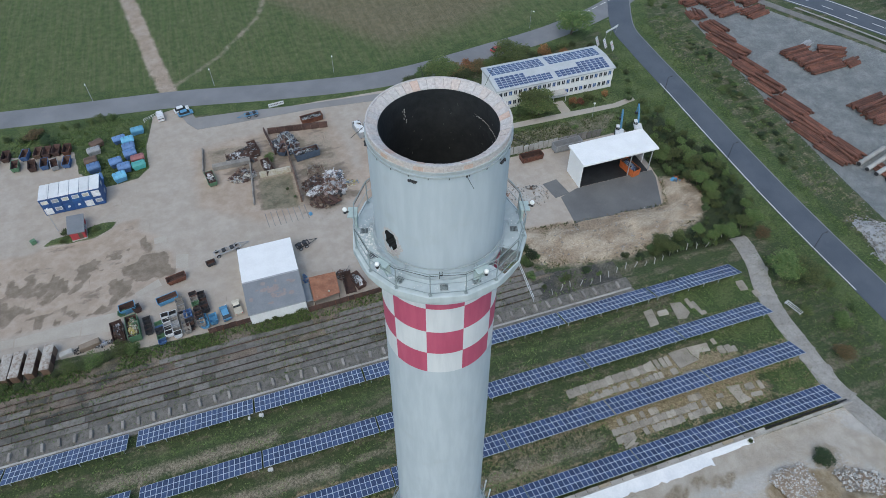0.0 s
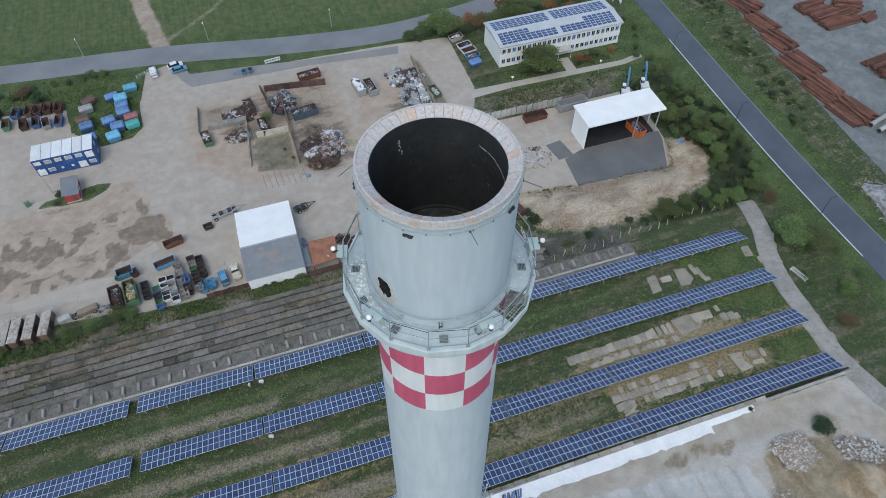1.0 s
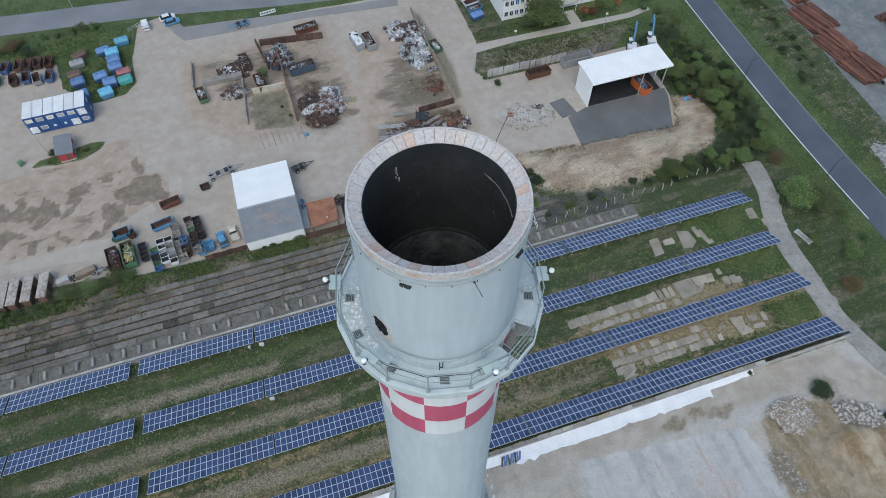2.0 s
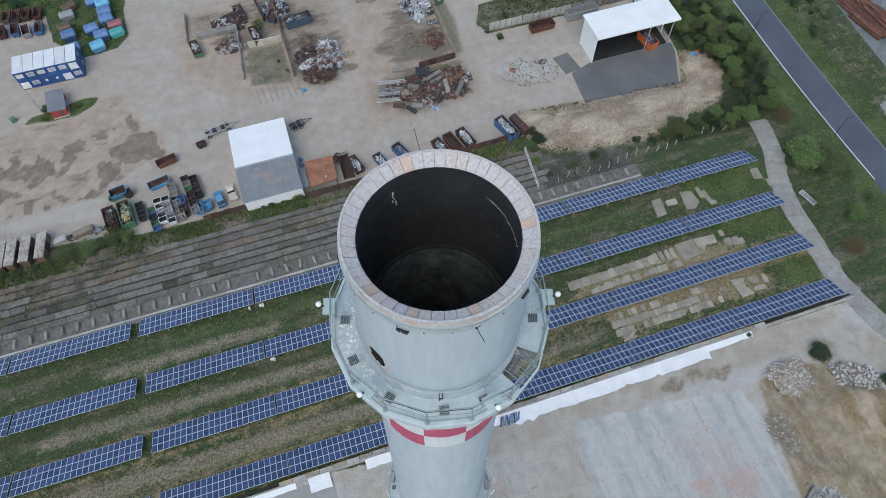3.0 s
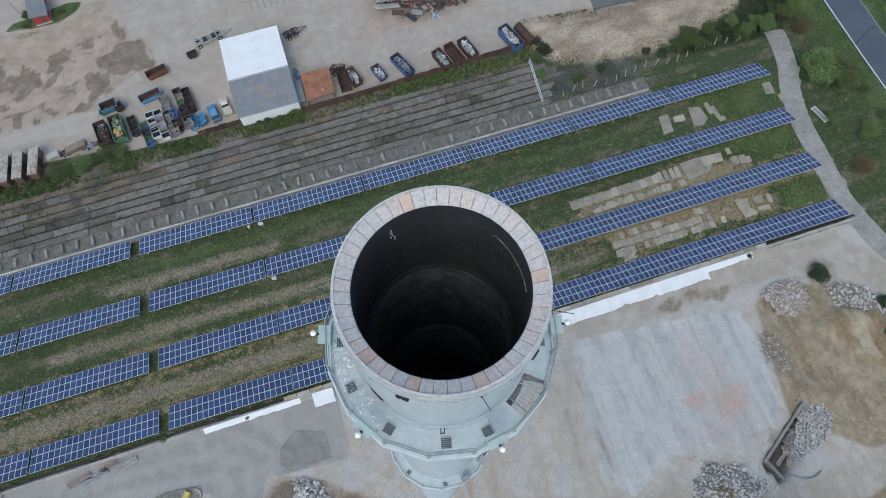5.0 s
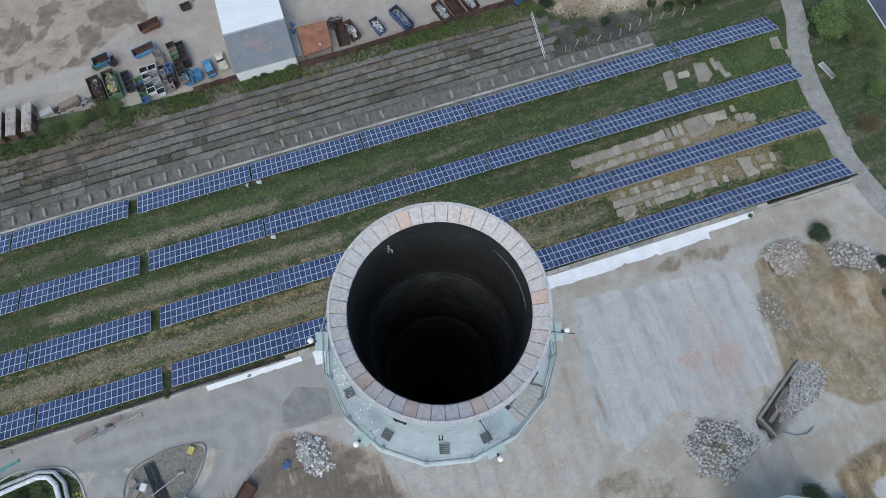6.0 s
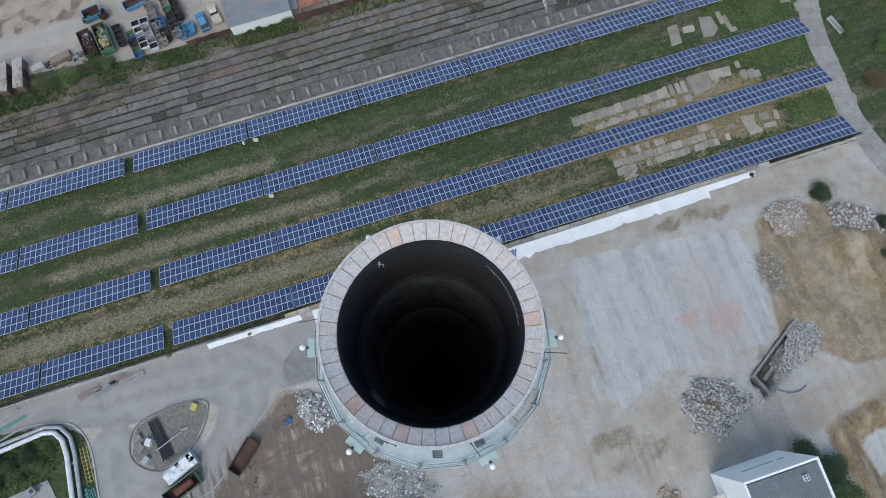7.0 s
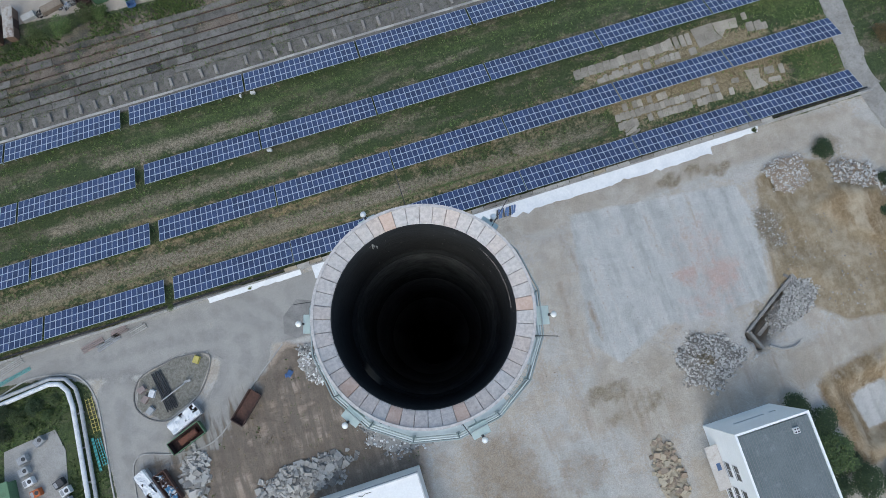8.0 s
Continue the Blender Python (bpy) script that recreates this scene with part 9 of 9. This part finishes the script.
for x, y, a, l, n, h, r in ((149.8, 163.5, 86, 5.5, 9, 2, 0.28), (152.5, 172.5, 8, 6, 8, 2, 0.25), (150.6, 153.8, 110, 9, 9, 2, 0.3), (148.6, 146.8, 112, 9, 10, 2, 0.3), (148.2, 139.4, 118, 10, 11, 2, 0.3), (146.8, 129.0, 112, 11, 9, 2, 0.3), (146.4, 119.2, 108, 10.5, 9, 2, 0.3), (145.0, 107.0, 104, 12, 12, 2, 0.3),
                         (144.0, 96.0, 102, 11.5, 11, 2, 0.3), (145.2, 85.4, 106, 11.5, 12, 2, 0.3), (161.6, 163.2, 14, 11, 9, 2, 0.28), (160.8, 170.4, 14, 10, 9, 2, 0.28), (170.6, 158.6, 12, 10, 9, 2, 0.28), (173.2, 166.2, 12, 8, 7, 2, 0.28),
                         (170.4, 124.4, 4, 15, 15, 2, 0.28), (167.0, 131.6, 6, 11, 8, 2, 0.26), (178.2, 128.0, -28, 9, 9, 3, 0.26), (180.4, 120.8, 12, 6, 6, 2, 0.24), (170.0, 97.6, 8, 15, 16, 2, 0.28), (182.5, 96.0, 6, 12, 12, 2, 0.28), (151.5, 72.5, 108, 12, 6, 1, 0.25)):
    pipe_stack(x, y, 101 + 0.2 * (a - 108) if a > 90 else a - 6 if a > 60 else a, l * 0.86, round(n * 1.1), h, r * 1.12, M_PIPE_RUST, "stack of long rusty steel pipes on grey gravel", 0.9)
pipe_stack(173.6, 134.8, 22, 6, 6, 1, 0.2, M_GREY, "small stack of grey steel pipes on gravel")
for x, y, a, l in ((151.6, 80.6, 16, 12), (152.6, 78.2, 16, 13), (153.6, 75.6, 14, 13), (155.2, 72.8, 12, 14), (158.6, 68.0, -34, 14), (161.0, 69.5, -34, 14)):
    o = thing("concrete_pipe", "large pale open pipe lying on gravel", "pipe", pose(x, y, 0.1, 0, 0, a), "large pale pipes in the yard")
    part("shell", Build().tube((-l / 2, 0, 0.7), (l / 2, 0, 0.7), 0.65, 14, 0, None, False), M_CONCRETE, o)
    # solid black core drawn in place of the shade inside the pipe
    part("bore", Build().tube((-l / 2 - 0.02, 0, 0.7), (l / 2 + 0.02, 0, 0.7), 0.55, 14), M_SHADE_BLACK, o)
structure("yard_bank_path", ribbon([(158, 181), (174, 170), (184, 152), (197, 125), (209, 92)], -1.6, 1.6, 0.35), M_CONCRETE_DARK, "weathered concrete bank along the pipe yard", "bank")
structure("yard_barrier", ribbon([(186, 156), (199, 128), (212, 94)], -0.25, 0.25, 0.9), M_CONCRETE, "low pale barrier above the pipe yard", "barrier")


# ---------------------------------------------------------------- plants
def leaf_material(name, c1, c2, c3):
    m, nt, b = shade(name, 0.75)
    r = nt.nodes.new("ShaderNodeNewGeometry").outputs["Random Per Island"]
    ob = nt.nodes.new("ShaderNodeObjectInfo").outputs["Random"]
    col = mixc(nt, ramp(nt, r, 0.0, 0.8), c1, c2)
    col = mixc(nt, ramp(nt, r, 0.86, 0.98), col, c3)
    h = nt.nodes.new("ShaderNodeHueSaturation")
    nt.links.new(col, h.inputs["Color"])
    nt.links.new(ramp(nt, ob, 0, 1, 0.7, 1.35), h.inputs["Value"])
    nt.links.new(ramp(nt, ob, 0, 1, 0.48, 0.515), h.inputs["Hue"])
    nt.links.new(h.outputs["Color"], b.inputs["Base Color"])
    return m


M_LEAF = leaf_material("green_leaves", (0.028, 0.047, 0.015), (0.070, 0.102, 0.033), (0.11, 0.13, 0.045))
M_LEAF_LIGHT = leaf_material("light_green_leaves", (0.046, 0.076, 0.019), (0.104, 0.145, 0.042), (0.17, 0.18, 0.065))
M_LEAF_DARK = leaf_material("dark_green_leaves", (0.014, 0.030, 0.012), (0.035, 0.060, 0.022), (0.07, 0.09, 0.03))
M_LEAF_AUTUMN = leaf_material("autumn_leaves", (0.075, 0.075, 0.026), (0.165, 0.125, 0.045), (0.23, 0.13, 0.05))
M_LEAF_RED = leaf_material("reddish_leaves", (0.12, 0.055, 0.025), (0.26, 0.11, 0.05), (0.10, 0.10, 0.03))
M_BARK = mat("bark", (0.07, 0.055, 0.04), (0.14, 0.115, 0.09), 8, 1, 0.9)


def plant(name, label, category, leaf, h, r, leaves, seed, size=0.25, trunk=0.35, thin=0.0):
    """A trunk with limbs, and a crown of small leaf clumps round several lobes."""
    rng = random.Random(seed)
    o = thing(name, label, category)
    b = Build()
    b.tube((0, 0, -0.2), (0.05 * h * rng.uniform(-1, 1), 0.05 * h * rng.uniform(-1, 1), h * 0.6), 0.035 * h * 0.6, 7, 0, 0.012 * h)
    lobes = [(rng.gauss(0, 0.12 * r), rng.gauss(0, 0.12 * r), h * 0.74, r * 0.52)]
    for i in range(9):
        t, q = 2.4 * i + rng.uniform(-0.4, 0.4), r * rng.uniform(0.35, 0.72)
        z = h * rng.uniform(trunk + 0.08, 0.82)
        lobes.append((q * math.cos(t), q * math.sin(t), z, r * rng.uniform(0.28, 0.46)))
        b.tube((0, 0, z * 0.55), (q * math.cos(t), q * math.sin(t), z), 0.012 * h, 5, 0, 0.004 * h)
    part("trunk", b, M_BARK, o)
    c = Build()
    total = sum(l[3] ** 2 for l in lobes) / 1.6
    for lx, ly, lz, lr in lobes:
        for i in range(int(leaves * lr * lr / total)):
            d = Vector((rng.gauss(0, 1), rng.gauss(0, 1), rng.gauss(0.15, 0.85))).normalized()
            q = lr * rng.uniform(0.45, 1.22) * (1 + 0.25 * noise.noise((d.x * 2 + lx, d.y * 2 + ly, d.z * 2)))
            p = Vector((lx, ly, lz)) + d * q
            p.z = max(p.z, 0.12)
            s = size * rng.uniform(0.6, 1.3)
            m = Matrix.Translation(p) @ Euler((rng.gauss(0, 0.7), rng.gauss(0, 0.7), rng.uniform(0, 6.28))).to_matrix().to_4x4()
            c.add([(-s * 0.5, 0, 0), (0, -s * 0.34, 0.08 * s), (s * 0.5, 0, -0.05 * s), (0, s * 0.34, 0.08 * s)], [(0, 1, 2), (0, 2, 3)], 0, m)
    part("crown", c, leaf, o)
    return o


SPECIES = {
    "tree": (plant("broadleaf_tree", "broadleaf tree with a full green crown", "tree", M_LEAF, 6.0, 2.6, 2600, 1), 2.6),
    "tree2": (plant("broadleaf_tree", "broadleaf tree with an uneven light green crown", "tree", M_LEAF_LIGHT, 6.5, 2.3, 2200, 2), 2.3),
    "autumn": (plant("autumn_tree", "broadleaf tree turning yellow and brown", "tree", M_LEAF_AUTUMN, 4.5, 2.0, 1600, 3), 2.0),
    "bush": (plant("bush", "dense green bush on rough ground", "bush", M_LEAF, 2.2, 1.5, 1500, 4, 0.17, 0.1), 1.5),
    "bush2": (plant("bush", "loose light green bush on rough ground", "bush", M_LEAF_LIGHT, 2.0, 1.4, 1200, 5, 0.165, 0.1), 1.4),
    "dark": (plant("dark_bush", "dense dark evergreen bush", "bush", M_LEAF_DARK, 3.0, 2.1, 2200, 6, 0.21, 0.05), 2.1),
    "darktree": (plant("dark_tree", "tall tree with a dense dark green crown", "tree", M_LEAF_DARK, 7.5, 3.0, 3400, 7, 0.25), 3.0),
    "red": (plant("autumn_bush", "low bush with reddish autumn leaves", "bush", M_LEAF_RED, 2.0, 1.3, 700, 8, 0.21, 0.1), 1.3),
}
used = set()


def grow(kind, x, y, r, tall=1.0, z=0.0):
    o, r0 = SPECIES[kind]
    s = r / r0
    m = pose(x, y, z, 0, 0, R.uniform(0, 360)) @ Matrix.Diagonal((s, s, s * tall, 1))
    if kind in used:
        copy_thing(o, m)
    else:
        used.add(kind)
        o.matrix_basis = m


for kind, x, y, r in (
        ("autumn", 75.2, 130.2, 2.6), ("tree2", 71.6, 129.8, 4.4), ("tree2", 73.4, 129.2, 3.2), ("tree", 67.6, 130.0, 2.6), ("bush2", 76.6, 129.6, 1.3), ("red", 85.2, 130.6, 1.5), ("red", 87.4, 129.8, 1.2), ("bush2", 90.6, 131.0, 1.9), ("bush", 84.6, 128.8, 1.0), ("bush", 88.6, 127.8, 0.9), ("bush", 93.6, 128.8, 1.1), ("red", 96.4, 131.4, 1.1),
        ("tree", 41.5, 156.6, 2.9), ("tree", 46.2, 157.4, 3.6), ("tree2", 50.6, 156.2, 3.1), ("autumn", 55.4, 156.8, 3.4), ("tree", 58.6, 154.2, 3.4), ("red", 61.4, 157.8, 2.6), ("autumn", 64.0, 156.0, 2.9), ("tree", 67.6, 156.2, 3.1), ("tree", 72.4, 156.4, 3.1), ("tree2", 76.6, 157.2, 3.4), ("tree", 80.0, 158.8, 3.9), ("bush", 84.4, 157.4, 2.6), ("red", 88.4, 158.2, 2.3), ("bush", 91.8, 159.2, 2.5), ("bush2", 95.8, 159.0, 2.3), ("bush", 99.4, 159.6, 2.2), ("tree2", 102.6, 167.4, 3.8), ("red", 94, 155.6, 1.8), ("bush", 104.6, 157.0, 2.1),
        ("bush", 44.0, 155.0, 2.2), ("tree", 53.2, 154.8, 2.4), ("tree2", 69.8, 154.2, 2.2), ("bush", 74.6, 153.6, 2.0), ("tree", 84.0, 154.4, 2.4), ("bush", 88.0, 154.0, 2.2), ("red", 91.0, 153.8, 1.8), ("bush2", 97.6, 155.0, 2.2), ("bush", 102.6, 153.4, 2.0), ("tree", 78.4, 153.8, 2.2), ("bush", 64.6, 152.6, 1.9), ("bush", 59.6, 151.8, 1.7),
        ("bush", 102.0, 126.4, 1.9), ("bush", 104.0, 130.0, 2.0), ("bush2", 105.0, 123.4, 1.6), ("bush", 108.4, 139.4, 1.7), ("bush", 106.6, 135.2, 1.4), ("bush", 107.6, 144.4, 1.5), ("bush2", 103.4, 119.6, 1.8),
        ("darktree", -64.6, 161.6, 2.2), ("autumn", -68.6, 166.2, 2.1), ("bush2", -53.6, 168.0, 1.6), ("bush2", -50.8, 168.6, 1.8), ("bush2", -47.6, 168.4, 1.5), ("bush", -57.2, 167.6, 1.7), ("bush", -71.8, 165.0, 1.8), ("bush", -75.8, 167.0, 2.0), ("bush2", -61.0, 168.4, 1.3),
        ("bush", -58.6, 122.2, 1.9), ("bush2", -51.6, 121.4, 1.1), ("bush2", -59.4, 119.4, 0.9),
        ("bush", -44.4, 80.4, 1.4), ("bush2", -46.0, 81.0, 2.3), ("bush2", -43.6, 80.6, 1.8), ("bush", -48.6, 80.2, 2.4), ("bush2", -51.2, 79.8, 2.4), ("bush", -53.6, 79.6, 2.3), ("bush2", -56.2, 79.6, 2.1), ("bush", -58.6, 79.4, 1.7), ("bush", -62.4, 79.0, 1.4), ("bush", -65.8, 78.6, 1.7), ("bush2", -69.4, 78.8, 1.8), ("bush", -73.2, 79.4, 2.0), ("bush2", -77, 80, 1.8),
        ("bush2", -7.4, 79.4, 1.3), ("bush", -13.2, 79.0, 1.2), ("bush", -15.2, 79.2, 0.9), ("bush2", -10.6, 78.8, 0.7),
        ("bush2", -5.9, 134.6, 1.6), ("bush", -3.4, 120.6, 0.8), ("bush", -2.0, 117.0, 0.7), ("bush", 51.4, 110.8, 1.7), ("bush2", 55.6, 118.0, 1.2), ("bush2", 80.4, 119.0, 1.2), ("bush", 49.0, 113.8, 1.1),
        ("bush", 47.4, 80.0, 1.9), ("bush2", 45.6, 76.2, 1.6), ("bush", 49.0, 76.8, 1.6), ("bush2", 45.2, 71.4, 1.5), ("bush", 47.0, 67.8, 1.1), ("bush2", 53.0, 68.6, 1.2), ("bush", 58.6, 69.4, 1.2), ("bush2", 61.0, 67.2, 0.8), ("bush", 69.2, 70.0, 1.9), ("bush", 72.0, 68.4, 1.4), ("bush2", 76.4, 69.4, 1.8), ("bush", 80.2, 68.6, 1.9),
        ("bush", 46.0, 75.0, 2.2), ("dark", 48.0, 77.4, 1.7), ("bush", 51.8, 68.2, 1.2), ("dark", 58.4, 69.2, 1.3), ("dark", 72.6, 68.6, 1.5), ("bush", 78.2, 69.2, 1.9), ("dark", 82.8, 69.4, 1.9), ("bush", 85.6, 68.6, 2.0), ("dark", 88.4, 68.4, 1.8), ("bush", 91.6, 69.4, 2.1), ("dark", 94.6, 70.0, 1.8),
        ("dark", 79.2, 12.9, 2.5), ("bush", 68.6, 20.2, 0.9), ("bush2", -44.6, 21.2, 0.8), ("bush2", -30, 20.4, 0.5),
        ("darktree", 56.4, -29.6, 3.8), ("darktree", 59.2, -33.4, 4.4), ("tree", 59.4, -38.4, 4.4), ("dark", 57.0, -35.6, 2.4), ("darktree", 58.2, -44.6, 4.2), ("darktree", 63.4, -44.4, 4.8), ("darktree", 68.6, -46.4, 4.6), ("dark", 56.4, -41.0, 2.6), ("dark", 62.0, -41.2, 2.6), ("darktree", 73.8, -46.5, 4.4), ("darktree", 85.8, -1.6, 2.6), ("dark", 84.8, -10.0, 2.4), ("dark", 88.0, 4.0, 1.8),
        ("dark", -72.0, 11.4, 2.0), ("bush", -75.0, 10.6, 2.2), ("dark", -77.2, 12.0, 2.0), ("bush", -70.0, 9.4, 1.7), ("bush", -73.8, 8.0, 1.6), ("dark", -78.4, 8.4, 2.1), ("bush", -68.4, 11.6, 1.5),
        ("tree", 104.2, 51.4, 3.3), ("tree2", 102.2, 53.2, 2.4), ("tree2", 106.2, 50.6, 2.2), ("autumn", 104.7, 65.3, 1.7), ("bush2", 98.9, 42.2, 1.7), ("bush2", 104.3, 37.1, 2.2), ("bush2", 105.8, 38.6, 1.6), ("autumn", 99.2, 30.6, 1.7), ("bush", 101.0, 57.8, 1.6), ("bush2", 109.4, 47.0, 1.4), ("bush", 110.0, 40.0, 1.7),
        ("bush", 155.4, 184.4, 2.4), ("bush", 160.6, 181.6, 2.2), ("bush", 166.4, 178.4, 2.2), ("bush", 172.0, 174.2, 2.0), ("bush", 176.4, 168.8, 1.8), ("dark", 148.0, 178.6, 2.6), ("bush", 142.4, 172.4, 2.0), ("bush2", 139.0, 176.0, 1.8),
        ("darktree", 214.0, 156.0, 4.2), ("darktree", 220.0, 146.0, 4.4), ("tree", 210.0, 164.0, 3.6), ("darktree", 226.0, 138.0, 4.0), ("tree", 217.0, 134.0, 3.0), ("darktree", 206.0, 172.0, 3.8)):
    grow(kind, x, y, r, 0.62 if kind in ("tree", "tree2", "autumn", "darktree") else 0.9)
placed = 0
while placed < 260:
    x, y = R.uniform(74, 113), R.uniform(65, 119)
    if inside(np.array([x]), np.array([y]), THICKET)[0] > 0.3:
        kind = R.choice(("bush", "bush2", "tree", "tree2", "bush", "dark", "tree"))
        grow(kind, x, y, R.uniform(0.8, 1.25) if "tree" in kind else R.uniform(0.8, 1.5), R.uniform(0.95, 1.4))
        placed += 1
for i in range(80):
    t = R.random()
    grow(R.choice(("bush", "bush", "bush2", "dark")), 129.5 + 9.0 * t + R.uniform(-3.0, 3.0), 84 + 66 * t + R.uniform(-5, 5), R.uniform(0.6, 1.5), 0.6)


def tufts(name, label, count, zone, mats, seed, hi=0.35, keep=None, wide=0.5):
    """Loose grass and weeds: blades in small clumps, one object."""
    rng = random.Random(seed)
    b = Build()
    x0, x1 = min(p[0] for p in zone), max(p[0] for p in zone)
    y0, y1 = min(p[1] for p in zone), max(p[1] for p in zone)
    pts = np.array([(rng.uniform(x0, x1), rng.uniform(y0, y1)) for i in range(count * 3)])
    ok = inside(pts[:, 0], pts[:, 1], zone) > 0
    n = 0
    for x, y in pts[ok]:
        if noise.noise((x * 0.12, y * 0.12, seed)) < rng.uniform(-0.5, 0.35) or (keep and not keep(x, y)):
            continue
        k = rng.randrange(len(mats))
        w = wide * rng.uniform(0.4, 1.2)
        for j in range(5):
            t, h = rng.uniform(0, 6.28), hi * rng.uniform(0.5, 1.3)
            cx, cy = x + rng.uniform(-w, w) * 0.5, y + rng.uniform(-w, w) * 0.5
            dx, dy = 0.10 * math.cos(t), 0.10 * math.sin(t)
            b.add([(cx - dx, cy - dy, -0.12), (cx + dx, cy + dy, -0.12), (cx + dy * 3 * rng.random(), cy - dx * 3 * rng.random(), h)], [(0, 1, 2)], k)
        n += 1
        if n >= count:
            break
    tagged(part(name, b, mats), label, "grass", "", "stuff")


M_GRASS = leaf_material("grass_blades", (0.068, 0.105, 0.025), (0.135, 0.185, 0.055), (0.22, 0.22, 0.10))
M_STRAW = leaf_material("dry_grass_blades", (0.17, 0.135, 0.07), (0.30, 0.24, 0.135), (0.12, 0.13, 0.05))
SOLAR_FIELD = [(-95, 61), (92, 61), (91, 22), (-95, 22)]
tufts("field_grass", "rough green grass tufts between the solar rows", 5200, SOLAR_FIELD, [M_GRASS], 31, 0.16, None, 0.9)
tufts("dry_grass", "dry straw-coloured grass between the solar rows", 2200, SOLAR_FIELD, [M_STRAW], 32, 0.16, lambda x, y: (y - 22) % 11.4 > 3 and y < 40)
tufts("verge_grass", "green weeds along the old siding", 5000, [(-92, 80.4), (46, 79.4), (46, 76), (-92, 76.5)], [M_GRASS, M_LEAF, M_GRASS], 33, 0.45)
tufts("siding_weeds", "sparse weeds growing between track slabs", 1500, [(-92, 76), (60, 76), (62, 61), (-92, 61)], [M_GRASS, M_LEAF], 34, 0.3)
JOINTS = (64.4, 66.08, 67.8, 69.55, 71.3, 73.1, 74.95, 76.6)
tufts("joint_weeds", "lines of weeds in the joints of the siding", 9000, [(-92, 77), (44, 77), (44, 64), (-92, 64)], [M_GRASS, M_LEAF, M_STRAW], 43, 0.16, lambda x, y: min(abs(y - j) for j in JOINTS) < 0.22, 0.35)
tufts("dock_weeds", "weeds along the dock blocks", 900, [(-92, 64.4), (64, 64.4), (64, 61.2), (-92, 61.2)], [M_GRASS, M_LEAF], 44, 0.2, lambda x, y: y > 63.6 or y < 61.8, 0.5)
tufts("road_verge_grass", "green verge grass beside the east road", 1400, [(103, 150), (115, 158), (114, 60), (110, 20), (96, 20), (98, 60), (108, 66), (110, 100)], [M_GRASS, M_LEAF_LIGHT], 35, 0.2, None, 0.9)
tufts("bank_grass", "rough grass and weeds on the far road bank", 2600, [(125.5, 150), (128, 168), (146, 168), (139, 100), (136, 60), (124, 40)], [M_GRASS, M_LEAF], 36, 0.2, None, 0.8)
tufts("plot_grass", "fresh grass on the container plot", 1600, GREEN_PLOT, [M_GRASS, M_LEAF_LIGHT], 37, 0.3)
tufts("soil_weeds", "dark and dry weeds on the soil bank", 2400, SOIL_BANK, [M_STRAW, M_GRASS, M_LEAF], 38, 0.4)
tufts("garden_grass", "uneven grass below the office", 1500, [(50, 115), (95, 115), (101, 132), (53, 133)], [M_GRASS, M_LEAF], 39, 0.25, lambda x, y: not 123.8 < y < 128.2 and not 79.5 < x < 83.5)
tufts("corner_grass", "grass beside the heating pipes", 1100, [(-82, 14), (-62.5, 14), (-62.5, -25), (-68, -25), (-70, 6), (-82, 6)], [M_GRASS, M_LEAF], 40, 0.3)
tufts("earth_weeds", "sparse weeds on the bare earth", 350, EARTH_W, [M_GRASS, M_STRAW], 41, 0.3)
